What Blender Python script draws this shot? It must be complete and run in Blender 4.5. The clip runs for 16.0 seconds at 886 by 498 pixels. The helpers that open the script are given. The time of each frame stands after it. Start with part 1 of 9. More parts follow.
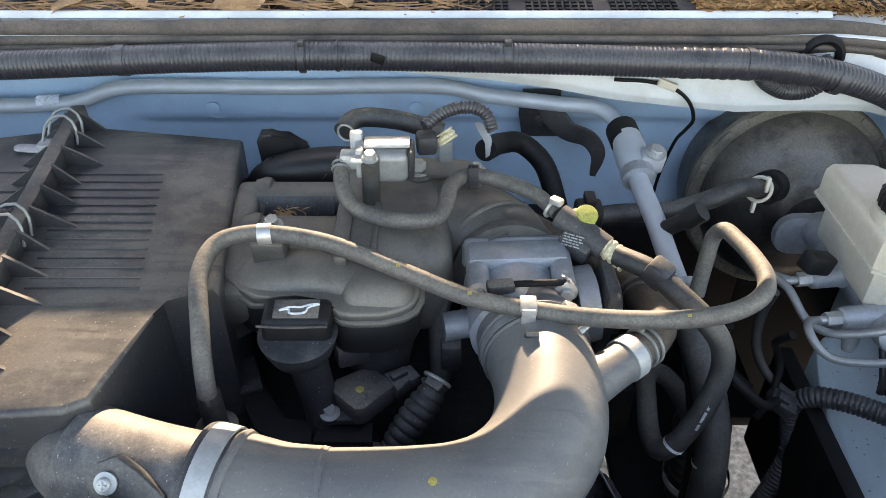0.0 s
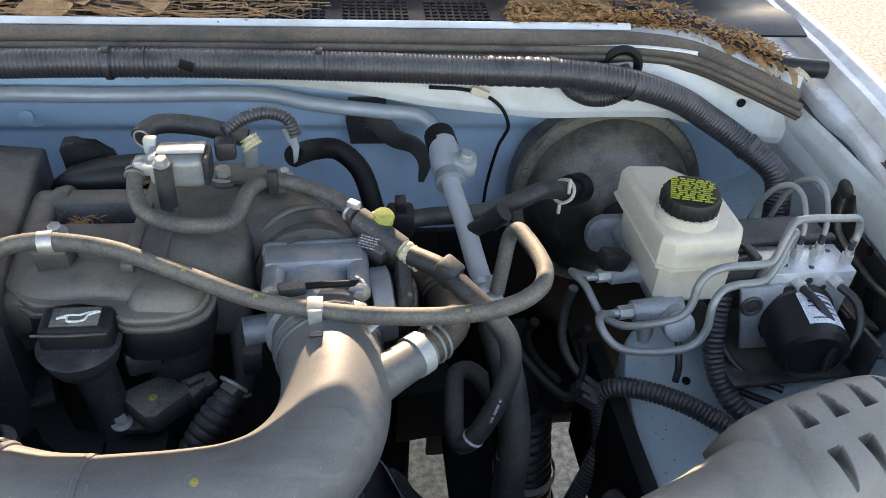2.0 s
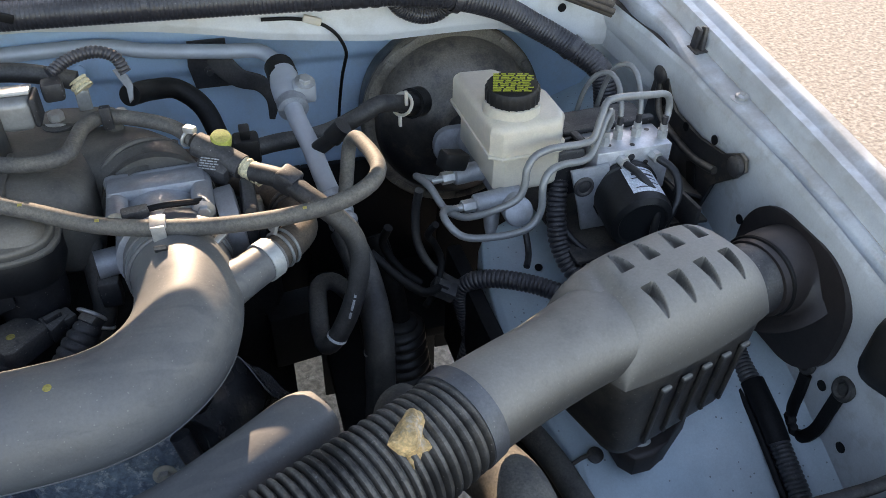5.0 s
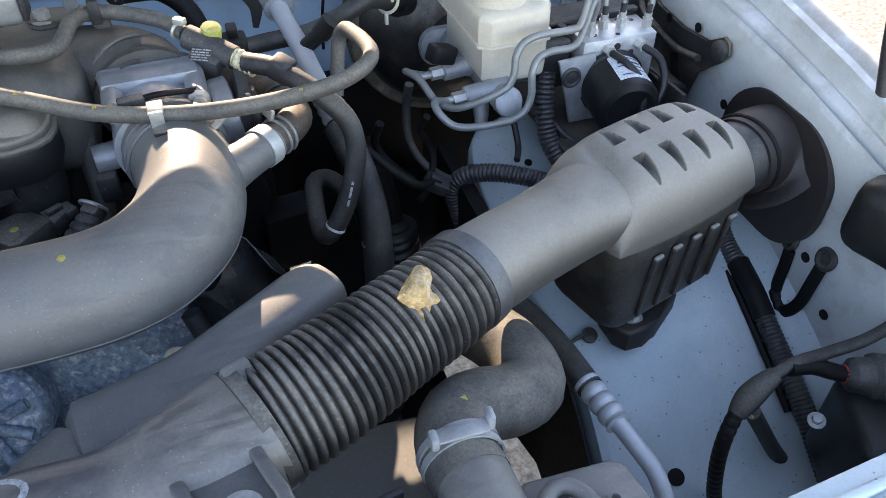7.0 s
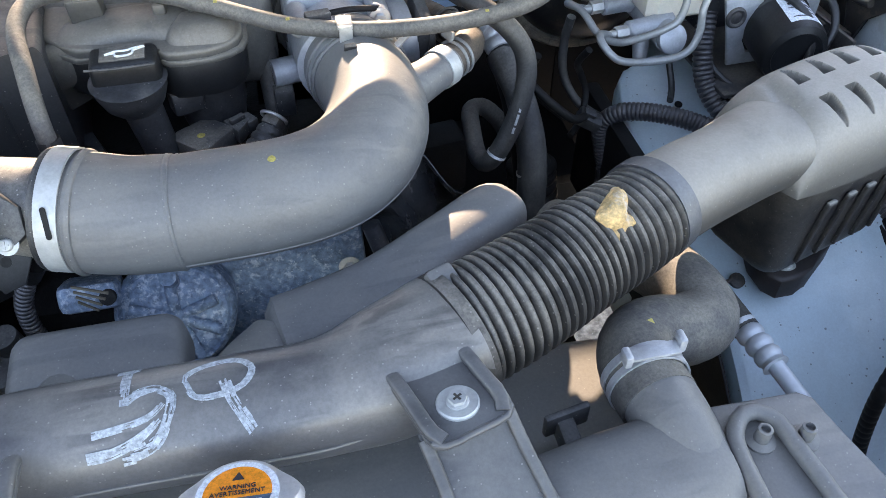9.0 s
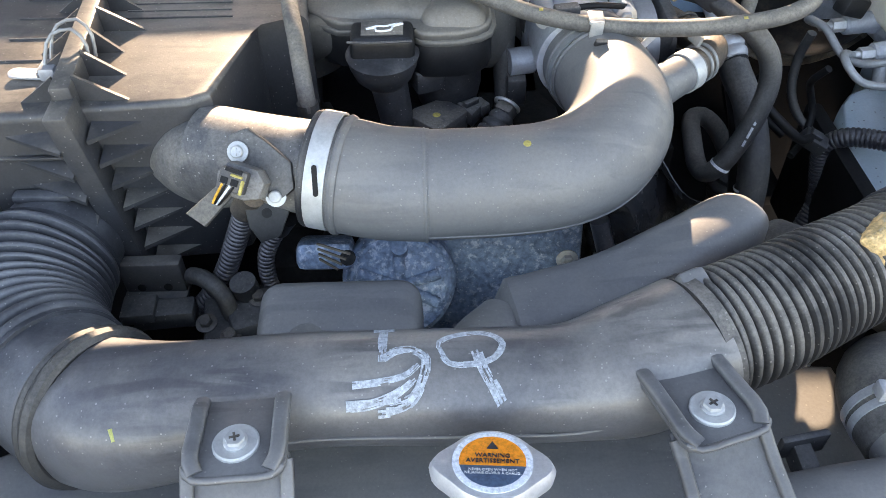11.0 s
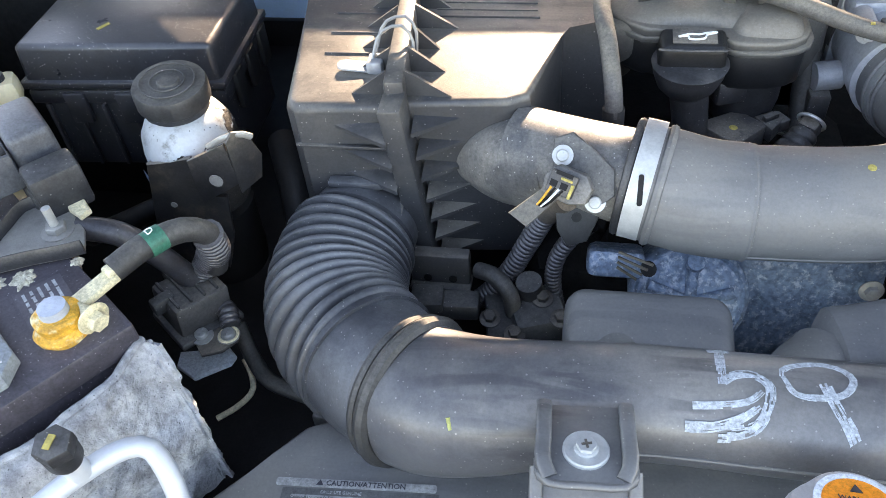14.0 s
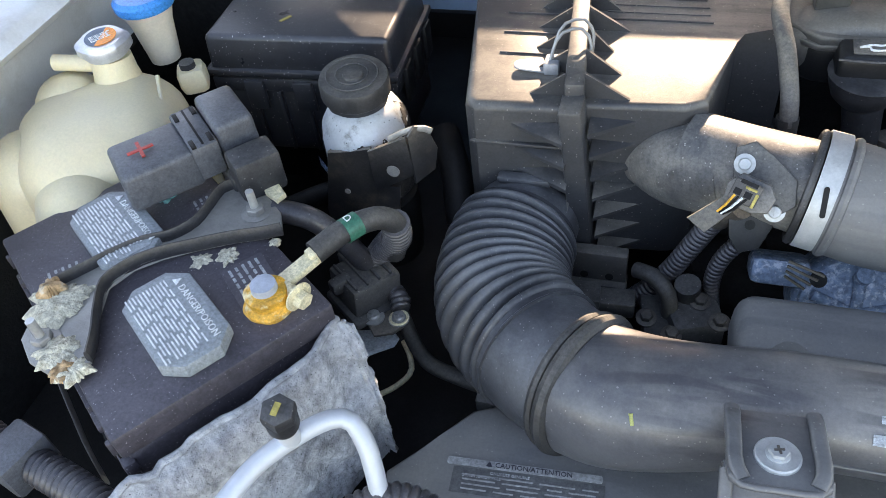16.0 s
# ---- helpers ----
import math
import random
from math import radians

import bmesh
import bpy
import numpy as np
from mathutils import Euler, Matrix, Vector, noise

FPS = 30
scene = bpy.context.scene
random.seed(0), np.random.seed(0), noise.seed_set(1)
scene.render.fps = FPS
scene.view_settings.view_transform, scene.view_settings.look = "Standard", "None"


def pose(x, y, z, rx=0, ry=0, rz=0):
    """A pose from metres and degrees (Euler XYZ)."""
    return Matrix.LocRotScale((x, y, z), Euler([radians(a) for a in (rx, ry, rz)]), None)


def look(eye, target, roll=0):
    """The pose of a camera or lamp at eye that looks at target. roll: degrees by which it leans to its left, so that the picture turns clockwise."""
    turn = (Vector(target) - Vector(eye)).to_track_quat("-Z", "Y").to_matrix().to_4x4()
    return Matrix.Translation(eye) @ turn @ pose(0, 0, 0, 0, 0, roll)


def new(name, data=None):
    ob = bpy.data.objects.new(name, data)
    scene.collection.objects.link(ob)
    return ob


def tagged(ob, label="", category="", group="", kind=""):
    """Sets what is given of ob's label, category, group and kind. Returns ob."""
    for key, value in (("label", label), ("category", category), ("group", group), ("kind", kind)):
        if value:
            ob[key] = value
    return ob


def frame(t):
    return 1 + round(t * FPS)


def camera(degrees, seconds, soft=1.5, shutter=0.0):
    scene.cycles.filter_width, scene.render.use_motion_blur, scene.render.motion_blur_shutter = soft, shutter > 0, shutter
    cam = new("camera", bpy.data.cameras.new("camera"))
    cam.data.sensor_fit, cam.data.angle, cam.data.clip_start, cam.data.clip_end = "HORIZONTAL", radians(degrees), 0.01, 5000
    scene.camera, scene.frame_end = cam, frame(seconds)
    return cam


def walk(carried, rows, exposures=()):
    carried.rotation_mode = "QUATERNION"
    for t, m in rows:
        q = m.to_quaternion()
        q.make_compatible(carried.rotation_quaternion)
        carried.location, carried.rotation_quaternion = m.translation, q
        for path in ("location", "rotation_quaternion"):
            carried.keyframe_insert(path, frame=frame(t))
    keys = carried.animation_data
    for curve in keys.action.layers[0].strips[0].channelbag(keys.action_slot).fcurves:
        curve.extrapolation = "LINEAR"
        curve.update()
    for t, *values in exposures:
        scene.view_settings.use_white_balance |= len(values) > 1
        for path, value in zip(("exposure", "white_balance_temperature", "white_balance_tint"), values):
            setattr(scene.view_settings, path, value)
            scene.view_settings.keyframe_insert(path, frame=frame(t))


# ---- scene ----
cam = camera(58.7, 16.0, 0.4)
METRES, EYE, TILT, LEAN, TURN = 0.72, 1.5, -38.0, 0.0, 0.0
ROWS = [
    (0.0, 0.0, 0.0, 0.0, 0.0, 0.0, -0.0),
    (0.5, 0.0401, -0.0094, -0.0039, -1.64, 0.09, 0.44),
    (1.0, 0.0727, -0.0127, -0.0074, -3.78, 0.32, 0.72),
    (1.5, 0.1107, -0.0176, -0.0151, -5.28, 0.71, 1.02),
    (2.0, 0.1399, -0.0256, -0.017, -6.77, 0.93, 1.4),
    (2.5, 0.1659, -0.0296, -0.0184, -9.31, 1.0, 2.33),
    (3.0, 0.1861, -0.0396, -0.0272, -10.11, 1.13, 3.78),
    (3.5, 0.2035, -0.0498, -0.0528, -11.43, 0.74, 5.65),
    (4.0, 0.2114, -0.0651, -0.0766, -12.08, 0.08, 7.03),
    (6.5, 0.1835, -0.1237, -0.1888, -14.97, -4.63, 10.67),
    (7.0, 0.1636, -0.1179, -0.2066, -15.13, -5.57, 10.95),
    (7.5, 0.1369, -0.1186, -0.2182, -15.04, -6.42, 11.13),
    (8.0, 0.1033, -0.1161, -0.2251, -14.42, -7.27, 10.98),
    (8.5, 0.0594, -0.1061, -0.2252, -12.95, -8.16, 9.63),
    (9.0, 0.0218, -0.1046, -0.2222, -10.14, -7.95, 7.75),
    (11.5, -0.1464, -0.1014, -0.2255, 1.31, -6.87, 0.3),
    (12.0, -0.1806, -0.1057, -0.2224, 3.48, -6.81, -0.69),
    (12.5, -0.2089, -0.1007, -0.2182, 5.31, -6.93, -1.25),
    (13.0, -0.2431, -0.104, -0.2156, 7.04, -6.96, -1.87),
    (13.5, -0.2665, -0.1073, -0.2132, 8.72, -7.15, -2.06),
    (14.0, -0.2937, -0.1114, -0.2152, 10.07, -7.41, -2.4),
    (14.5, -0.3245, -0.1189, -0.2128, 11.53, -7.71, -3.05),
    (15.0, -0.3557, -0.135, -0.2139, 13.02, -8.21, -3.75),
    (15.5, -0.3736, -0.152, -0.2119, 14.6, -8.72, -4.11),
    (16.0, -0.3943, -0.1693, -0.2056, 16.02, -8.89, -4.75),
]
walk(cam, [(t, pose(0, 0, EYE, TILT, LEAN, TURN) @ pose(METRES * x, METRES * y, METRES * z, 90 + pitch, roll, yaw)) for t, x, y, z, yaw, pitch, roll in ROWS],
     exposures=[(0.0, 3.05, 8200, 18), (2.0, 2.8, 7950, 18), (4.0, 2.5, 7850, 19), (6.5, 2.95, 7650, 20), (8.5, 3.4, 7700, 20), (11.5, 3.55, 8150, 20), (14.0, 3.65, 8150, 20), (16.0, 3.2, 8000, 20)])

# ---- daylight: a low sun behind the vehicle, clear sky in front ----
SUN_HEIGHT, SUN_TURN = 22.0, 0.0
world = bpy.data.worlds.new("sky")
scene.world = world
world.use_nodes = True
sky = world.node_tree.nodes.new("ShaderNodeTexSky")
sky.sky_type = "NISHITA"
sky.sun_disc = False
sky.sun_elevation, sky.sun_rotation = radians(SUN_HEIGHT), radians(SUN_TURN)
sky.dust_density, sky.air_density = 1.0, 1.0
background = world.node_tree.nodes["Background"]
background.inputs["Strength"].default_value = 0.1
world.node_tree.links.new(sky.outputs["Color"], background.inputs["Color"])
sun = new("sun", bpy.data.lights.new("sun", "SUN"))
sun.data.energy, sun.data.angle, sun.data.color = 2.0, radians(0.5), (1.0, 0.87, 0.7)
sun.matrix_world = look((0, 0, 0), (-math.sin(radians(SUN_TURN)), -math.cos(radians(SUN_TURN)), -math.tan(radians(SUN_HEIGHT))))


# ---- materials ----
def material(name, base, rough=0.5, metal=0.0, spread=0.2, scale=90, bump=0.1, dust=None, amount=0.6, patch=9.0, up=True,
             specks=None, speck_scale=1300, fine=700, sub=0.0, stain=None, stain_scale=25, stain_amount=0.5, smudge=0.0, grit=0.2, edge=(0.3, 0.62), fleck=0.5, spec=0.5, wipe=None):
    """Grain at two scales, fine relief, and, where given, settled dust, pale specks and stains."""
    m = bpy.data.materials.new(name)
    m.use_nodes = True
    n, link = m.node_tree.nodes, m.node_tree.links.new
    shader = n["Principled BSDF"]
    place = n.new("ShaderNodeTexCoord").outputs["Object"]

    def noise_at(size, detail=5, roughness=0.6):
        t = n.new("ShaderNodeTexNoise")
        t.inputs["Scale"].default_value, t.inputs["Detail"].default_value, t.inputs["Roughness"].default_value = size, detail, roughness
        link(place, t.inputs["Vector"])
        return t.outputs["Fac"]

    def ramp(value, low, high):
        r = n.new("ShaderNodeMapRange")
        r.interpolation_type = "SMOOTHSTEP"
        r.inputs["From Min"].default_value, r.inputs["From Max"].default_value = low, high
        link(value, r.inputs["Value"])
        return r.outputs["Result"]

    def times(a, b):
        x = n.new("ShaderNodeMath")
        x.operation = "MULTIPLY"
        link(a, x.inputs[0])
        if isinstance(b, float):
            x.inputs[1].default_value = b
        else:
            link(b, x.inputs[1])
        return x.outputs[0]

    def mix(fac, a, b):
        x = n.new("ShaderNodeMix")
        x.data_type = "RGBA"
        link(fac, x.inputs["Factor"])
        for value, key in ((a, 6), (b, 7)):
            if isinstance(value, tuple):
                x.inputs[key].default_value = (*value, 1)
            else:
                link(value, x.inputs[key])
        return x.outputs[2]

    grain = noise_at(scale)
    colour = mix(ramp(grain, 0.25, 0.75), tuple(c * (1 - spread) for c in base), tuple(min(1, c * (1 + spread)) for c in base))
    gloss = n.new("ShaderNodeMapRange")
    gloss.inputs["To Min"].default_value, gloss.inputs["To Max"].default_value = max(0.03, rough - 0.12), min(1, rough + 0.12)
    link(noise_at(scale * 0.35), gloss.inputs["Value"])
    rough_out = gloss.outputs["Result"]
    if stain:
        colour = mix(times(ramp(noise_at(stain_scale, 6, 0.7), 0.5, 0.66), float(stain_amount)), colour, stain)
    if dust:
        settled = ramp(noise_at(patch, 6, 0.65), *edge)
        if up:
            geo = n.new("ShaderNodeNewGeometry")
            split = n.new("ShaderNodeSeparateXYZ")
            link(geo.outputs["Normal"], split.inputs[0])
            settled = times(settled, ramp(split.outputs["Z"], -0.15, 0.75))
        settled = times(settled, float(amount))
        colour = mix(settled, colour, dust)
    if smudge:
        colour = mix(times(ramp(noise_at(19, 7, 0.7), 0.52, 0.6), float(smudge)), colour, base)
    if wipe:
        stretch = n.new("ShaderNodeMapping")
        stretch.inputs["Scale"].default_value = (9, 70, 70)
        link(place, stretch.inputs["Vector"])
        streak = n.new("ShaderNodeTexNoise")
        streak.inputs["Scale"].default_value, streak.inputs["Detail"].default_value, streak.inputs["Distortion"].default_value = 1.0, 5, 0.6
        link(stretch.outputs["Vector"], streak.inputs["Vector"])
        colour = mix(times(times(ramp(streak.outputs["Fac"], 0.46, 0.62), ramp(noise_at(13, 3, 0.5), 0.4, 0.6)), float(wipe[1])), colour, wipe[0])
    if specks:
        for size, share, reach in ((speck_scale * 0.22, 0.22, 0.17), (speck_scale * 0.09, 0.14, 0.09)):
            cell = n.new("ShaderNodeTexVoronoi")
            cell.inputs["Scale"].default_value = size
            link(place, cell.inputs["Vector"])
            pick_one = n.new("ShaderNodeSeparateColor")
            link(cell.outputs["Color"], pick_one.inputs[0])
            near = n.new("ShaderNodeMath")
            near.operation = "LESS_THAN"
            near.inputs[1].default_value = reach
            link(cell.outputs["Distance"], near.inputs[0])
            some = n.new("ShaderNodeMath")
            some.operation = "LESS_THAN"
            some.inputs[1].default_value = share
            link(pick_one.outputs[0], some.inputs[0])
            colour = mix(times(times(near.outputs[0], some.outputs[0]), float(fleck)), colour, specks)
    grit = min(0.6, grit * (1.7 if metal < 0.2 else 0.45))
    if grit:
        shade = n.new("ShaderNodeMapRange")
        shade.inputs["From Min"].default_value, shade.inputs["From Max"].default_value = 0.3, 0.7
        shade.inputs["To Min"].default_value, shade.inputs["To Max"].default_value = 1 - grit, 1 + grit
        link(noise_at(fine * 0.55, 4, 0.75), shade.inputs["Value"])
        tone = n.new("ShaderNodeVectorMath")
        tone.operation = "SCALE"
        link(colour, tone.inputs[0])
        link(shade.outputs["Result"], tone.inputs["Scale"])
        colour = tone.outputs[0]
    link(colour, shader.inputs["Base Color"])
    link(rough_out, shader.inputs["Roughness"])
    shader.inputs["Metallic"].default_value = metal
    shader.inputs["Specular IOR Level"].default_value = spec
    if sub:
        shader.inputs["Subsurface Weight"].default_value = sub
        shader.inputs["Subsurface Radius"].default_value = (0.02, 0.015, 0.008)
        shader.inputs["Subsurface Scale"].default_value = 1.0
    if bump:
        b = n.new("ShaderNodeBump")
        b.inputs["Strength"].default_value, b.inputs["Distance"].default_value = bump, 0.002
        link(noise_at(fine, 3), b.inputs["Height"])
        link(b.outputs["Normal"], shader.inputs["Normal"])
    return m


boot_rubber = material("dark_brown_boot_rubber", (0.026, 0.021, 0.021), 0.55, grit=0.1, dust=(0.07, 0.058, 0.052), amount=0.45, patch=9, bump=0.08)
gap_dirt = material("dark_seam_dirt", (0.06, 0.05, 0.042), 0.9, spread=0.5, scale=90, bump=0.4)
leaf_crumbs = material("orange_leaf_crumbs", (0.34, 0.17, 0.055), 0.85, spread=0.6, scale=300, bump=0)
TAN = (0.24, 0.20, 0.15)
GREYDUST = (0.22, 0.21, 0.19)
plastic = material("black_plastic", (0.022, 0.023, 0.026), 0.55, spread=0.3, dust=GREYDUST, amount=0.45, patch=12, specks=(0.3, 0.29, 0.27))
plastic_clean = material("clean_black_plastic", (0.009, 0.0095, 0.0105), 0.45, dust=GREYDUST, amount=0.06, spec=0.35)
plastic_speckled = material("speckled_black_plastic", (0.017, 0.018, 0.022), 0.32, grit=0.1, dust=(0.14, 0.14, 0.145), amount=0.35, patch=5, specks=(0.62, 0.6, 0.57), speck_scale=1900, fleck=0.85)
plastic_dusty = material("dusty_black_plastic", (0.045, 0.045, 0.047), 0.6, dust=(0.21, 0.185, 0.15), amount=0.85, patch=8, smudge=0.6, specks=(0.4, 0.38, 0.33))
airbox_plastic = material("smeared_airbox_plastic", (0.04, 0.041, 0.044), 0.45, spread=0.1, grit=0.1, dust=(0.19, 0.172, 0.145), amount=0.8, patch=9, edge=(0.36, 0.62), smudge=0.35, specks=(0.42, 0.4, 0.36), wipe=((0.03, 0.032, 0.036), 0.5), fleck=0.40)
cone_plastic = material("dull_grey_moulding", (0.065, 0.067, 0.07), 0.55, dust=(0.25, 0.23, 0.2), amount=0.6, patch=12, up=False, edge=(0.4, 0.6), specks=(0.4, 0.39, 0.36), fleck=0.8)
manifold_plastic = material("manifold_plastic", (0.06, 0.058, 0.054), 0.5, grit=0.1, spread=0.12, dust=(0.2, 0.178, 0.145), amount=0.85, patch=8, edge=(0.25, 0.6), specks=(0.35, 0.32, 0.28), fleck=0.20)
duct_grey = material("grey_duct_plastic", (0.135, 0.136, 0.136), 0.5, grit=0.06, spread=0.06, scale=30, dust=(0.25, 0.235, 0.205), amount=0.5, patch=6, bump=0.05, stain=(0.08, 0.081, 0.086), stain_scale=12, stain_amount=0.42, specks=(0.42, 0.4, 0.36), fleck=0.28, wipe=((0.085, 0.087, 0.093), 0.4))
duct_dark = material("dark_duct_plastic", (0.075, 0.077, 0.08), 0.42, grit=0.07, spread=0.1, dust=(0.232, 0.226, 0.214), amount=0.7, patch=5, edge=(0.25, 0.68), bump=0.04, specks=(0.42, 0.4, 0.37), wipe=((0.04, 0.041, 0.046), 0.5), fleck=0.30)
duct_wiped = material("wiped_dark_duct_plastic", (0.085, 0.086, 0.092), 0.36, grit=0.08, spread=0.1, dust=(0.26, 0.245, 0.22), amount=0.8, patch=5, edge=(0.3, 0.58), bump=0.05, specks=(0.45, 0.43, 0.4), wipe=((0.04, 0.04, 0.048), 0.6), fleck=0.35)
resonator_grey = material("dusty_resonator_plastic", (0.05, 0.048, 0.045), 0.6, grit=0.06, spread=0.06, dust=(0.3, 0.28, 0.245), amount=0.95, patch=4, edge=(0.1, 0.5), bump=0.06, specks=(0.42, 0.4, 0.36), fleck=0.25)
resonator_dark = material("dirty_resonator_plastic", (0.012, 0.012, 0.0135), 0.45, dust=TAN, amount=0.16, up=False, patch=26, specks=(0.35, 0.33, 0.3), fleck=0.35)
rubber = material("black_rubber", (0.022, 0.022, 0.023), 0.6, dust=(0.16, 0.15, 0.13), amount=0.55, patch=14, bump=0.15)
# Black rubber; also holes and the bay's depths, where it stands for deep shade.
rubber_and_shade = material("deep_black_rubber_and_shade", (0.007, 0.007, 0.0075), 0.55, dust=(0.06, 0.058, 0.055), amount=0.15, spec=0.2)
rubber_sheen = material("black_rubber_sheen", (0.012, 0.012, 0.013), 0.36, dust=(0.09, 0.088, 0.085), amount=0.3, spec=0.5)
rubber_dusty = material("dusty_grey_rubber", (0.075, 0.073, 0.07), 0.7, dust=(0.2, 0.18, 0.145), amount=0.75, patch=20, bump=0.12)
rubber_brown = material("dusty_brown_rubber", (0.06, 0.05, 0.042), 0.7, dust=(0.17, 0.13, 0.095), amount=0.8, patch=15, bump=0.15)
bellows_rubber = material("ribbed_duct_rubber", (0.042, 0.044, 0.050), 0.42, grit=0.1, dust=(0.225, 0.232, 0.238), amount=0.58, patch=8, specks=(0.42, 0.4, 0.38), fleck=0.30)
flex_rubber = material("dusty_ribbed_rubber", (0.014, 0.014, 0.015), 0.6, dust=(0.27, 0.25, 0.22), amount=0.62, patch=18, specks=(0.45, 0.42, 0.38), fleck=0.3)
loom = material("corrugated_loom_plastic", (0.032, 0.032, 0.038), 0.32, dust=(0.2, 0.187, 0.18), amount=0.4, patch=15, specks=(0.35, 0.33, 0.3), fleck=0.30)
paint = material("white_body_paint", (0.74, 0.76, 0.76), 0.32, spread=0.05, scale=14, bump=0.01, dust=(0.42, 0.40, 0.36), amount=0.4, patch=8, stain=(0.45, 0.43, 0.38), stain_scale=16, stain_amount=0.25, grit=0.03)
fender_paint = material("grimy_white_fender_paint", (0.6, 0.63, 0.64), 0.32, spread=0.06, scale=14, bump=0.01, dust=(0.32, 0.3, 0.26), amount=0.6, patch=16, edge=(0.38, 0.62), stain=(0.36, 0.34, 0.29), stain_scale=30, stain_amount=0.3, grit=0.04)
# Bluish bases: the sky's tint on shaded white body paint, put into the colour.
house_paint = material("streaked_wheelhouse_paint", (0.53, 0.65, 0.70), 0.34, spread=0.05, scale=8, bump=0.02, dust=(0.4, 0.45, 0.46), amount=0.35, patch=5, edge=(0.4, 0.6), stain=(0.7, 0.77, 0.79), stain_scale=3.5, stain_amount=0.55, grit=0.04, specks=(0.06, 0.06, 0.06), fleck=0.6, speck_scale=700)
paint_skylit = material("skylit_white_bay_paint", (0.46, 0.635, 0.80), 0.38, spread=0.05, scale=11, bump=0.01, dust=(0.4, 0.42, 0.42), amount=0.3, patch=8, stain=(0.4, 0.44, 0.46), stain_scale=14, stain_amount=0.25, grit=0.03)
paint_gloss = material("glossy_white_paint", (0.8, 0.8, 0.79), 0.2, spread=0.03, scale=10, bump=0.0, grit=0.03)
aluminium = material("cast_aluminium", (0.42, 0.44, 0.465), 0.5, 0.5, spread=0.2, scale=50, bump=0.2, dust=(0.28, 0.25, 0.2), amount=0.35, patch=20)
aluminium_fresh = material("machined_aluminium", (0.62, 0.63, 0.65), 0.4, 0.6, spread=0.1, bump=0.04)
aluminium_blue = material("weathered_cast_aluminium", (0.2, 0.27, 0.36), 0.6, 0.25, spread=0.4, scale=170, bump=0.6, fine=260, stain=(0.62, 0.67, 0.72), stain_scale=130, stain_amount=0.8, specks=(0.75, 0.78, 0.8), fleck=0.7)
pipe_metal = material("dull_pipe_aluminium", (0.58, 0.61, 0.64), 0.52, 0.3, spread=0.06, scale=40, bump=0.03, dust=(0.40, 0.40, 0.39), amount=0.3, patch=14, grit=0.06)
washer_zinc = material("dull_zinc_washer", (0.47, 0.48, 0.47), 0.5, 0.35, spread=0.12, bump=0.05)
zinc = material("zinc_plated_steel", (0.52, 0.52, 0.5), 0.42, 0.6, spread=0.15, bump=0.05)
steel_line = material("coated_steel_line", (0.27, 0.28, 0.28), 0.42, 0.4, spread=0.12, bump=0.03, dust=(0.28, 0.26, 0.22), amount=0.35, patch=20)
steel_dark = material("dark_painted_steel", (0.03, 0.03, 0.033), 0.5, dust=TAN, amount=0.35, patch=18)
# Near-black with hardly any sheen: the deep bay's shade put into the colour.
casting_and_shade = material("dark_casting_and_shade", (0.01, 0.0105, 0.011), 0.7, 0.1, bump=0.4, fine=300, dust=(0.05, 0.045, 0.04), amount=0.3, spec=0.12)
black_enamel = material("black_enamelled_steel", (0.018, 0.018, 0.02), 0.35, spread=0.3, bump=0.06, dust=(0.23, 0.195, 0.15), amount=0.8, patch=16, stain=(0.1, 0.08, 0.06), stain_scale=30)
booster_rim = material("dusty_enamelled_rim", (0.05, 0.046, 0.04), 0.5, spread=0.3, dust=(0.26, 0.22, 0.165), amount=0.85, patch=14, up=False)
white_plastic = material("aged_white_plastic", (0.64, 0.58, 0.475), 0.4, spread=0.05, sub=0.12, bump=0.02, dust=(0.5, 0.42, 0.3), amount=0.25, grit=0.04)
yellow_plastic = material("yellowed_bottle_plastic", (0.77, 0.66, 0.44), 0.4, spread=0.06, scale=12, sub=0.2, bump=0.02, dust=(0.5, 0.45, 0.3), amount=0.25, grit=0.04)
ps_plastic = material("stained_white_plastic", (0.62, 0.66, 0.68), 0.4, spread=0.05, sub=0.1, bump=0.03, dust=(0.3, 0.26, 0.18), amount=0.5, stain=(0.035, 0.032, 0.03), stain_scale=20, stain_amount=0.92, grit=0.04, specks=(0.03, 0.03, 0.03), fleck=0.9)
blue_plastic = material("bright_blue_plastic", (0.02, 0.24, 0.62), 0.35, spread=0.08)
battery_plastic = material("battery_case_plastic", (0.046, 0.042, 0.052), 0.5, spread=0.25, specks=(0.46, 0.44, 0.46), speck_scale=2400, fleck=0.85, dust=(0.12, 0.108, 0.122), amount=0.45, patch=9)
battery_cap = material("battery_cap_plastic", (0.24, 0.265, 0.275), 0.5, spread=0.1, dust=(0.3, 0.32, 0.33), amount=0.3)
cover_grey = material("grey_terminal_cover_plastic", (0.07, 0.075, 0.085), 0.45, dust=(0.2, 0.2, 0.2), amount=0.3)
cover_pale = material("pale_grey_plastic", (0.42, 0.46, 0.5), 0.45, spread=0.1, dust=(0.3, 0.28, 0.25), amount=0.4)
ink_white = material("white_print", (0.7, 0.72, 0.72), 0.6, bump=0)
ink_grey = material("grey_print", (0.34, 0.35, 0.35), 0.6, bump=0)
oil_black = material("caked_black_oil", (0.02, 0.018, 0.017), 0.7, spread=0.4, bump=0.9, fine=500, specks=(0.2, 0.18, 0.16))
label_faded = material("faded_grey_label", (0.30, 0.30, 0.29), 0.5, spread=0.25, scale=200, bump=0, stain=(0.16, 0.16, 0.155), stain_scale=70)
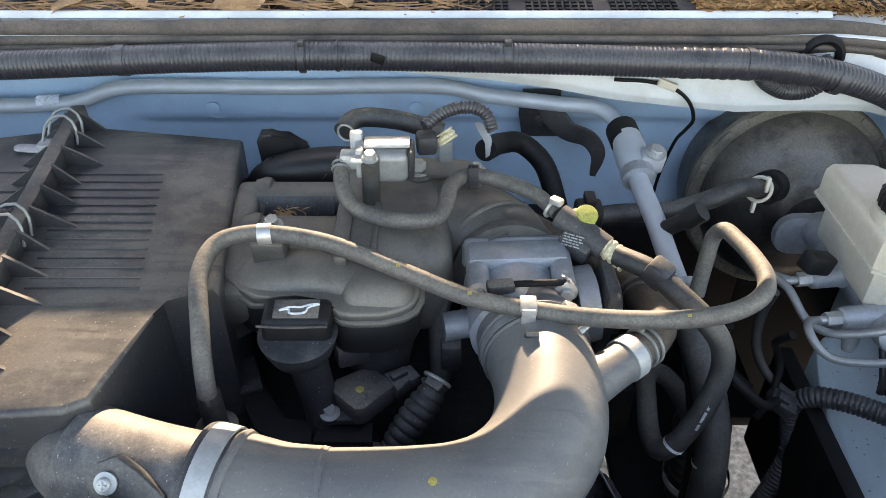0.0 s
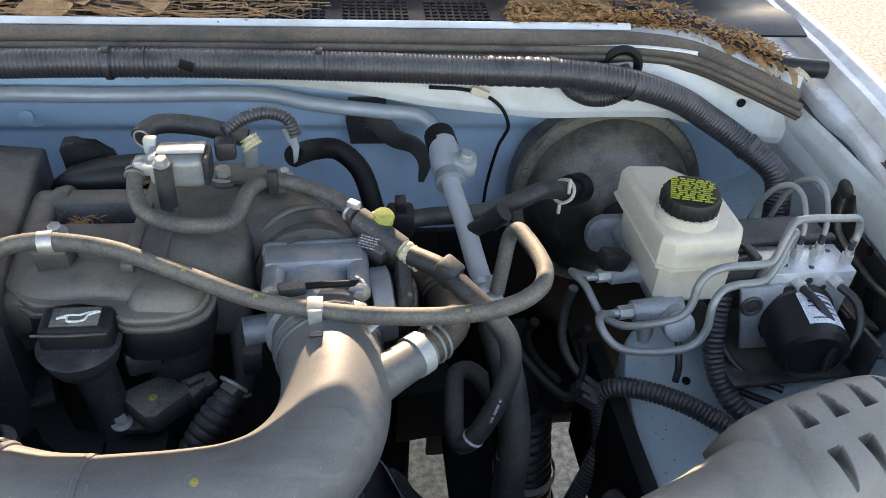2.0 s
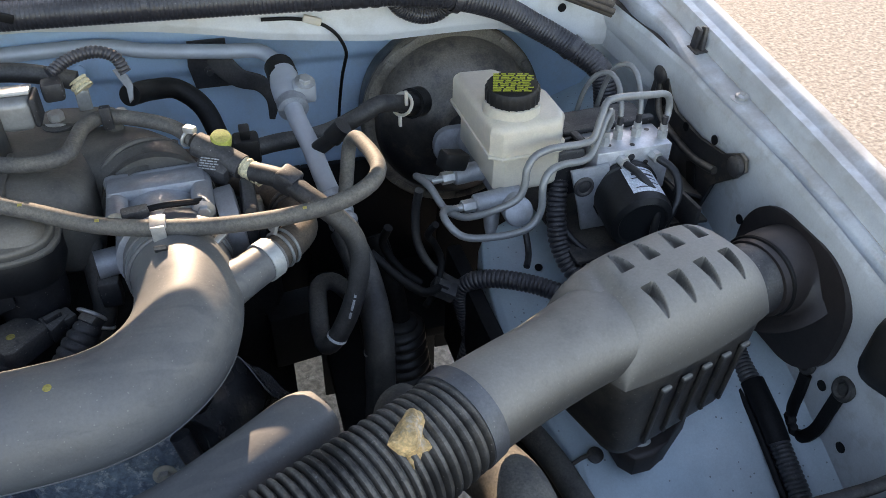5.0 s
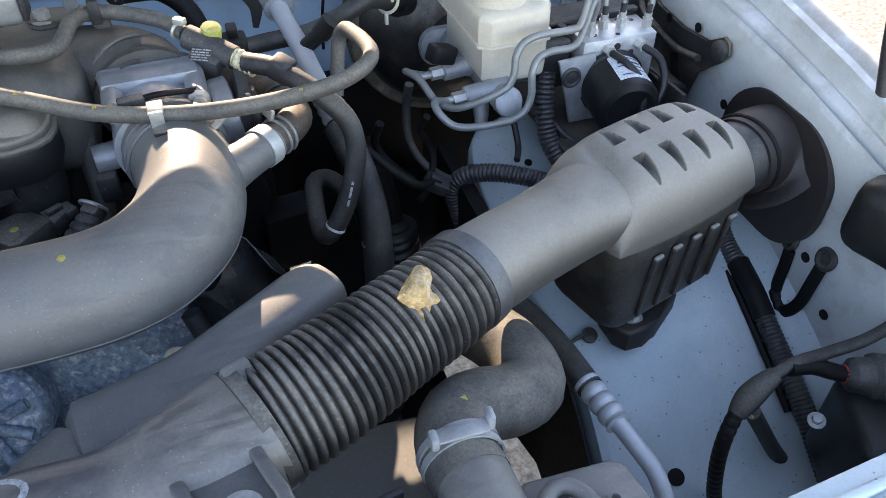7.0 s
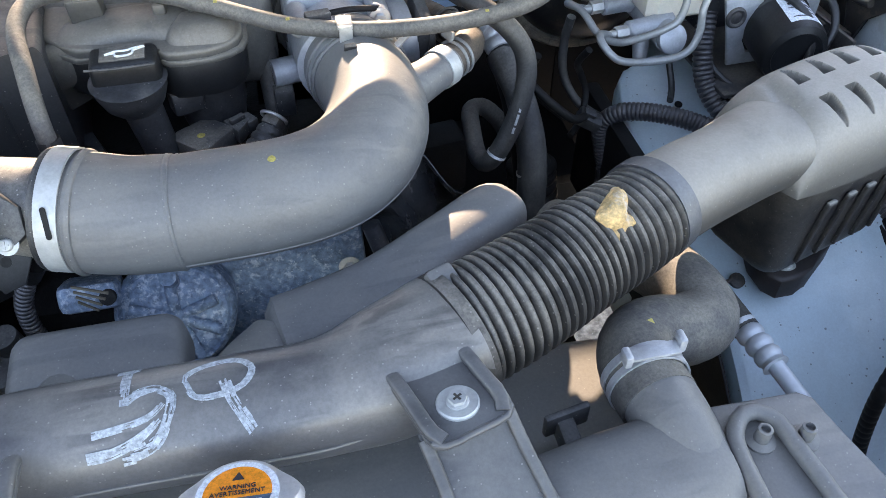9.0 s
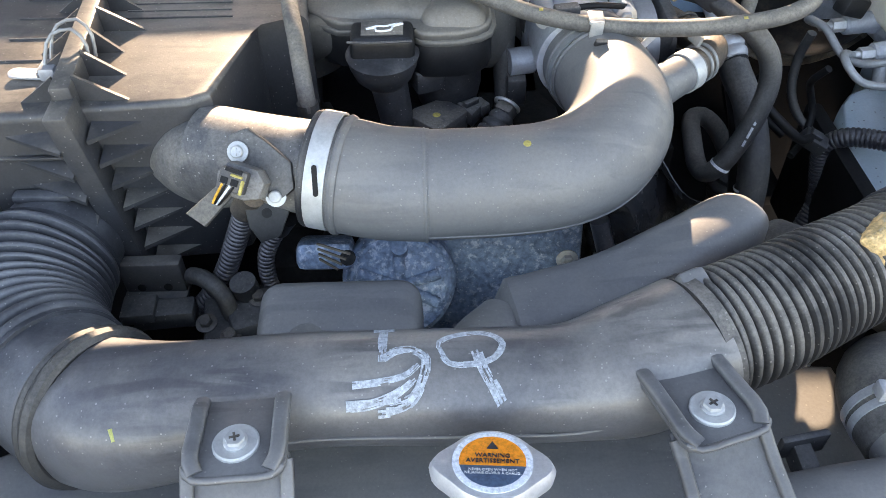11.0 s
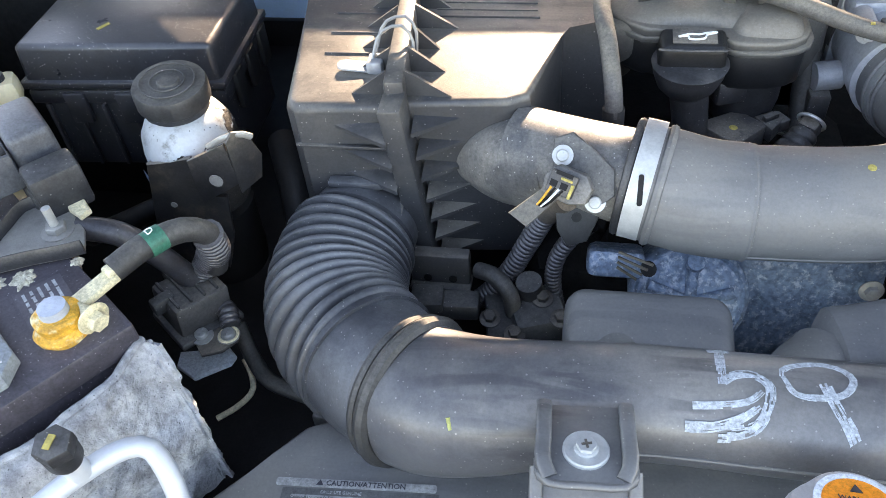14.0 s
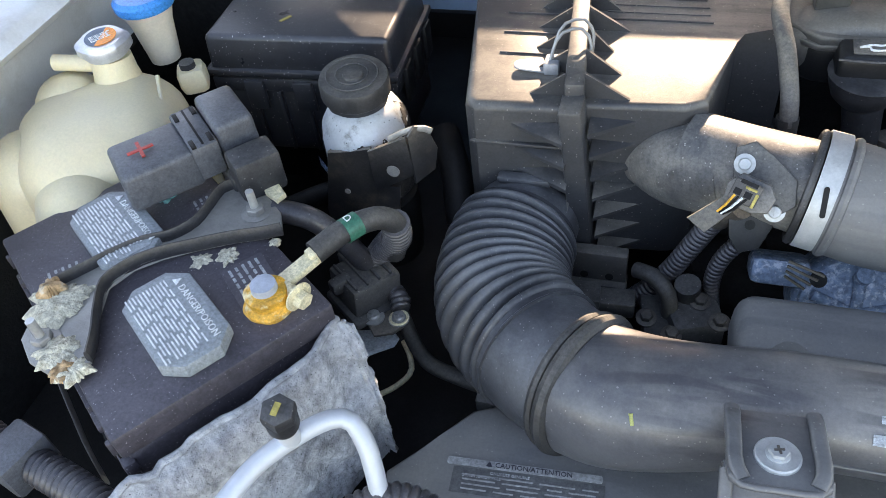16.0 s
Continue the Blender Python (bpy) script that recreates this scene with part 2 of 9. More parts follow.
label_dim = material("dim_print_panel", (0.10, 0.10, 0.098), 0.5, spread=0.2, scale=150, bump=0)
ink_dark = material("dark_print", (0.03, 0.03, 0.04), 0.6, bump=0)
cap_yellow = material("dull_yellow_plastic", (0.36, 0.38, 0.08), 0.55, bump=0.1, dust=(0.3, 0.27, 0.2), amount=0.4)
ink_yellow = material("yellow_print", (0.42, 0.45, 0.05), 0.55, bump=0)
paint_mark = material("yellow_paint_mark", (0.42, 0.34, 0.09), 0.6, bump=0.1)
label_orange = material("orange_label", (0.9, 0.27, 0.02), 0.45, spread=0.04, bump=0)
label_red = material("faded_red_paint", (0.45, 0.05, 0.04), 0.5, bump=0)
tape_green = material("dark_green_tape", (0.02, 0.13, 0.085), 0.5, bump=0.1)
label_navy = material("dark_blue_label", (0.06, 0.1, 0.16), 0.45, bump=0)
label_white = material("white_label", (0.72, 0.76, 0.8), 0.5, spread=0.04, bump=0, stain=(0.4, 0.42, 0.45), stain_scale=60)
chalk = material("white_chalk_paint", (0.38, 0.41, 0.43), 0.85, spread=0.3, scale=300, bump=0.3)
insulation = material("worn_foil_insulation", (0.25, 0.255, 0.265), 0.9, spread=0.35, scale=60, bump=1.0, fine=220, stain=(0.06, 0.06, 0.068), stain_scale=34, stain_amount=0.7, dust=(0.5, 0.51, 0.52), amount=0.55, patch=40, up=False, specks=(0.03, 0.03, 0.03), speck_scale=1700, fleck=0.9)
corrosion = material("pale_corrosion", (0.56, 0.52, 0.40), 0.95, spread=0.3, scale=260, bump=0.8, fine=500, stain=(0.38, 0.30, 0.2), stain_scale=60)
rust_crust = material("tan_rust_crust", (0.42, 0.27, 0.14), 0.95, spread=0.5, scale=130, bump=1.0, fine=240, stain=(0.6, 0.55, 0.42), stain_scale=60, stain_amount=0.8)
verdigris = material("blue_green_corrosion", (0.25, 0.62, 0.58), 0.95, spread=0.3, scale=200, bump=0.8, fine=300)
rust_orange = material("orange_terminal_corrosion", (0.72, 0.36, 0.04), 0.6, spread=0.4, scale=70, bump=0.3, stain=(0.75, 0.7, 0.45), stain_scale=60, stain_amount=0.8)
terminal_lead = material("dull_lead", (0.42, 0.46, 0.52), 0.55, 0.4, spread=0.15, bump=0.2)
terminal_strap = material("corroded_cable_clamp", (0.66, 0.58, 0.38), 0.65, 0.1, spread=0.2, bump=0.3)
strap_metal = material("stained_holddown_steel", (0.3, 0.29, 0.27), 0.55, 0.35, spread=0.3, scale=30, bump=0.2, stain=(0.1, 0.1, 0.09), stain_scale=30, dust=(0.42, 0.4, 0.35), amount=0.5)
leaf_brown = material("dry_brown_leaf", (0.36, 0.2, 0.09), 0.8, spread=0.4, scale=60, bump=0.3)
leaf_pale = material("pale_dry_leaf", (0.5, 0.4, 0.27), 0.75, spread=0.3, scale=70, bump=0.2)
needle_tan = material("dry_pine_needles", (0.3, 0.16, 0.07), 0.8, spread=0.45, scale=25, bump=0)
comb_yellow = material("dry_mud_nest", (0.62, 0.42, 0.2), 0.9, spread=0.35, scale=180, bump=0.9, fine=350, stain=(0.6, 0.52, 0.42), stain_scale=55, stain_amount=0.9)
concrete = material("sunlit_concrete", (0.26, 0.24, 0.208), 0.95, spread=0.5, scale=60, bump=0.9, fine=70, stain=(0.22, 0.196, 0.164), stain_scale=24, stain_amount=0.6, specks=(0.42, 0.41, 0.385), speck_scale=620, fleck=0.75)
film_black = material("black_plastic_film", (0.025, 0.026, 0.028), 0.25, spread=0.2, bump=0.6, fine=60)
rust_dull = material("dull_brass", (0.13, 0.11, 0.08), 0.5, 0.4, bump=0)
copper_wire = material("bare_wire_ends", (0.5, 0.42, 0.3), 0.5, 0.5, bump=0)
sealer = material("beige_seam_sealer", (0.5, 0.47, 0.4), 0.7, spread=0.1, bump=0.2)


# ---- shapes ----
class Geo:
    """Vertices and faces, to be moved, added up and made into one mesh."""

    def __init__(self, v=(), f=()):
        self.v, self.f = [Vector(p) for p in v], [tuple(p) for p in f]

    def __add__(self, other):
        k = len(self.v)
        return Geo(self.v + other.v, self.f + [tuple(i + k for i in p) for p in other.f])

    def at(self, m):
        flip = m.to_3x3().determinant() < 0
        return Geo([m @ p for p in self.v], [p[::-1] if flip else p for p in self.f])

    def move(self, x, y, z):
        return self.at(Matrix.Translation((x, y, z)))

    def bend(self, rule):
        return Geo([rule(p) for p in self.v], self.f)


def from_bm(bm):
    bm.verts.index_update()
    g = Geo([v.co.copy() for v in bm.verts], [[v.index for v in f.verts] for f in bm.faces])
    bm.free()
    return g


def box(sx, sy, sz, b=0.002, seg=2, top=(1, 1), shift=(0, 0)):
    """A block round the origin with rounded edges; top: how its upper face is scaled."""
    bm = bmesh.new()
    bmesh.ops.create_cube(bm, size=1)
    for v in bm.verts:
        up = v.co.z > 0
        v.co.x, v.co.y, v.co.z = v.co.x * sx * (top[0] if up else 1), v.co.y * sy * (top[1] if up else 1), v.co.z * sz
        if up:
            v.co.x, v.co.y = v.co.x + shift[0], v.co.y + shift[1]
    if b:
        bmesh.ops.bevel(bm, geom=bm.edges[:], offset=b, segments=seg, profile=0.5, affect="EDGES", clamp_overlap=True)
    return from_bm(bm)


def extrude(outline, h, b=0.0, seg=2):
    """A plate: an outline in x and y, from z = 0 up to h, with rounded edges."""
    bm = bmesh.new()
    area = sum(p[0] * q[1] - q[0] * p[1] for p, q in zip(outline, outline[1:] + outline[:1]))
    if area < 0:
        outline = outline[::-1]
    low = [bm.verts.new((x, y, 0)) for x, y in outline]
    high = [bm.verts.new((x, y, h)) for x, y in outline]
    bm.faces.new(low[::-1])
    bm.faces.new(high)
    for i in range(len(low)):
        j = (i + 1) % len(low)
        bm.faces.new((low[i], low[j], high[j], high[i]))
    if b:
        rim = [e for e in bm.edges if abs(e.verts[0].co.z - e.verts[1].co.z) < 1e-9]
        bmesh.ops.bevel(bm, geom=rim, offset=b, segments=seg, profile=0.5, affect="EDGES", clamp_overlap=True)
    return from_bm(bm)


def rounded(w, h, r, n=5):
    """The outline of a rectangle with rounded corners, round the origin."""
    out = []
    for cx, cy, a in ((w / 2 - r, h / 2 - r, 0), (r - w / 2, h / 2 - r, 90), (r - w / 2, r - h / 2, 180), (w / 2 - r, r - h / 2, 270)):
        out += [(cx + r * math.cos(radians(a + 90 * i / n)), cy + r * math.sin(radians(a + 90 * i / n))) for i in range(n + 1)]
    return out


def lathe(profile, n=32, wave=None):
    """A turned shape round z from (radius, height) pairs."""
    v, f = [], []
    for k, (r, z) in enumerate(profile):
        for i in range(n):
            a = 2 * math.pi * i / n
            s = r * (wave(a, k) if wave else 1)
            v.append((s * math.cos(a), s * math.sin(a), z))
    for k in range(len(profile) - 1):
        for i in range(n):
            j = (i + 1) % n
            f.append((k * n + i, k * n + j, (k + 1) * n + j, (k + 1) * n + i))
    f.append(tuple(range(n))[::-1])
    f.append(tuple((len(profile) - 1) * n + i for i in range(n)))
    return Geo(v, f)


def spline(pts, step):
    """Evenly spaced points on a smooth line through pts, whatever each point carries along."""
    p = np.array(pts, float)
    if len(p) > 2:
        ext = np.vstack([2 * p[0] - p[1], p, 2 * p[-1] - p[-2]])
        fine = []
        for i in range(1, len(ext) - 2):
            a, b, c, d = ext[i - 1:i + 3]
            ta = np.linalg.norm((b - a)[:3]) ** 0.5 + 1e-9
            tb = np.linalg.norm((c - b)[:3]) ** 0.5 + 1e-9
            tc = np.linalg.norm((d - c)[:3]) ** 0.5 + 1e-9
            m1 = tb * ((b - a) / ta - (c - a) / (ta + tb) + (c - b) / tb)
            m2 = tb * ((c - b) / tb - (d - b) / (tb + tc) + (d - c) / tc)
            for u in np.linspace(0, 1, 24, endpoint=False):
                h = (2 * u**3 - 3 * u**2 + 1, u**3 - 2 * u**2 + u, -2 * u**3 + 3 * u**2, u**3 - u**2)
                fine.append(h[0] * b + h[1] * m1 + h[2] * c + h[3] * m2)
        p = np.vstack([fine, p[-1:]])
    run = np.concatenate([[0], np.cumsum(np.linalg.norm(np.diff(p[:, :3], axis=0), axis=1))])
    count = max(2, int(run[-1] / step) + 1)
    at = np.linspace(0, run[-1], count)
    return np.stack([np.interp(at, run, p[:, k]) for k in range(p.shape[1])], 1), at


def sweep(pts, r=0.01, sides=14, step=0.008, rib=None, power=2.0, up=None, cap=True, lobe=None):
    """A tube along a smooth line. Points may carry their own radius, or two (across, up). rib: (pitch, depth) of rings round it; power: 2 is
    round, more is boxy; up: what stays upright; lobe(angle): a shape of its own for the section."""
    rows = [(*q[:3], *((q[3], q[-1]) if len(q) > 3 else (r, r))) for q in pts]
    if rib:
        step = min(step, rib[0] / 8)
    p, run = spline(rows, step)
    t = np.gradient(p[:, :3], axis=0)
    t /= np.linalg.norm(t, axis=1)[:, None] + 1e-12
    side = np.cross(t[0], up if up is not None else ((0, 0, 1) if abs(t[0][2]) < 0.9 else (0, 1, 0)))
    v, f = [], []
    for k in range(len(p)):
        if up is not None:
            side = np.cross(t[k], up)
        side = side - t[k] * side.dot(t[k])
        side /= np.linalg.norm(side) + 1e-12
        lift = np.cross(side, t[k])
        swell = 0.0
        if rib:
            u = (run[k] / rib[0]) % 1.0
            swell = -rib[1] * math.exp(-((u - 0.5) / 0.19) ** 2)
        for i in range(sides):
            a = 2 * math.pi * i / sides
            c, s = math.cos(a), math.sin(a)
            e = 2 / power
            c, s = math.copysign(abs(c) ** e, c), math.copysign(abs(s) ** e, s)
            g = lobe(a) if lobe else 1
            v.append(p[k, :3] + side * c * (p[k, 3] + swell) * g + lift * s * (p[k, 4] + swell) * g)
    for k in range(len(p) - 1):
        for i in range(sides):
            j = (i + 1) % sides
            f.append((k * sides + i, (k + 1) * sides + i, (k + 1) * sides + j, k * sides + j))
    if cap:
        f.append(tuple(range(sides)))
        f.append(tuple((len(p) - 1) * sides + i for i in range(sides))[::-1])
    return Geo(v, f)


def grid(rule, nu, nv, thick=0.0):
    """A sheet from rule(u, v), u and v from 0 to 1; thick: a back, so far along -normal, closed at the rim."""
    pts = [[Vector(rule(i / nu, j / nv)) for j in range(nv + 1)] for i in range(nu + 1)]
    v = [p for row in pts for p in row]
    w = nv + 1
    f = [(i * w + j, (i + 1) * w + j, (i + 1) * w + j + 1, i * w + j + 1) for i in range(nu) for j in range(nv)]
    if thick:
        bm = bmesh.new()
        made = [bm.verts.new(p) for p in v]
        for q in f:
            bm.faces.new([made[i] for i in q])
        bm.normal_update()
        bmesh.ops.solidify(bm, geom=bm.faces[:], thickness=thick)
        return from_bm(bm)
    return Geo(v, f)


def along(p, d, up=(0, 0, 1)):
    """The pose at p whose z points along d and whose y leans to up."""
    z = Vector(d).normalized()
    x = Vector(up).cross(z)
    if x.length < 1e-4:
        x = Vector((1, 0, 0))
    x.normalize()
    y = z.cross(x)
    return Matrix((( x.x, y.x, z.x, p[0]), (x.y, y.y, z.y, p[1]), (x.z, y.z, z.z, p[2]), (0, 0, 0, 1)))


def mesh_of(name, geo, mat, sharp=38):
    me = bpy.data.meshes.new(name)
    me.from_pydata([tuple(p) for p in geo.v], [], geo.f)
    me.validate()
    me.shade_smooth()
    me.set_sharp_from_angle(angle=radians(sharp))
    me.materials.append(mat)
    return me


def part(name, geo, mat, parent, label="", sharp=38):
    """One mesh under a thing or under a part."""
    ob = new(name, mesh_of(name, geo, mat, sharp))
    ob.parent = parent
    if parent.parent is None:
        ob.matrix_parent_inverse = parent.matrix_basis.inverted()
    return tagged(ob, label)


def thing(name, at, label, category, group="", kind=""):
    """An Empty at the base of a thing, for its parts."""
    ob = new(name)
    ob.empty_display_size = 0.02
    ob.matrix_basis = Matrix.Translation(at)
    return tagged(ob, label, category, group, kind)


def single(name, geo, mat, label, category, group="", kind="", sharp=38):
    """A thing of one mesh."""
    c = sum(geo.v, Vector()) / len(geo.v)
    low = min(p.z for p in geo.v)
    c.z = low
    ob = new(name, mesh_of(name, geo.move(*-c), mat, sharp))
    ob.matrix_basis = Matrix.Translation(c)
    return tagged(ob, label, category, group, kind)


def bolt_geo(r=0.006, h=0.006, flange=1.6):
    hexa = [(r * math.cos(radians(60 * i)), r * math.sin(radians(60 * i))) for i in range(6)]
    return lathe([(r * flange, 0), (r * flange, 0.0012), (r * 1.05, 0.002)], 20) + extrude(hexa, h, 0.0007, 1).move(0, 0, 0.0015)


def bolt(parent, p, d, r=0.006, mat=None, name="bolt", label="", h=0.006, flange=1.6):
    return part(name, bolt_geo(r, h, flange).at(along(p, d)), mat or zinc, parent, label)


def screw_geo(r=0.009):
    head = lathe([(r * 1.5, 0), (r * 1.5, 0.0015), (r * 0.9, 0.002), (r * 0.9, 0.005), (r * 0.75, 0.006), (r * 0.1, 0.0062)], 20)
    return head + box(r * 1.1, r * 0.22, 0.0012, 0).move(0, 0, 0.0064) + box(r * 0.22, r * 1.1, 0.0012, 0).move(0, 0, 0.0066)


def ring(p, d, r, tube, n=32, m=8):
    """A round ring about the axis d."""
    pts = [(r + tube * math.cos(2 * math.pi * k / m), tube * math.sin(2 * math.pi * k / m)) for k in range(m)]
    v, f = [], []
    for i in range(n):
        a = 2 * math.pi * i / n
        v += [(q * math.cos(a), q * math.sin(a), z) for q, z in pts]
        for k in range(m):
            f.append((i * m + k, ((i + 1) % n) * m + k, ((i + 1) % n) * m + (k + 1) % m, i * m + (k + 1) % m))
    return Geo(v, f).at(along(p, d))


def band(p, d, r, width, thick=0.0015, n=40):
    """A flat strap round a tube."""
    return Geo(*_hoop(r, width, thick, n)).at(along(p, d))


def _hoop(r, width, thick, n):
    v, f = [], []
    for i in range(n):
        a = 2 * math.pi * i / n
        v += [(q * math.cos(a), q * math.sin(a), z) for q, z in ((r, -width / 2), (r + thick, -width / 2), (r + thick, width / 2), (r, width / 2))]
        for k in range(4):
            f.append((i * 4 + k, ((i + 1) % n) * 4 + k, ((i + 1) % n) * 4 + (k + 1) % 4, i * 4 + (k + 1) % 4))
    return v, f


def lettering(text, size, m, mat, parent, name="lettering", depth=0.0003, align="CENTER"):
    """Printed or raised words on a surface, at the pose m."""
    curve = bpy.data.curves.new(name, "FONT")
    curve.body, curve.size, curve.extrude, curve.align_x, curve.align_y = text, size, depth, align, "CENTER"
    curve.resolution_u = 2
    loose = new(name, curve)
    bpy.context.view_layer.update()
    me = bpy.data.meshes.new_from_object(loose.evaluated_get(bpy.context.evaluated_depsgraph_get()))
    bpy.data.objects.remove(loose)
    me.transform(m)
    me.materials.clear()
    me.materials.append(mat)
    ob = new(name, me)
    ob.parent = parent
    if parent.parent is None:
        ob.matrix_parent_inverse = parent.matrix_basis.inverted()
    return ob


def bars(rows, width, height, m, bar=0.5, seed=1):
    """Rows of plain bars that stand for small print that cannot be read, in a field of width x height."""
    pick = random.Random(seed)
    g = Geo()
    for k in range(rows):
        y = height / 2 - (k + 0.5) * height / rows
        x = -width / 2
        while x < width / 2 - 0.004:
            w = min(pick.uniform(0.1, 0.3) * width, width / 2 - x)
            g = g + box(w, height / rows * bar, 0.0004, 0).move(x + w / 2, y, 0)
            x += w + 0.05 * width
    return g.at(m)


# ---- the setting: ground, body shell of the bay, raised hood, cab ----
def setting(name, geo, mat, label, category, sharp=38):
    return tagged(new(name, mesh_of(name, geo, mat, sharp)), label, category, kind="structure")


setting("ground", grid(lambda u, v: ((u - 0.5) * 400, (v - 0.5) * 400, 0), 8, 8), concrete, "sunlit rough pale concrete ground outside the vehicle", "ground")

# firewall: a pressed sheet with one raised crease, pale blue from skylight put into its paint
def firewall_rule(u, v):
    x = -0.95 + 1.72 * u
    z = 0.575 + (0.555 - max(0.0, x - 0.5) * 0.9) * v
    y = 0.955 - 0.014 * (1 / (1 + math.exp(-(z - 0.985) / 0.003))) * (1 / (1 + math.exp(-(x + 0.40) / 0.01)))
    return x, y, z
firewall = setting("wall_firewall", grid(firewall_rule, 80, 110, -0.003), paint_skylit, "steel firewall in white paint tinted with skylight blue, with pressed crease", "wall")
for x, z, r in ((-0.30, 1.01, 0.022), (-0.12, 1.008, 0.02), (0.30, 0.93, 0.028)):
    part("pressed_disc", lathe([(r, 0), (r * 0.97, 0.0025), (r * 0.6, 0.003), (0.001, 0.003)], 32).at(along((x, 0.9415 if z > 0.99 else 0.9555, z), (0, -1, 0))), paint_skylit, firewall)
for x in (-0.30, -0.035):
    part("stud", sweep([(x, 0.945, 1.008), (x, 0.925, 1.012)], 0.004, 10) + lathe([(0.009, 0), (0.009, 0.002), (0.002, 0.003)], 16).at(along((x, 0.924, 1.012), (0, -1, 0))), paint_skylit, firewall)

# cowl front panel: hangs in front of the firewall, its lower rim sinking towards the strut tower
def cowl_low(x):
    return float(np.interp(x, [-0.95, -0.3, -0.056, 0.067, 0.132, 0.20, 0.277, 0.35, 0.44, 0.51, 0.584, 0.65, 0.7], [1.098, 1.098, 1.094, 1.082, 1.072, 1.058, 1.049, 1.041, 1.043, 1.043, 1.022, 1.005, 1.0]))
def cowl_rule(u, v):
    x = -0.95 + 1.63 * u
    low = cowl_low(x)
    top = float(np.interp(x, [-0.95, 0.45, 0.55, 0.68], [1.138, 1.137, 1.13, 1.10]))
    path = [(0.955, low + 0.006), (0.875, low), (0.857, low + 0.004), (0.852, low + 0.014), (0.853, low + 0.5 * (top - low)), (0.858, top), (0.885, top + 0.008), (0.90, top + 0.012)]
    k = v * (len(path) - 1)
    i = min(int(k), len(path) - 2)
    a, b = path[i], path[i + 1]
    return x, a[0] + (b[0] - a[0]) * (k - i), a[1] + (b[1] - a[1]) * (k - i)
cowl = setting("cowl_panel", grid(cowl_rule, 60, 42, -0.0025), paint, "white painted cowl panel above the firewall", "body panel", 50)
part("grommet", ring((0.435, 0.851, 1.115), (0, -1, 0), 0.022, 0.006), rubber_and_shade, cowl, "black rubber grommet")
part("hole", lathe([(0.006, 0), (0.006, 0.001)], 20).at(along((0.604, 0.85, 1.067), (0, -1, 0))), rubber_and_shade, cowl)

# rubber seal along the cowl: three lips
seal_line = [(-0.95, 0.868, 1.141), (-0.4, 0.868, 1.142), (0.0, 0.868, 1.143), (0.36, 0.868, 1.142), (0.46, 0.872, 1.140), (0.53, 0.868, 1.131), (0.59, 0.846, 1.113), (0.655, 0.815, 1.092)]
seal = setting("cowl_seal", sweep([(*p, 0.012, 0.010) for p in seal_line], sides=20, step=0.02, up=(0, 0, 1)), rubber_brown, "black ribbed rubber weatherstrip along the cowl", "seal")
for dy, dz, r in ((0.014, 0.008, 0.006), (0.004, 0.016, 0.005), (0.019, 0.015, 0.0045), (0.014, 0.021, 0.004)):
    part("lip", sweep([(x, y - dy, z - dz) for x, y, z in seal_line], r, 12, 0.02), rubber_brown, seal)
setting("cowl_lip", grid(lambda u, v: (-0.95 + 1.4 * u, 0.882 + 0.012 * v, 1.149 + 0.005 * math.sin(math.pi * v)), 40, 6, -0.002), paint, "thin white painted rim above the seal", "trim")

# cowl cover behind the seal, with its air grille
def cover_rule(u, v):
    x = -0.95 + 1.64 * u
    return x, 0.893 + 0.37 * v, 1.138 + 0.02 * v + 0.006 * math.sin(v * 15)
cover = setting("cowl_cover", grid(cover_rule, 50, 20, -0.003), plastic_clean, "black plastic cowl cover below the windshield", "trim")
grille = Geo()
for i in range(42):
    for j in range(7):
        if i not in (20, 21, 31, 32):
            grille = grille + box(0.0062, 0.0062, 0.002, 0).move(-0.10 + i * 0.0092, 0.905 + j * 0.0092, 1.1478 + j * 0.0008)
tagged(part("grille_opening", grille, rubber_and_shade, cover, "small square air openings"), kind="stuff")
setting("cowl_end", sweep([(0.44, 0.93, 1.156, 0.012), (0.52, 0.915, 1.15, 0.013), (0.60, 0.887, 1.125, 0.012), (0.64, 0.872, 1.112, 0.012), (0.71, 0.862, 1.108, 0.012)], sides=18), plastic_clean, "black plastic end of the cowl cover", "trim")
# Unseen panel added to block the low sun; its top edge sets the sunlit areas.
def sun_block_rule(u, v):
    x = -0.95 + 1.72 * u
    top = float(np.interp(x, [-0.95, 0.055, 0.10, 0.13, 0.36, 0.40, 0.77], [1.374, 1.374, 1.34, 1.3165, 1.3165, 1.42, 1.42]))
    return x, 1.25 + 0.02 * math.sin(3 * v), 1.12 + (top - 1.12) * v
setting("dashboard", grid(sun_block_rule, 120, 8, 0.02), film_black, "unseen dark panel behind the cowl, added to cut off the low sun", "dashboard")

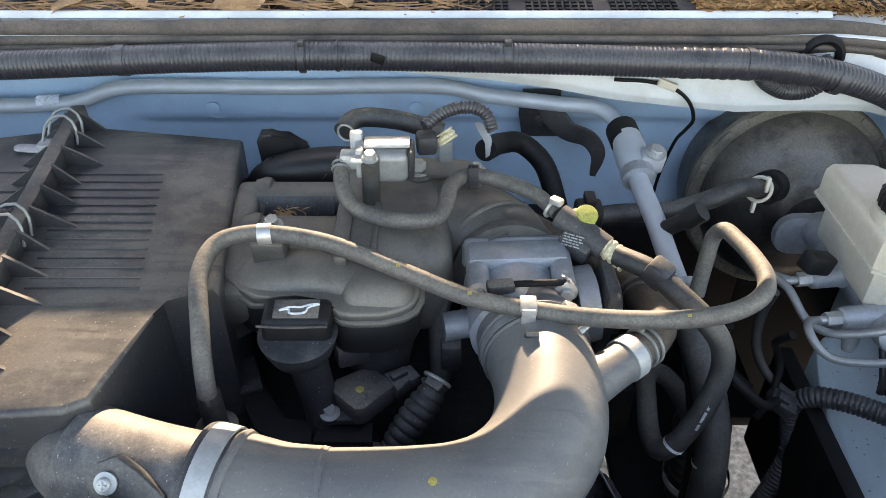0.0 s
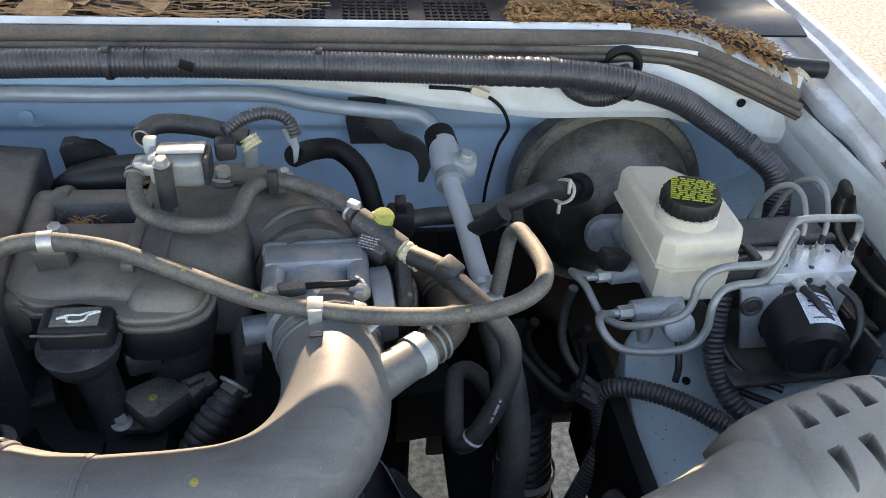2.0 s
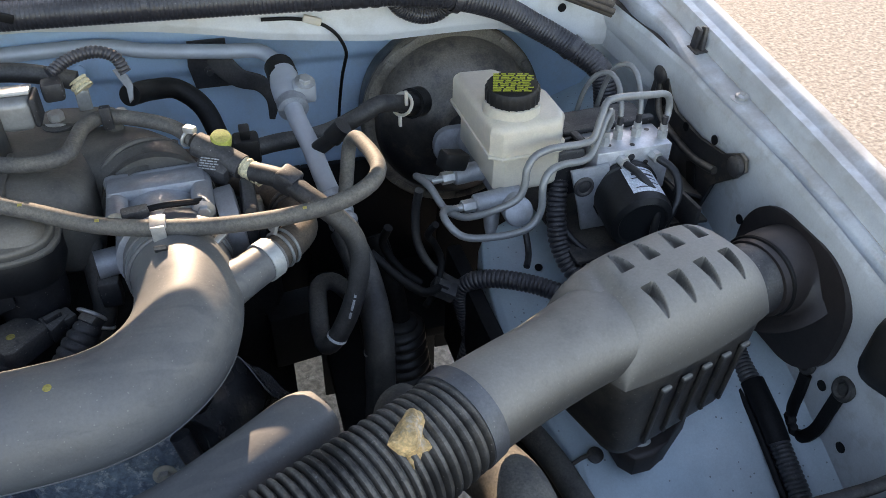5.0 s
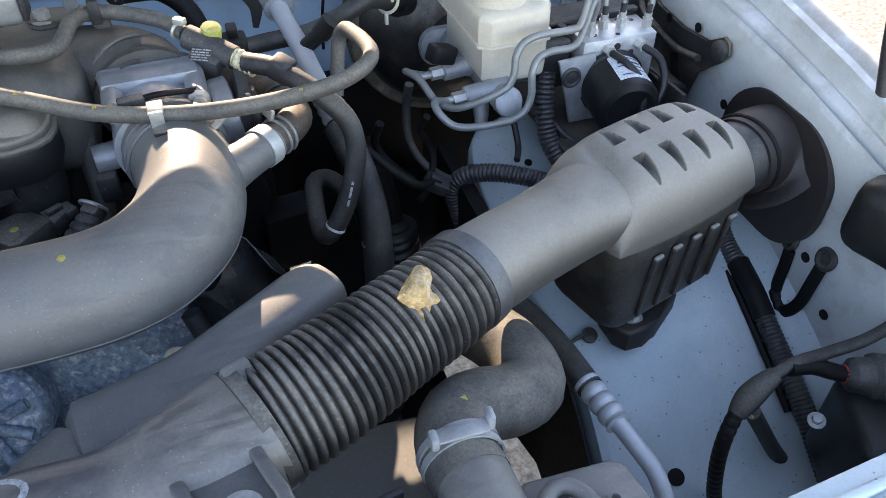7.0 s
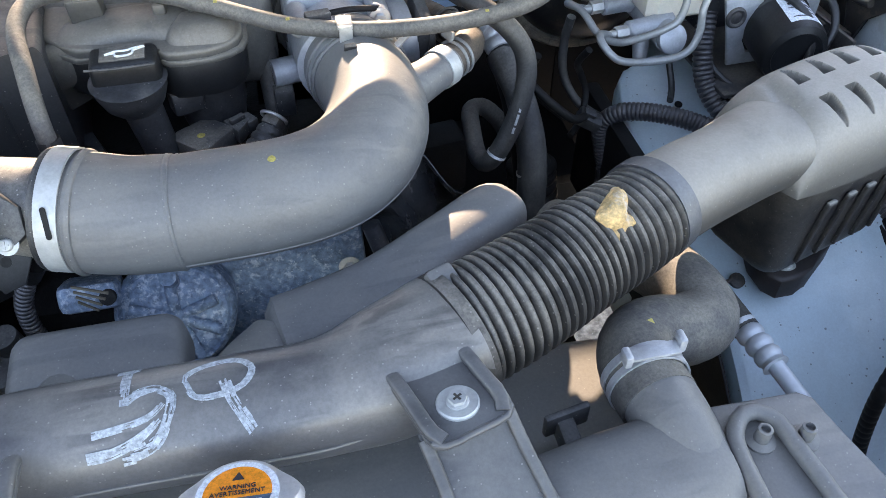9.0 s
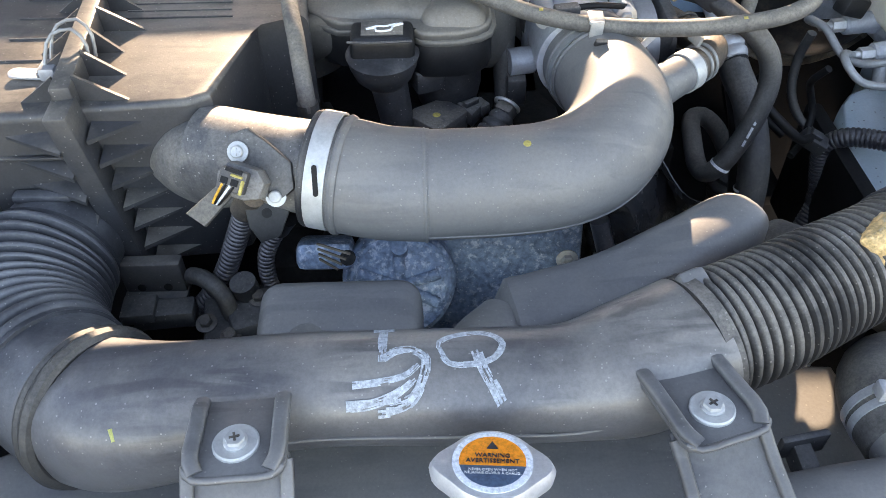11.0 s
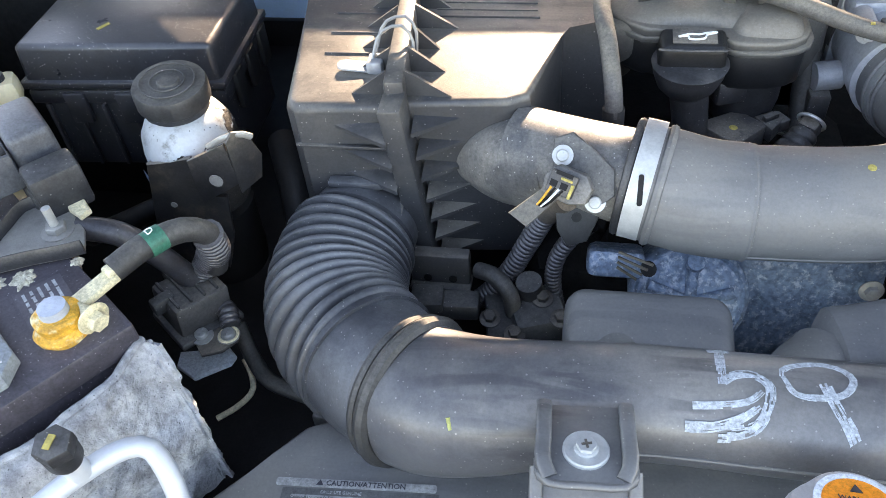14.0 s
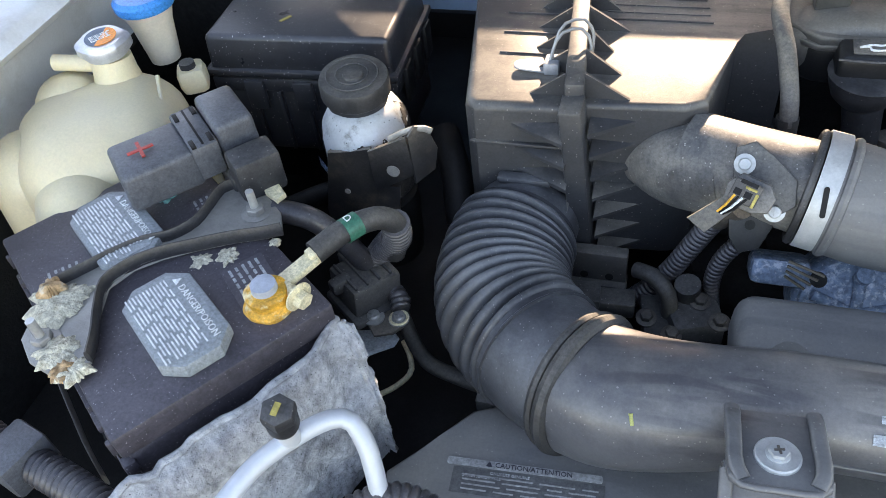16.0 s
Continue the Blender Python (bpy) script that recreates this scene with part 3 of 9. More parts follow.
# fender side, driver's: wall, flange, gutter, rolled top
def fender_path(y):
    drop = float(np.interp(y, [-0.1, 0.15, 0.25, 0.4, 0.5, 0.66, 0.82, 0.95, 1.3], [-0.15, -0.11, -0.085, -0.055, -0.04, -0.02, 0.0, 0.01, 0.02]))
    edge = float(np.interp(y, [0.2, 0.46, 0.55, 0.62, 0.67, 0.755, 0.82, 0.9], [0.712, 0.709, 0.704, 0.700, 0.701, 0.689, 0.676, 0.67]))
    rim = float(np.interp(y, [0.2, 0.46, 0.53, 0.60, 0.66, 0.70, 0.74, 0.785, 0.84, 0.9, 1.2], [0.728, 0.722, 0.716, 0.709, 0.708, 0.713, 0.718, 0.718, 0.708, 0.708, 0.71])) + 0.0012 * math.sin(43 * y)
    return [(0.72, 0.45), (0.72, 0.75), (0.714, 0.95 + drop * 0.5), (edge - 0.003, 1.048 + drop), (edge - 0.001, 1.064 + drop), (edge + 0.001, 1.067 + drop), (edge + 0.003, 1.064 + drop), (edge + 0.003, 1.0 + drop),
            (rim - 0.003, 1.0 + drop), (rim - 0.002, 1.064 + drop), (rim, 1.069 + drop), (rim + 0.004, 1.071 + drop), (0.731, 1.073 + drop), (0.735, 1.072 + drop), (0.737, 1.076 + drop), (0.739, 1.090 + drop),
            (0.742, 1.096 + drop), (0.750, 1.096 + drop), (0.754, 1.090 + drop), (0.760, 1.090 + drop), (0.770, 1.098 + drop), (0.779, 1.099 + drop), (0.786, 1.092 + drop), (0.797, 1.03 + drop), (0.80, 0.7)]
def fender_rule(u, v):
    y = -0.12 + 1.72 * u
    path = fender_path(y)
    k = v * (len(path) - 1)
    i = min(int(k), len(path) - 2)
    a, b = path[i], path[i + 1]
    return a[0] + (b[0] - a[0]) * (k - i), y, a[1] + (b[1] - a[1]) * (k - i)
fender = setting("fender_driver", grid(fender_rule, 110, 144, 0.002), fender_paint, "white painted inner fender wall, gutter and fender top", "fender", 45)
def gap_rule(u, v):
    y = 0.44 + 0.50 * u
    path = fender_path(y)
    return path[6][0] + (path[9][0] - path[6][0]) * v, y, path[6][1] - 0.011 + 0.002 * math.sin(60 * y)
part("gap_dirt", grid(gap_rule, 40, 2, -0.001), gap_dirt, fender, "dark dirt between flange and gutter")
part("gutter_screw", screw_geo(0.0085).at(along((0.7255, 0.592, fender_path(0.592)[12][1] - 0.0005), (0, -0.05, 1))), zinc, fender, "zinc cross screw")
part("seam_sealer", sweep([(0.7355, 0.28 + 0.09 * k, fender_path(0.28 + 0.09 * k)[13][1] + 0.0005) for k in range(8)], 0.0028, 8, 0.01), sealer, fender, "beige seam sealer bead")
for y, z in ((0.70, 0.99), (0.64, 0.985), (0.58, 1.0), (0.50, 0.94), (0.31, 0.86), (0.26, 0.82)):
    part("hole", lathe([(0.006, 0), (0.006, 0.0012)], 16).at(along((0.695, y, z), (-1, 0, 0))), rubber_and_shade, fender)
clip = thing("trim_clip", (0.726, 0.70, 1.055), "dark push clip standing in the fender gutter", "clip")
part("tab", box(0.006, 0.012, 0.030, 0.002).at(pose(0.724, 0.703, 1.072, 8, 0, 0)), steel_dark, clip)
part("tab", box(0.006, 0.010, 0.032, 0.002).at(pose(0.730, 0.697, 1.073, -10, 6, 0)), steel_dark, clip)
part("base", box(0.018, 0.024, 0.004, 0.001).move(0.727, 0.70, 1.0585), steel_dark, clip)

# wheelhouse top, falling to the front; a flat ledge near the master cylinder
def house_z(y):
    return float(np.interp(y, [0.02, 0.12, 0.2, 0.28, 0.354, 0.45, 0.6, 0.7, 0.95], [0.60, 0.645, 0.679, 0.722, 0.76, 0.80, 0.846, 0.86, 0.87]))
def house_rule(u, v):
    y = 0.02 + 0.94 * u
    inner = float(np.interp(y, [0.02, 0.2, 0.277, 0.36, 0.423, 0.5, 0.60, 0.655, 0.675, 0.70, 0.95], [0.40, 0.436, 0.444, 0.449, 0.425, 0.415, 0.42, 0.435, 0.46, 0.61, 0.62]))
    z = house_z(y)
    path = [(inner - 0.005, z - 0.25), (inner - 0.004, z - 0.02), (inner, z - 0.005), (inner + 0.01, z), (max(0.55, inner + 0.02), z + 0.004), (0.66, z + 0.01), (0.70, z + 0.025), (0.73, z + 0.06)]
    k = v * (len(path) - 1)
    i = min(int(k), len(path) - 2)
    a, b = path[i], path[i + 1]
    return a[0] + (b[0] - a[0]) * (k - i), y, a[1] + (b[1] - a[1]) * (k - i)
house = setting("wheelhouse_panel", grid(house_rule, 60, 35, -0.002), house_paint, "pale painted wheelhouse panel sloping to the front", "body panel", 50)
part("drain_hole", lathe([(0.0095, 0), (0.0095, 0.0015)], 24).at(along((0.511, 0.202, 0.684), (0, -0.5, 0.86))), rubber_and_shade, house)
part("hole", lathe([(0.005, 0), (0.005, 0.0015)], 16).at(along((0.486, 0.581, 0.846), (0, -0.3, 0.95))), rubber_and_shade, house)

# Black sheet added where the wheelhouse's inner side falls into deep shade.
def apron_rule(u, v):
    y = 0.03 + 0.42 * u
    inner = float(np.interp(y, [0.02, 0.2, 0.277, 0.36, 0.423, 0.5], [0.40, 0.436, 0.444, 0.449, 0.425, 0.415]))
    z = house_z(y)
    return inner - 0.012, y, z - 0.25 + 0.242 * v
setting("apron_depth_sheet", grid(apron_rule, 24, 6, 0.003), rubber_and_shade, "black sheet added down the wheelhouse's inner side for deep shade", "splash guard")

# passenger side fender and its rolled hood edge
def fender_rule_left(u, v):
    y = -0.3 + 1.7 * u
    z0 = float(np.interp(y, [-0.3, 0.2, 0.4, 0.9], [-0.06, -0.01, 0.0, 0.03]))
    path = [(-0.96, 0.5), (-0.955, 1.0), (-0.93, 1.085 + z0), (-0.885, 1.105 + z0), (-0.875, 1.115 + z0), (-0.885, 1.125 + z0), (-0.95, 1.14 + z0), (-1.02, 1.13 + z0), (-1.04, 0.7)]
    k = v * (len(path) - 1)
    i = min(int(k), len(path) - 2)
    a, b = path[i], path[i + 1]
    return a[0] + (b[0] - a[0]) * (k - i) + 0.08 * (y - 0.4), y, a[1] + (b[1] - a[1]) * (k - i)
setting("fender_passenger", grid(fender_rule_left, 60, 40, -0.002), paint, "white painted fender edge beside the coolant bottle", "fender", 50)

# lower closure: dark frame rails, under-engine crossmember, radiator wall; their near-black stands for deep shade
setting("frame_rail", box(0.09, 1.5, 0.14, 0.01).move(0.33, 0.55, 0.42), casting_and_shade, "dark steel chassis rail deep in the bay", "chassis")
setting("frame_rail", box(0.09, 1.5, 0.14, 0.01).move(-0.52, 0.55, 0.42), casting_and_shade, "dark steel chassis rail deep in the bay", "chassis")
setting("wall_radiator", box(1.25, 0.05, 0.6, 0.005).move(-0.08, -0.03, 0.58), casting_and_shade, "dark radiator core below the top support", "radiator")
setting("inner_apron", box(0.02, 0.95, 0.75, 0.004).move(-0.93, 0.45, 0.62), casting_and_shade, "inner apron behind battery and fuse box, near-black for deep shade", "body panel")
setting("inner_floor", box(0.5, 0.9, 0.02, 0.004).move(-0.7, 0.5, 0.62), casting_and_shade, "battery tray floor deep in the bay, near-black for shade", "body panel")

# raised hood and cab behind: added outside the view to shade the bay
def hood_rule(u, v):
    x = -1.05 + 1.785 * u
    # Rim heights are fitted to where the sun patches should end.
    rim = float(np.interp(x, [-1.05, -0.66, -0.58, -0.5, -0.22, -0.1, 0.08, 0.16, 0.31, 0.38, 0.75], [1.20, 1.20, 1.232, 1.262, 1.262, 1.242, 1.236, 1.224, 1.22, 1.21, 1.21]))
    return x, 0.85 - 0.6 * v, rim + (2.35 - rim) * v
setting("hood", grid(hood_rule, 60, 12, 0.02), plastic_clean, "unseen raised crowned hood with dark lining, rim shaped to cut the sunlight", "hood")
setting("cab_roof", box(1.45, 0.42, 0.06, 0.02).move(-0.12, 1.86, 1.83), paint_gloss, "unseen white cab roof behind the bay", "roof")
for x in (-0.80, 0.56):
    setting("cab_pillar", sweep([(x, 1.40, 1.06), (x, 1.70, 1.82)], 0.03, 12) + sweep([(x, 2.25, 1.06), (x, 2.04, 1.82)], 0.03, 12), paint_gloss, "white cab pillars beside the glass", "pillar")
setting("cab_body", box(1.8, 3.2, 0.72, 0.05).move(-0.1, 3.12, 0.72), paint_gloss, "white cab body behind the firewall", "body")
setting("front_fascia", box(1.7, 0.06, 0.75, 0.04).move(-0.1, -0.22, 0.55), plastic_clean, "dark front fascia ahead of the radiator", "fascia")
# near-black sheets and blocks added to stand for deep shade below the machinery
setting("depth_sheet", box(0.72, 0.92, 0.03, 0.005).move(-0.58, 0.48, 0.76), rubber_and_shade, "black sheet added under battery and air cleaner for deep shade", "splash guard")
setting("fan_depth_sheet", box(0.62, 0.30, 0.03, 0.005).move(-0.05, 0.17, 0.70), rubber_and_shade, "black sheet added behind the radiator for deep shade", "splash guard")
setting("depth_block", box(0.23, 0.30, 0.5, 0.03).move(0.060, 0.78, 0.62), casting_and_shade, "dark block added low at the firewall for deep shade", "engine")
setting("lower_depth_sheet", box(0.14, 0.42, 0.02, 0.004).move(0.297, 0.74, 0.60), rubber_and_shade, "black sheet added low behind the steering shaft for deep shade", "splash guard")
setting("lower_depth_sheet", box(0.10, 0.21, 0.02, 0.004).move(0.415, 0.85, 0.60), rubber_and_shade, "black sheet added low behind the steering shaft for deep shade", "splash guard")
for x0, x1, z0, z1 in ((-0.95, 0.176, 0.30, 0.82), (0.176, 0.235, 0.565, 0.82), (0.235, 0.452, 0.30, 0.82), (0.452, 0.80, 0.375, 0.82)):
    setting("firewall_depth_sheet", box(x1 - x0, 0.012, z1 - z0, 0.002).move((x0 + x1) / 2, 0.93, (z0 + z1) / 2), rubber_and_shade, "black sheet added before the lower firewall for deep shade", "insulation")
setting("rail_depth_sheet", box(0.02, 0.26, 0.165, 0.004).move(0.395, 0.52, 0.767), rubber_and_shade, "black sheet added beside the chassis rail for deep shade", "splash guard")
setting("lower_depth_block", box(0.075, 0.05, 0.085, 0.006).at(pose(0.185, 0.64, 0.765, 0, 0, 8)), rubber_and_shade, "black block added low beside the engine for deep shade", "bracket")
setting("apron_filler", box(0.26, 0.22, 0.34, 0.02).move(-0.80, 0.66, 0.90), casting_and_shade, "dark filler box added at the back of the passenger side", "box")


# ---- firewall side: harness, pipes, booster, brake parts ----
harness = thing("wiring_harness", (-0.11, 0.83, 1.10), "thick black corrugated wiring loom along the cowl", "wiring loom")
main_line = [(-0.72, 0.826, 1.112), (-0.5, 0.828, 1.116), (-0.30, 0.829, 1.124), (-0.11, 0.829, 1.127), (0.12, 0.826, 1.1245), (0.26, 0.82, 1.123), (0.338, 0.816, 1.123), (0.42, 0.812, 1.115),
             (0.50, 0.815, 1.090), (0.55, 0.817, 1.061), (0.60, 0.80, 1.032), (0.635, 0.773, 1.006), (0.642, 0.76, 0.97), (0.645, 0.75, 0.90)]
part("loom", sweep([(*p, 0.0172 if 0.1 < p[0] < 0.45 else 0.0165) for p in main_line], sides=24, rib=(0.0050, 0.0009)), loom, harness)
part("taped_joint", sweep([(0.258, 0.8205, 1.1232, 0.0172), (0.268, 0.820, 1.123, 0.0180), (0.29, 0.819, 1.123, 0.0176), (0.315, 0.8175, 1.123, 0.0181), (0.335, 0.8162, 1.1229, 0.0174)], sides=22, rib=(0.011, 0.0012)), loom, harness, "wrinkled black tape over a joint")
for x, y, z, d, r, w in ((-0.36, 0.8288, 1.1219, (1, 0, 0.03), 0.0168, 0.011), (-0.118, 0.829, 1.127, (1, 0, 0), 0.0168, 0.0025), (0.338, 0.816, 1.123, (1, 0, -0.1), 0.0173, 0.008), (0.44, 0.8125, 1.108, (1, 0, -0.3), 0.0172, 0.009), (0.60, 0.80, 1.032, (0.7, -0.35, -0.6), 0.0168, 0.008)):
    part("tape_band", band((x, y, z), d, r - 0.0003, w, 0.0012), loom, harness)
for x, z in ((-0.157, 1.1265), (0.072, 1.127)):
    tie = part("cable_tie", band((x, 0.828, z), (1, 0, 0), 0.0170, 0.006, 0.0014), loom, harness, "black nylon cable tie")
    part("tie_head", box(0.008, 0.009, 0.007, 0.0015).move(x, 0.8225, z + 0.018), plastic, tie)
part("split", box(0.016, 0.004, 0.010, 0.001).at(pose(-0.072, 0.8125, 1.131, 0, 20, 0)), rubber_and_shade, harness, "torn gap in the loom")
tail = thing("loom_branch", (0.435, 0.84, 1.08), "thin corrugated loom branch dropping from the cowl grommet", "wiring loom")
part("loom", sweep([(0.435, 0.85, 1.115), (0.44, 0.835, 1.10), (0.425, 0.838, 1.082), (0.40, 0.838, 1.08), (0.375, 0.836, 1.092), (0.36, 0.83, 1.11)], 0.011, 14, rib=(0.004, 0.001)), loom, tail)
release = thing("hood_cable", (0.30, 0.84, 0.99), "thin black cable down the firewall with white end clip", "cable")
part("sheath", sweep([(0.20, 0.846, 1.090), (0.243, 0.846, 1.087), (0.274, 0.846, 1.077), (0.292, 0.845, 1.062), (0.303, 0.848, 1.038), (0.304, 0.87, 1.01), (0.304, 0.90, 0.977), (0.299, 0.926, 0.90), (0.298, 0.93, 0.86)], 0.0023, 10), rubber_and_shade, release)
part("end_clip", box(0.024, 0.006, 0.010, 0.002).at(pose(0.262, 0.842, 1.085, 0, 20, 0)), white_plastic, release, "white plastic clip")

line = thing("air_conditioning_pipe", (0.0, 0.925, 1.03), "dull aluminium air conditioning pipe along the firewall", "pipe")
part("pipe", sweep([(-0.75, 0.925, 1.018), (-0.52, 0.925, 1.020), (-0.47, 0.925, 1.026), (-0.425, 0.925, 1.042), (-0.38, 0.925, 1.046), (-0.2, 0.925, 1.045), (0.005, 0.925, 1.045), (0.05, 0.918, 1.038), (0.15, 0.90, 1.034), (0.195, 0.885, 1.036), (0.212, 0.865, 1.030), (0.216, 0.83, 1.025)],
     0.0098, 18).move(0, 0, -0.004), pipe_metal, line)
part("pipe_label", band((-0.51, 0.925, 1.0205), (1, 0, 0.05), 0.0088, 0.03, 0.0004), label_white, line, "white paper label round the pipe")
joint = thing("pipe_joint", (0.215, 0.79, 1.0), "aluminium pipe joint with bolted block, charge port and hose", "pipe joint")
part("cap_block", sweep([(0.2145, 0.835, 1.03), (0.2165, 0.805, 1.028)], 0.019, 18), rubber_and_shade, joint, "black joint cover")
part("joint_body", sweep([(0.2165, 0.812, 1.031, 0.017), (0.217, 0.79, 1.027, 0.019), (0.218, 0.765, 1.022, 0.018), (0.219, 0.755, 1.02, 0.014)], sides=18), pipe_metal, joint)
part("bolt_block", box(0.028, 0.018, 0.03, 0.004).at(pose(0.236, 0.765, 1.03, 20, 0, 0)), pipe_metal, joint)
bolt(joint, (0.237, 0.757, 1.045), (0.1, -0.35, 0.9), 0.0075)
part("flange_nut", sweep([(0.219, 0.758, 1.02, 0.0185), (0.2195, 0.745, 1.017, 0.0185)], sides=20), aluminium, joint)
part("pipe", sweep([(0.219, 0.75, 1.018), (0.222, 0.72, 1.012), (0.228, 0.688, 1.003), (0.236, 0.63, 0.985), (0.243, 0.595, 0.97)], 0.0112, 18), pipe_metal, joint)
part("charge_port", sweep([(0.232, 0.672, 1.0), (0.25, 0.664, 1.018), (0.262, 0.659, 1.032)], 0.009, 14) + sweep([(0.252, 0.663, 1.02), (0.265, 0.658, 1.036)], 0.0115, 16), plastic_clean, joint, "black capped charge port")
part("ferrule", sweep([(0.2395, 0.612, 0.979), (0.2475, 0.575, 0.958)], 0.0165, 18, rib=(0.012, 0.002)), aluminium, joint, "crimped ferrule")
part("hose", sweep([(0.247, 0.578, 0.96), (0.255, 0.53, 0.91), (0.262, 0.50, 0.84), (0.262, 0.49, 0.76), (0.26, 0.48, 0.62)], 0.0145, 16), rubber_and_shade, joint, "black rubber hose")

bracket = thing("firewall_bracket", (0.15, 0.9, 0.95), "black stamped steel bracket bolted to the firewall", "bracket")
part("plate", extrude([(-0.026, -0.034), (0.024, -0.034), (0.028, 0.0), (0.022, 0.034), (-0.026, 0.034)], 0.003, 0.0008).at(along((0.128, 0.934, 1.0), (0, -1, 0.05)) @ Matrix.Rotation(math.pi, 4, "Z")), steel_dark, bracket)
part("arm", sweep([(0.138, 0.930, 1.013, 0.016, 0.0022), (0.148, 0.924, 0.997, 0.016, 0.0022), (0.165, 0.915, 0.983, 0.014, 0.0022), (0.192, 0.905, 0.976, 0.012, 0.0022), (0.205, 0.900, 0.957, 0.010, 0.0022), (0.201, 0.897, 0.925, 0.004, 0.0022)], sides=16, power=5, up=(0, 1, 0), step=0.004), steel_dark, bracket)
bolt(bracket, (0.122, 0.931, 1.012), (0, -1, 0), 0.005, steel_dark)
bolt(bracket, (0.128, 0.931, 0.99), (0, -1, 0), 0.005, steel_dark)

# vacuum hose to the booster
vac = thing("vacuum_hose", (0.28, 0.69, 1.0), "black rubber vacuum hose to the brake booster", "hose")
part("hose", sweep([(0.155, 0.70, 0.995), (0.19, 0.71, 0.995), (0.249, 0.705, 1.003), (0.29, 0.70, 1.022), (0.315, 0.704, 1.032), (0.335, 0.715, 1.026), (0.352, 0.728, 1.015)], 0.0105, 16), rubber, vac)
part("white_clip", ring((0.348, 0.724, 1.018), (0.6, 0.5, -0.5), 0.0135, 0.0022, 24) + box(0.004, 0.006, 0.018, 0.001).move(0.35, 0.712, 1.032) + box(0.004, 0.006, 0.014, 0.001).move(0.343, 0.716, 1.0), white_plastic, vac, "white wire clip")
part("check_valve", sweep([(0.35, 0.727, 1.016), (0.366, 0.742, 1.008)], 0.015, 18) + sweep([(0.362, 0.738, 1.01), (0.376, 0.752, 1.004)], 0.019, 20), rubber_and_shade, vac, "round check valve grommet")
part("hose_grip", box(0.03, 0.028, 0.034, 0.005).move(0.158, 0.70, 0.998) + box(0.012, 0.02, 0.012, 0.002).move(0.158, 0.70, 1.02), plastic_clean, vac, "black moulded hose holder")

booster = thing("brake_booster", (0.455, 0.85, 0.75), "large round black brake booster on the firewall", "brake booster")
B = along((0.462, 0.945, 0.895), (0.0, -1.0, 0.14)) @ Matrix.Scale(0.92, 4)
part("rear_shell", lathe([(0.140, 0.0), (0.145, 0.02), (0.145, 0.058), (0.150, 0.062), (0.150, 0.068), (0.146, 0.072)], 72).at(B), black_enamel, booster)
part("rim", lathe([(0.148, 0.066), (0.149, 0.072), (0.146, 0.076), (0.134, 0.078), (0.128, 0.075), (0.126, 0.080)], 72).at(B), booster_rim, booster, "dusty crimped rim")
part("front_shell", lathe([(0.130, 0.074), (0.126, 0.088), (0.121, 0.100), (0.112, 0.110), (0.098, 0.122), (0.085, 0.130), (0.06, 0.134), (0.045, 0.145), (0.04, 0.160), (0.01, 0.161)], 72).at(B), black_enamel, booster)
for k in range(16):
    a = radians(k * 22.5 + 6)
    part("crimp_tab", box(0.030, 0.010, 0.003, 0.001).at(B @ Matrix.Rotation(a, 4, "Z") @ Matrix.Translation((0, 0.140, 0.0785))), booster_rim, booster)

master = thing("master_cylinder", (0.43, 0.62, 0.92), "cast aluminium brake master cylinder with plugs and ports", "master cylinder")
part("casting", sweep([(0.450, 0.76, 0.938, 0.022), (0.447, 0.72, 0.945, 0.020), (0.443, 0.66, 0.952, 0.0175), (0.440, 0.58, 0.958, 0.0165), (0.438, 0.556, 0.959, 0.016)], sides=24), aluminium, master)
part("mount_flange", extrude(rounded(0.10, 0.05, 0.02), 0.012, 0.002).at(along((0.448, 0.765, 0.93), (0, -1, 0.1))), aluminium, master)
part("lug", sweep([(0.424, 0.60, 0.955, 0.010), (0.418, 0.58, 0.93, 0.009), (0.416, 0.575, 0.918, 0.006)], sides=14), aluminium, master)
for p in ((0.386, 0.638, 0.962), (0.392, 0.575, 0.963)):
    e = Vector(p)
    part("port_block", lathe([(0.0095, 0), (0.0115, 0.002), (0.0118, 0.03), (0.0135, 0.034), (0.0135, 0.055)], 28).at(along(e + Vector((0.002, 0, 0)), (1, 0.12, 0.02))), aluminium, master)
    part("line_nut", sweep([e + Vector((0.003, 0, 0)), e + Vector((-0.013, -0.002, 0))], 0.0078, 6) + sweep([e + Vector((-0.011, -0.002, 0)), e + Vector((-0.026, -0.004, 0))], 0.0046, 12), zinc, master)
part("end_plug", lathe([(0.0165, 0), (0.0175, 0.003), (0.0168, 0.008), (0.013, 0.0105), (0.002, 0.011)], 36).at(along((0.4385, 0.557, 0.959), (0.08, -0.9, 0.42))), aluminium, master)

reservoir = thing("brake_fluid_reservoir", (0.44, 0.63, 0.975), "aged white plastic brake fluid reservoir with ribbed black cap", "reservoir")
turn_r = pose(0.453, 0.647, 0)
low = [(-0.045, 0.07), (-0.038, 0.076), (0.006, 0.074), (0.014, 0.066), (0.022, 0.03), (0.046, 0.014), (0.052, 0.004), (0.052, -0.05), (0.042, -0.068), (0.03, -0.072), (-0.03, -0.074), (-0.042, -0.064)]
part("lower_half", extrude([(x * 0.9 + 0.004, y * 0.86 - 0.004) for x, y in low], 0.056, 0.012, 4).at(turn_r @ Matrix.Translation((0, 0, 0.966))), white_plastic, reservoir)
part("seam", extrude([(x * 1.03, y * 1.03) for x, y in low], 0.004, 0.0012).at(turn_r @ Matrix.Translation((0, 0, 1.016))), white_plastic, reservoir)
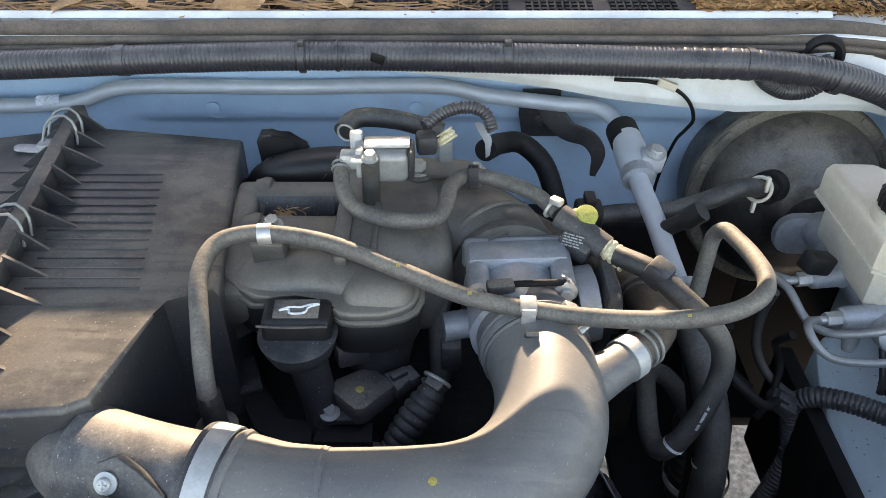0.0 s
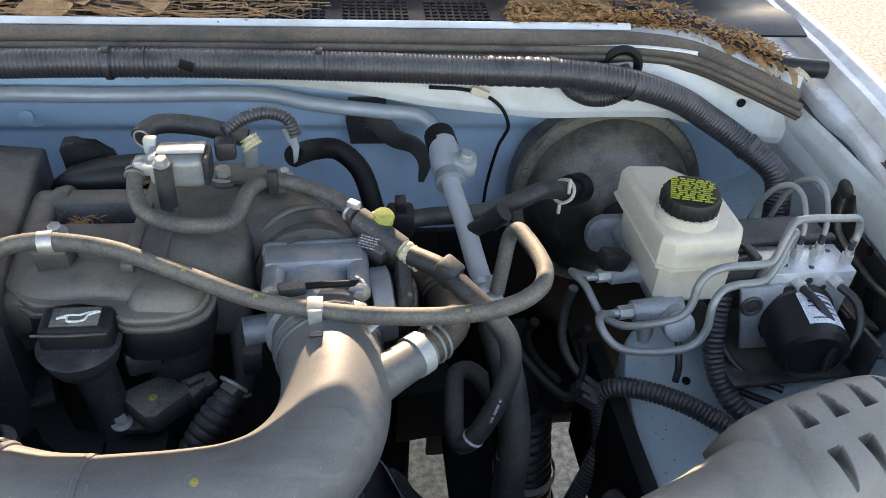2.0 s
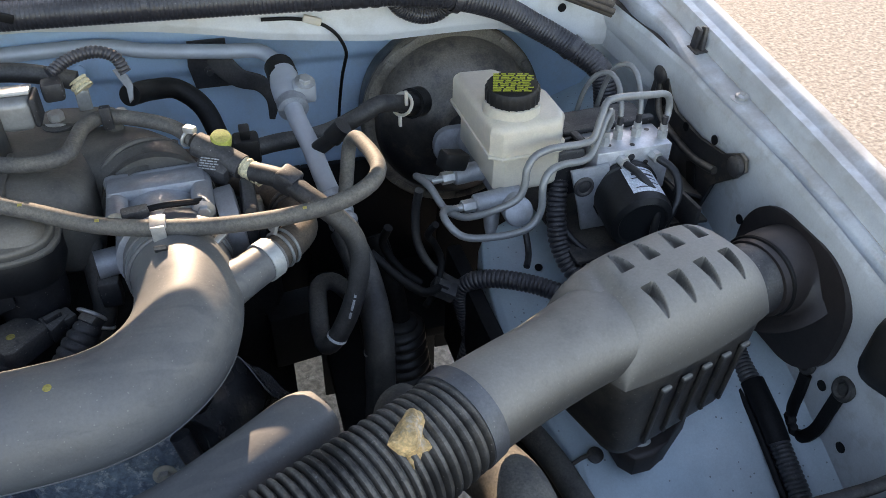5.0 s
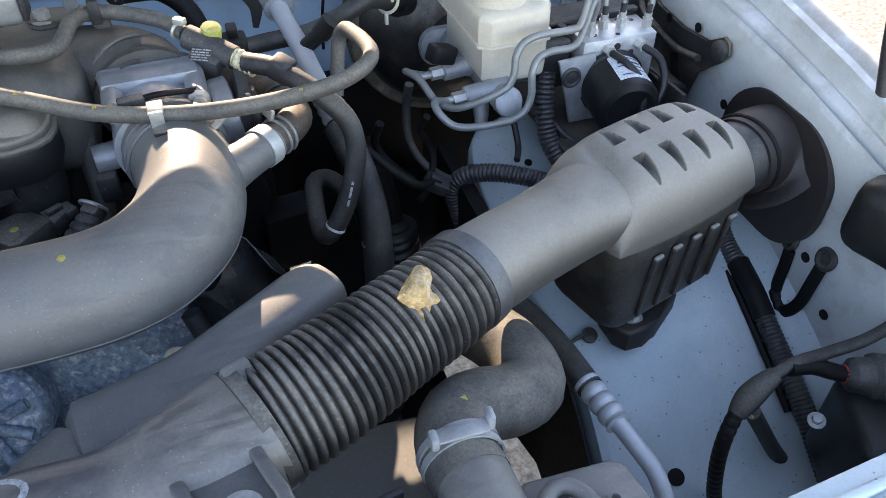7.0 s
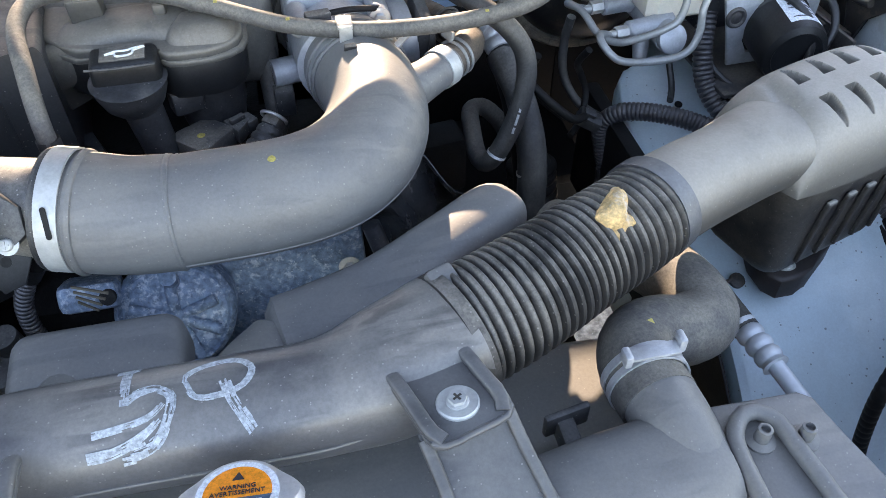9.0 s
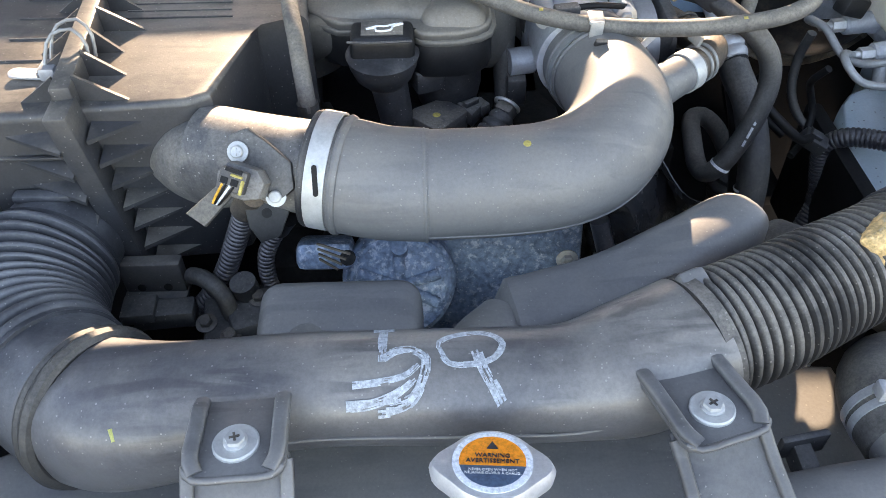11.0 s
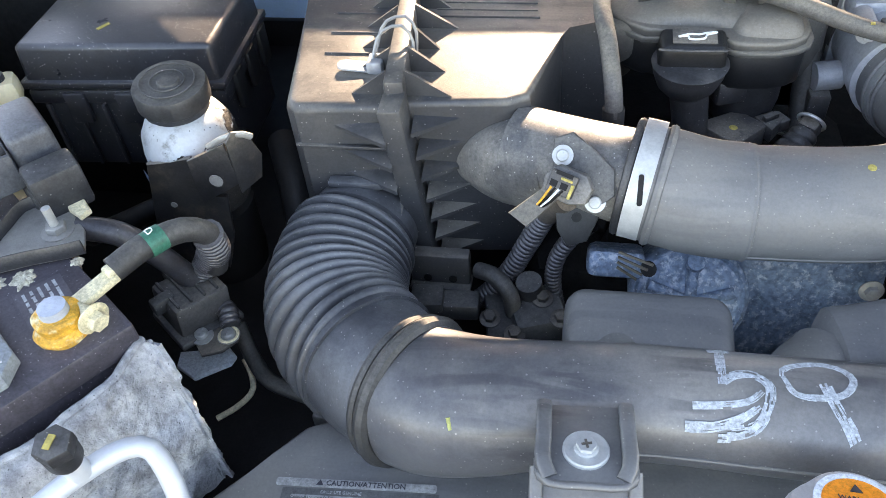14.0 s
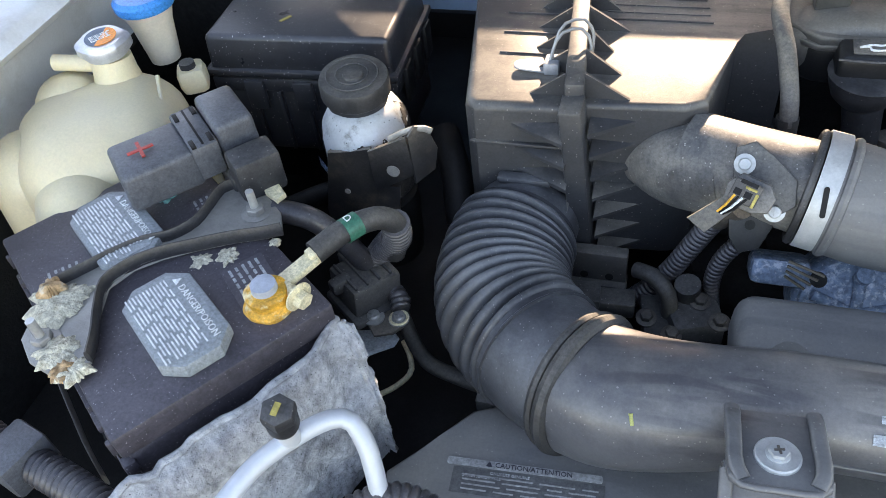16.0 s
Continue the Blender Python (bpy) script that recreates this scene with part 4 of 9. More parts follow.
part("upper_half", extrude([(x * 0.98, y * 0.98) for x, y in low], 0.047, 0.013, 4).at(turn_r @ Matrix.Translation((0, 0, 1.010))), white_plastic, reservoir)
part("neck", lathe([(0.032, 0), (0.032, 0.02), (0.027, 0.021)], 32).at(pose(0.446, 0.615, 1.048)), white_plastic, reservoir)
cap = part("cap", lathe([(0.0265, 0), (0.029, 0.001), (0.0295, 0.016), (0.0275, 0.020), (0.012, 0.0205), (0.002, 0.0205)], 96, lambda a, k: 1 + (0.035 * (1 if math.sin(a * 24) > 0.2 else 0) if k in (1, 2) else 0)).at(pose(0.446, 0.615, 1.067, 3, -3, 0)), plastic_clean, reservoir, "black ribbed cap with yellow print")
part("warning_print", bars(11, 0.044, 0.040, pose(0.446, 0.615, 1.0882, 3, -3, -20) , 0.55, 4), ink_yellow, cap, "dense yellow warning print")
part("sensor_plug", box(0.035, 0.02, 0.022, 0.004).at(pose(0.385, 0.63, 0.99, 0, 20, 20)), plastic_clean, reservoir, "black level sensor plug")

abs_unit = thing("brake_modulator", (0.60, 0.59, 0.87), "machined aluminium brake modulator block with black motor", "brake modulator")
A = pose(0.5935, 0.6105, 0.969, 0, 0, 1)
block = part("valve_block", box(0.097, 0.050, 0.062, 0.0016).at(A), aluminium_fresh, abs_unit)
for x, y, r in ((-0.028, -0.010, 0.0035), (0.0, -0.016, 0.003), (0.018, 0.016, 0.004), (0.034, 0.012, 0.003)):
    part("bore", lathe([(r, 0), (r, 0.0006)], 16).at(A @ Matrix.Translation((x, y, 0.031))), steel_dark, block)
for x, z, r in ((-0.036, 0.012, 0.006), (-0.004, 0.020, 0.0045), (0.016, 0.010, 0.0035)):
    part("bore", lathe([(r, 0), (r, 0.0006)], 18).at(along(A @ Vector((x, -0.025, z)), (0, -1, 0))), steel_dark, block)
MA, MD = Vector((0.586, 0.586, 0.946)), Vector((-0.08, -1, -0.10)).normalized()
MS = MD.cross(Vector((0, 0, 1))).normalized()
MU = MS.cross(MD)
def on_motor(a0, a1, l0, l1, r):
    """A thin curved patch on the motor's mantle."""
    return grid(lambda u, v: MA + MD * (l0 + (l1 - l0) * v) + (MU * math.cos(a0 + (a1 - a0) * u) + MS * math.sin(a0 + (a1 - a0) * u)) * r, 10, 2, 0.0003)
part("motor", lathe([(0.0415, 0), (0.0415, 0.006), (0.0390, 0.008), (0.0390, 0.056), (0.037, 0.063), (0.030, 0.067), (0.028, 0.065), (0.004, 0.065)], 48).at(along(MA, MD)), plastic_clean, abs_unit, "black cylindrical pump motor")
motor_label = part("motor_label", on_motor(-0.75, 0.35, 0.009, 0.053, 0.0394), label_white, abs_unit, "white part label with small dark print")
print_rows = Geo()
for k, (a0, a1) in enumerate(((-0.65, -0.1), (-0.6, 0.15), (-0.6, 0.2), (-0.62, -0.2), (-0.4, 0.2))):
    print_rows = print_rows + on_motor(a0, a1, 0.013 + 0.008 * k, 0.013 + 0.008 * k + (0.0030 if k == 1 else 0.0013), 0.0398)
part("label_print", print_rows, ink_dark, motor_label)
XZ = Matrix(((1, 0, 0, 0), (0, 0, -1, 0), (0, 1, 0, 0), (0, 0, 0, 1)))
part("side_plate", extrude([(0.512, 0.984), (0.560, 0.988), (0.562, 0.972), (0.552, 0.966), (0.546, 0.93), (0.556, 0.912), (0.590, 0.91), (0.592, 0.898), (0.536, 0.897), (0.528, 0.93)], 0.005, 0.001).at(Matrix.Translation((0, 0.584, 0)) @ XZ), aluminium, abs_unit, "cast mounting plate")
part("port", ring((0.530, 0.578, 0.962), (0, -1, 0.1), 0.010, 0.003, 24) + lathe([(0.008, 0), (0.008, 0.003), (0.002, 0.004)], 20).at(along((0.530, 0.580, 0.962), (0, -1, 0.1))), steel_dark, abs_unit)
part("control_box", box(0.118, 0.052, 0.075, 0.006).at(pose(0.585, 0.664, 0.965, 0, 0, 4)), plastic, abs_unit, "black control housing behind the block")
part("control_rim", box(0.124, 0.010, 0.006, 0.002).at(pose(0.583, 0.640, 1.004, 0, 0, 4)) + box(0.006, 0.05, 0.006, 0.002).at(pose(0.524, 0.66, 1.004, 0, 0, 4)), plastic, abs_unit)
part("connector", box(0.042, 0.06, 0.062, 0.004).at(pose(0.517, 0.632, 0.966, 0, 0, 4)), plastic, abs_unit, "black wiring connector")
for k in range(4):
    part("latch_rib", box(0.026, 0.004, 0.005, 0.001).at(pose(0.518, 0.613 + 0.011 * k, 0.999, 0, 0, 18)), plastic, abs_unit)
part("lever", box(0.010, 0.05, 0.007, 0.002).at(pose(0.535, 0.632, 1.002, 0, 0, 8)), plastic, abs_unit)
# Dark plate added to hide the pale panel and stand for the shade there.
part("under_plate", box(0.155, 0.17, 0.006, 0.002).at(pose(0.582, 0.62, 0.887, 0, 0, 4)) + box(0.006, 0.10, 0.06, 0.002).at(pose(0.654, 0.575, 0.915, 0, 0, 4)), steel_dark, abs_unit, "dark plate added over the pale panel to stand for darkness")
q = []
for x, y in ((0.562, 0.603), (0.584, 0.614), (0.608, 0.614), (0.636, 0.602)):
    p = Vector((x, y, 1.0))
    part("line_nut", sweep([p, p + Vector((0, 0, 0.011))], 0.0066, 6) + sweep([p + Vector((0, 0, 0.010)), p + Vector((0, 0, 0.018))], 0.0046, 12), zinc, abs_unit)
    part("sleeve", sweep([p + Vector((0, 0, 0.016)), p + Vector((0, 0, 0.028))], 0.0036, 10), steel_dark, abs_unit)
    q.append(p + Vector((0, 0, 0.02)))
for x, z, ends in ((0.576, 0.988, ((0.586, 0.552, 0.985), (0.598, 0.528, 0.965), (0.594, 0.515, 0.925))), (0.618, 0.989, ((0.632, 0.556, 0.982), (0.630, 0.535, 0.962), (0.612, 0.522, 0.93)))):
    p = Vector((x, 0.586, z))
    part("line_nut", sweep([p, p + Vector((0.001, -0.012, 0.001))], 0.0068, 6), zinc, abs_unit)
    part("wrapped_line", sweep([p + Vector((0.001, -0.008, 0)), *ends], 0.0046, 12), rubber_sheen, abs_unit)


def brake_line(pts, label, r=0.0042):
    ob = thing("brake_line", pts[0], label, "brake line", "brake lines")
    part("tube", sweep(pts, r, 12, 0.005), steel_line, ob)
    return ob


brake_line([q[3], (0.642, 0.608, 1.030), (0.640, 0.610, 1.048), (0.630, 0.606, 1.056), (0.615, 0.60, 1.060), (0.555, 0.585, 1.070), (0.543, 0.58, 1.069), (0.535, 0.572, 1.057), (0.523, 0.562, 1.036), (0.508, 0.558, 1.035), (0.467, 0.55, 1.039), (0.448, 0.545, 1.035), (0.439, 0.54, 1.024), (0.437, 0.537, 1.008), (0.431, 0.535, 0.993), (0.417, 0.535, 0.985),
            (0.389, 0.545, 0.970), (0.375, 0.555, 0.963), (0.36, 0.57, 0.965), (0.348, 0.60, 0.98), (0.341, 0.618, 0.980), (0.341, 0.630, 0.975), (0.350, 0.635, 0.968), (0.368, 0.636, 0.962)], "grey bent steel brake line from modulator to master cylinder")
brake_line([q[0], (0.560, 0.594, 1.040), (0.553, 0.586, 1.054), (0.544, 0.578, 1.050), (0.532, 0.565, 1.033), (0.52, 0.556, 1.019), (0.51, 0.552, 1.017), (0.481, 0.545, 1.02), (0.464, 0.538, 1.018), (0.456, 0.532, 1.007), (0.455, 0.527, 0.981), (0.448, 0.524, 0.965), (0.433, 0.522, 0.957), (0.381, 0.522, 0.957), (0.365, 0.528, 0.959), (0.354, 0.536, 0.968),
            (0.350, 0.548, 0.975), (0.356, 0.560, 0.973), (0.372, 0.571, 0.963)], "grey bent steel brake line looping below the reservoir")
brake_line([q[1], (0.587, 0.622, 1.038), (0.588, 0.645, 1.060), (0.582, 0.657, 1.064), (0.573, 0.668, 1.056), (0.566, 0.680, 1.030), (0.562, 0.69, 0.98)], "dark steel brake line looping back behind the modulator", 0.0032)
brake_line([q[2], (0.612, 0.622, 1.038), (0.613, 0.648, 1.066), (0.608, 0.660, 1.070), (0.600, 0.672, 1.062), (0.596, 0.684, 1.036), (0.594, 0.70, 0.98)], "dark steel brake line looping back behind the modulator", 0.0032)

mount = thing("modulator_bracket", (0.69, 0.58, 0.9), "black stamped bracket holding the modulator to the fender", "bracket")
part("arm", extrude([(0.742, 0.955), (0.735, 0.99), (0.729, 1.03), (0.716, 1.041), (0.702, 1.036), (0.69, 1.0), (0.669, 0.989), (0.61, 0.985), (0.558, 0.992), (0.53, 1.012), (0.518, 1.009), (0.514, 0.995), (0.526, 0.980), (0.565, 0.948), (0.578, 0.90), (0.60, 0.885), (0.74, 0.90)], 0.005, 0.0015).at(Matrix(((0, 0, 1, 0.694), (1, 0, 0, 0), (0, 1, 0, 0), (0, 0, 0, 1)))), black_enamel, mount)
part("stiffener", sweep([(0.692, 0.715, 1.02), (0.690, 0.70, 0.975), (0.689, 0.66, 0.965), (0.689, 0.60, 0.962), (0.69, 0.56, 0.97)], 0.005, 10), black_enamel, mount)
part("fold", box(0.05, 0.09, 0.005, 0.0015).at(pose(0.672, 0.62, 0.93, 0, 25, 0)), black_enamel, mount)
part("slot", box(0.002, 0.02, 0.035, 0.001).at(pose(0.6925, 0.605, 0.935, -25, 0, 0)), rubber_and_shade, mount)
part("shelf", box(0.09, 0.10, 0.005, 0.002).at(pose(0.648, 0.60, 0.905, 0, 4, 0)), black_enamel, mount)
for y, z in ((0.714, 1.022), (0.528, 0.996)):
    part("bush", lathe([(0.012, 0), (0.012, 0.006), (0.008, 0.009), (0.002, 0.009)], 24).at(along((0.694, y, z), (-1, 0, 0))), steel_dark, mount)

dark_line = thing("clutch_line", (0.33, 0.6, 0.85), "thin black line curving down below the master cylinder", "line")
part("tube", sweep([(0.338, 0.605, 0.972), (0.335, 0.61, 0.94), (0.335, 0.60, 0.90), (0.35, 0.585, 0.87), (0.38, 0.57, 0.85), (0.40, 0.56, 0.845)], 0.0052, 12), rubber, dark_line)
well_wire = thing("well_wire", (0.5, 0.56, 0.86), "thin black wires lying under the modulator", "wire")
for pts in ([(0.505, 0.61, 0.93), (0.515, 0.575, 0.90), (0.535, 0.55, 0.885), (0.57, 0.53, 0.88)], [(0.50, 0.60, 0.92), (0.505, 0.565, 0.885), (0.525, 0.545, 0.87), (0.56, 0.525, 0.865)], [(0.47, 0.60, 0.90), (0.468, 0.575, 0.875), (0.46, 0.56, 0.87)]):
    part("wire", sweep(pts, 0.0042, 8), rubber_sheen, well_wire)
side_loom = thing("wiring_loom", (0.39, 0.55, 0.80), "corrugated wiring loom draped over the wheelhouse edge", "wiring loom")
part("loom", sweep([(0.50, 0.50, 0.86), (0.46, 0.53, 0.866), (0.42, 0.552, 0.866), (0.395, 0.565, 0.858), (0.382, 0.572, 0.838), (0.388, 0.57, 0.80), (0.395, 0.565, 0.765), (0.385, 0.555, 0.73), (0.36, 0.54, 0.66)], 0.0115, 14, rib=(0.005, 0.0012)), loom, side_loom)
part("tape_band", band((0.395, 0.565, 0.765), (0, -0.2, -1), 0.011, 0.01), steel_dark, side_loom)
abs_loom = thing("wiring_loom", (0.50, 0.55, 0.85), "grey corrugated loom from the modulator connector", "wiring loom")
part("loom", sweep([(0.512, 0.61, 0.955), (0.505, 0.59, 0.92), (0.505, 0.565, 0.885), (0.52, 0.53, 0.86), (0.56, 0.50, 0.845)], 0.0125, 14, rib=(0.006, 0.0015)), loom, abs_loom)


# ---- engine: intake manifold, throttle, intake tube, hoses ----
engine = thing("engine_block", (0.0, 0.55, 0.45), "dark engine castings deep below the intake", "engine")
part("block", box(0.34, 0.5, 0.30, 0.03).move(-0.09, 0.62, 0.72), casting_and_shade, engine)
part("valve_cover", box(0.15, 0.34, 0.10, 0.02).at(pose(-0.13, 0.60, 0.87, 0, -12, 0)), casting_and_shade, engine, "dark valve cover")
part("timing_cover", box(0.26, 0.05, 0.36, 0.02).move(-0.06, 0.40, 0.72), casting_and_shade, engine)
part("accessory", lathe([(0.05, 0), (0.06, 0.01), (0.06, 0.06), (0.04, 0.07)], 28).at(along((0.19, 0.40, 0.76), (0, -1, 0.1))), casting_and_shade, engine)
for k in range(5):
    part("cover_rib", box(0.05, 0.02, 0.012, 0.004).move(-0.21 + 0.06 * k, 0.425, 0.885 + 0.004 * (k % 2)), casting_and_shade, engine)

manifold = thing("intake_manifold", (-0.1, 0.62, 0.95), "dusty black plastic intake manifold with ribbed runners", "intake manifold")
for k, (y, z) in enumerate(((0.728, 1.036), (0.676, 1.040), (0.612, 1.040), (0.545, 1.034))):
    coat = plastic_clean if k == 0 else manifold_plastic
    w = 0.030 if k == 3 else 0.0225
    if k in (0, 3):
        part("runner", sweep([(-0.198, y + 0.012, z - 0.055, w - 0.003, 0.022), (-0.193, y + 0.008, z - 0.02, w, 0.024), (-0.17, y, z - 0.004, w, 0.024), (-0.10, y - 0.004, z + 0.006, w, 0.024), (-0.05, y - 0.01, z - 0.004, w, 0.024)], sides=28, power=3.2, up=(0, 0, 1)), coat, manifold)
    part("runner_end", lathe([(0.010, 0.012), (0.022, 0.009), (0.027, 0.0), (0.027, -0.006), (0.022, -0.012)], 28).at(along((-0.190, y + 0.006, z - 0.010), (-1, 0, 0.25))), coat, manifold)
part("runner_fin", extrude([(-0.030, 0.0), (-0.032, 0.026), (-0.026, 0.037), (-0.014, 0.038), (0.002, 0.029), (0.022, 0.022), (0.03, 0.0)], 0.014, 0.004, 3).at(Matrix(((1, 0, 0, -0.172), (0, 0, -1, 0.762), (0, 1, 0, 1.036), (0, 0, 0, 1)))), plastic_clean, manifold, "upright black runner fin")
for x0, x1, y0, y1, top in ((-0.214, -0.095, 0.661, 0.694, 1.052), (-0.208, -0.095, 0.590, 0.633, 1.052), (-0.216, -0.186, 0.600, 0.688, 1.0515)):
    part("runner", box(x1 - x0, y1 - y0, 0.06, 0.010, 4).move((x0 + x1) / 2, (y0 + y1) / 2, top - 0.03), manifold_plastic, manifold)
# Blacker floor than the runners: the slot's shade put into its colour.
part("recess", box(0.09, 0.034, 0.02, 0.002).move(-0.145, 0.647, 1.022), plastic_clean, manifold, "slot floor between runners, black for the shade inside")
part("recess_wall", box(0.078, 0.003, 0.03, 0.001).at(pose(-0.149, 0.6585, 1.036, -18, 0, 0)), plastic, manifold)
part("plenum", box(0.125, 0.20, 0.10, 0.028, 5, (0.9, 0.94)).at(pose(-0.050, 0.64, 1.016, -2, 4, 0)), manifold_plastic, manifold)
RIM = [(-0.205, 0.548), (-0.196, 0.533), (-0.182, 0.519), (-0.166, 0.506), (-0.148, 0.506), (-0.127, 0.508), (-0.109, 0.507), (-0.099, 0.502), (-0.093, 0.490), (-0.086, 0.484), (-0.074, 0.482), (-0.049, 0.483), (-0.032, 0.489), (-0.021, 0.498), (-0.016, 0.512), (-0.016, 0.58), (-0.205, 0.60)]
def shrunk(k, cx=-0.11, cy=0.55):
    return [(cx + (x - cx) * k, cy + (y - cy) * k) for x, y in RIM]
part("plenum_flange", extrude(RIM, 0.0055, 0.0015).move(0, 0, 1.038), manifold_plastic, manifold)
part("plenum_front", extrude(shrunk(0.955), 0.010, 0.003, 3).move(0, 0, 1.041), manifold_plastic, manifold)
part("bulge", box(0.068, 0.066, 0.034, 0.016, 6, (0.86, 0.8)).at(pose(-0.056, 0.524, 1.0455, -6, 0, -4)), manifold_plastic, manifold)
part("plenum_bowl", extrude([(-0.092, 0.53), (-0.094, 0.508), (-0.086, 0.494), (-0.072, 0.489), (-0.05, 0.490), (-0.036, 0.497), (-0.026, 0.512), (-0.024, 0.54)], 0.040, 0.016, 5).move(0, 0, 1.001), plastic, manifold)
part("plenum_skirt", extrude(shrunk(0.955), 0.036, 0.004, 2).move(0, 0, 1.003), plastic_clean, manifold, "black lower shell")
part("plenum_lower", lathe([(0.030, 0), (0.034, 0.02), (0.034, 0.06)], 32).at(pose(-0.062, 0.535, 0.95)), plastic, manifold)
part("plenum_neck", sweep([(-0.02, 0.66, 1.012, 0.058, 0.045), (0.02, 0.652, 1.014, 0.056, 0.048), (0.05, 0.632, 1.012, 0.052, 0.05), (0.065, 0.60, 1.008, 0.05, 0.05)], sides=28, power=2.3, up=(0, 0, 1)), manifold_plastic, manifold)
part("neck_flange", lathe([(0.055, 0), (0.056, 0.004), (0.056, 0.012), (0.05, 0.013)], 40).at(along((0.064, 0.606, 1.008), (0.06, -1, 0.0))), manifold_plastic, manifold)
part("neck_rib", ring((0.05, 0.628, 1.012), (0.5, -1, 0), 0.052, 0.003, 40), manifold_plastic, manifold)
part("support_rib", box(0.012, 0.10, 0.012, 0.003).at(pose(-0.09, 0.585, 1.066, 0, 0, 0)) + box(0.006, 0.09, 0.010, 0.002).at(pose(-0.062, 0.58, 1.066)), manifold_plastic, manifold)
part("pillar", sweep([(-0.070, 0.632, 1.05), (-0.067, 0.621, 1.119)], 0.0085, 16), manifold_plastic, manifold)
part("boss", lathe([(0.016, 0), (0.016, 0.03), (0.012, 0.032)], 24).at(pose(-0.025, 0.683, 1.035)), plastic, manifold)
part("boss_plate", extrude(rounded(0.075, 0.032, 0.012), 0.004, 0.001).at(pose(-0.005, 0.688, 1.066, 0, 0, -8)), manifold_plastic, manifold)
bolt(manifold, (-0.025, 0.683, 1.068), (0, 0, 1), 0.008, zinc, h=0.009)
part("hose_stand", lathe([(0.016, 0), (0.018, 0.003), (0.018, 0.007), (0.01, 0.01), (0.008, 0.022), (0.011, 0.023), (0.011, 0.027), (0.003, 0.028)], 24).at(pose(0.030, 0.668, 1.045)), manifold_plastic, manifold)
bolt(manifold, (0.035, 0.70, 1.058), (0, 0, 1), 0.006, zinc)
bolt(manifold, (0.082, 0.668, 1.03), (0.3, 0, 1), 0.005, steel_dark)
part("edge_lug", extrude(rounded(0.04, 0.022, 0.01), 0.005, 0.001).at(pose(0.078, 0.662, 1.024, 0, 20, -30)), manifold_plastic, manifold)

valve = thing("purge_solenoid", (-0.06, 0.66, 1.07), "silver purge solenoid valve with hose stubs on a black bracket", "solenoid")
part("can", box(0.044, 0.034, 0.034, 0.009, 4).move(-0.053, 0.641, 1.106), steel_line, valve, "dull grey metal housing")
part("end_cap", box(0.006, 0.030, 0.030, 0.006, 3).move(-0.030, 0.641, 1.107), plastic, valve)
part("top_plate", box(0.043, 0.021, 0.004, 0.0012).at(pose(-0.0525, 0.643, 1.1248, -6, 0, 2)), washer_zinc, valve, "bright zinc plate")
part("left_bracket", box(0.008, 0.026, 0.030, 0.002).at(pose(-0.0785, 0.641, 1.109, 0, 0, 4)) + box(0.018, 0.016, 0.016, 0.003).at(pose(-0.088, 0.640, 1.108)) + box(0.012, 0.010, 0.018, 0.002).at(pose(-0.082, 0.652, 1.122)), washer_zinc, valve, "grey valve end")
part("stub", sweep([(-0.095, 0.645, 1.108), (-0.096, 0.63, 1.10)], 0.0062, 14), plastic, valve)
part("clamp", ring((-0.096, 0.636, 1.104), (0, 1, 0.4), 0.0082, 0.0012, 24) + ring((-0.096, 0.631, 1.102), (0, 1, 0.4), 0.0082, 0.0012, 24), steel_line, valve, "spring wire clamp")
part("clip", ring((-0.094, 0.672, 1.118), (0.3, 1, 0.0), 0.0085, 0.0012, 24), steel_line, valve, "spring wire clamp")
bolt(valve, (-0.067, 0.6205, 1.1205), (0, -0.15, 1), 0.0058, zinc, flange=1.4)
part("ear", box(0.022, 0.012, 0.003, 0.001).at(pose(-0.074, 0.6225, 1.1185, 0, 0, 0)), washer_zinc, valve)
part("back_hose", sweep([(-0.098, 0.68, 1.115), (-0.088, 0.70, 1.118), (-0.05, 0.71, 1.112), (0.0, 0.705, 1.10)], 0.0098, 16), rubber, valve, "black rubber hose behind the valve")
part("plug", box(0.02, 0.02, 0.02, 0.004).at(pose(-0.016, 0.664, 1.112, 0, 0, 8)), plastic, valve)
wires = thing("sensor_loom", (0.02, 0.70, 1.10), "short corrugated loom arching from the solenoid", "wiring loom")
part("loom", sweep([(-0.018, 0.678, 1.122), (0.0, 0.692, 1.129), (0.025, 0.70, 1.131), (0.042, 0.70, 1.124), (0.05, 0.695, 1.108)], 0.0065, 12, rib=(0.004, 0.001)), loom, wires)
tab = thing("lifting_tab", (0.04, 0.70, 1.06), "bent zinc steel tab with bolts on the manifold", "bracket")
part("tab_plate", extrude([(-0.010, 0.016), (-0.004, 0.018), (0.006, 0.012), (0.012, 0.002), (0.012, -0.014), (0.008, -0.018), (0.006, -0.002), (-0.002, 0.006)], 0.0025, 0.0008).at(Matrix.Translation((0.0, 0.0, -0.004)) @ along((0.040, 0.722, 1.085), (-0.3, -0.9, 0.5))), steel_line, tab)
part("square_nut", box(0.014, 0.012, 0.028, 0.002).at(pose(0.002, 0.702, 1.078, 0, 0, 10)), steel_line, tab)
part("hose_end", sweep([(0.0, 0.705, 1.10), (0.006, 0.70, 1.092)], 0.011, 14, rib=(0.005, 0.0015)), terminal_strap, tab, "brass-coloured hose clamp")


def hose(name, pts, r, mat, label, category="hose", sides=16):
    ob = thing(name, pts[0][:3], label, category)
    part("tube", sweep(pts, r, sides, 0.006), mat, ob)
    return ob


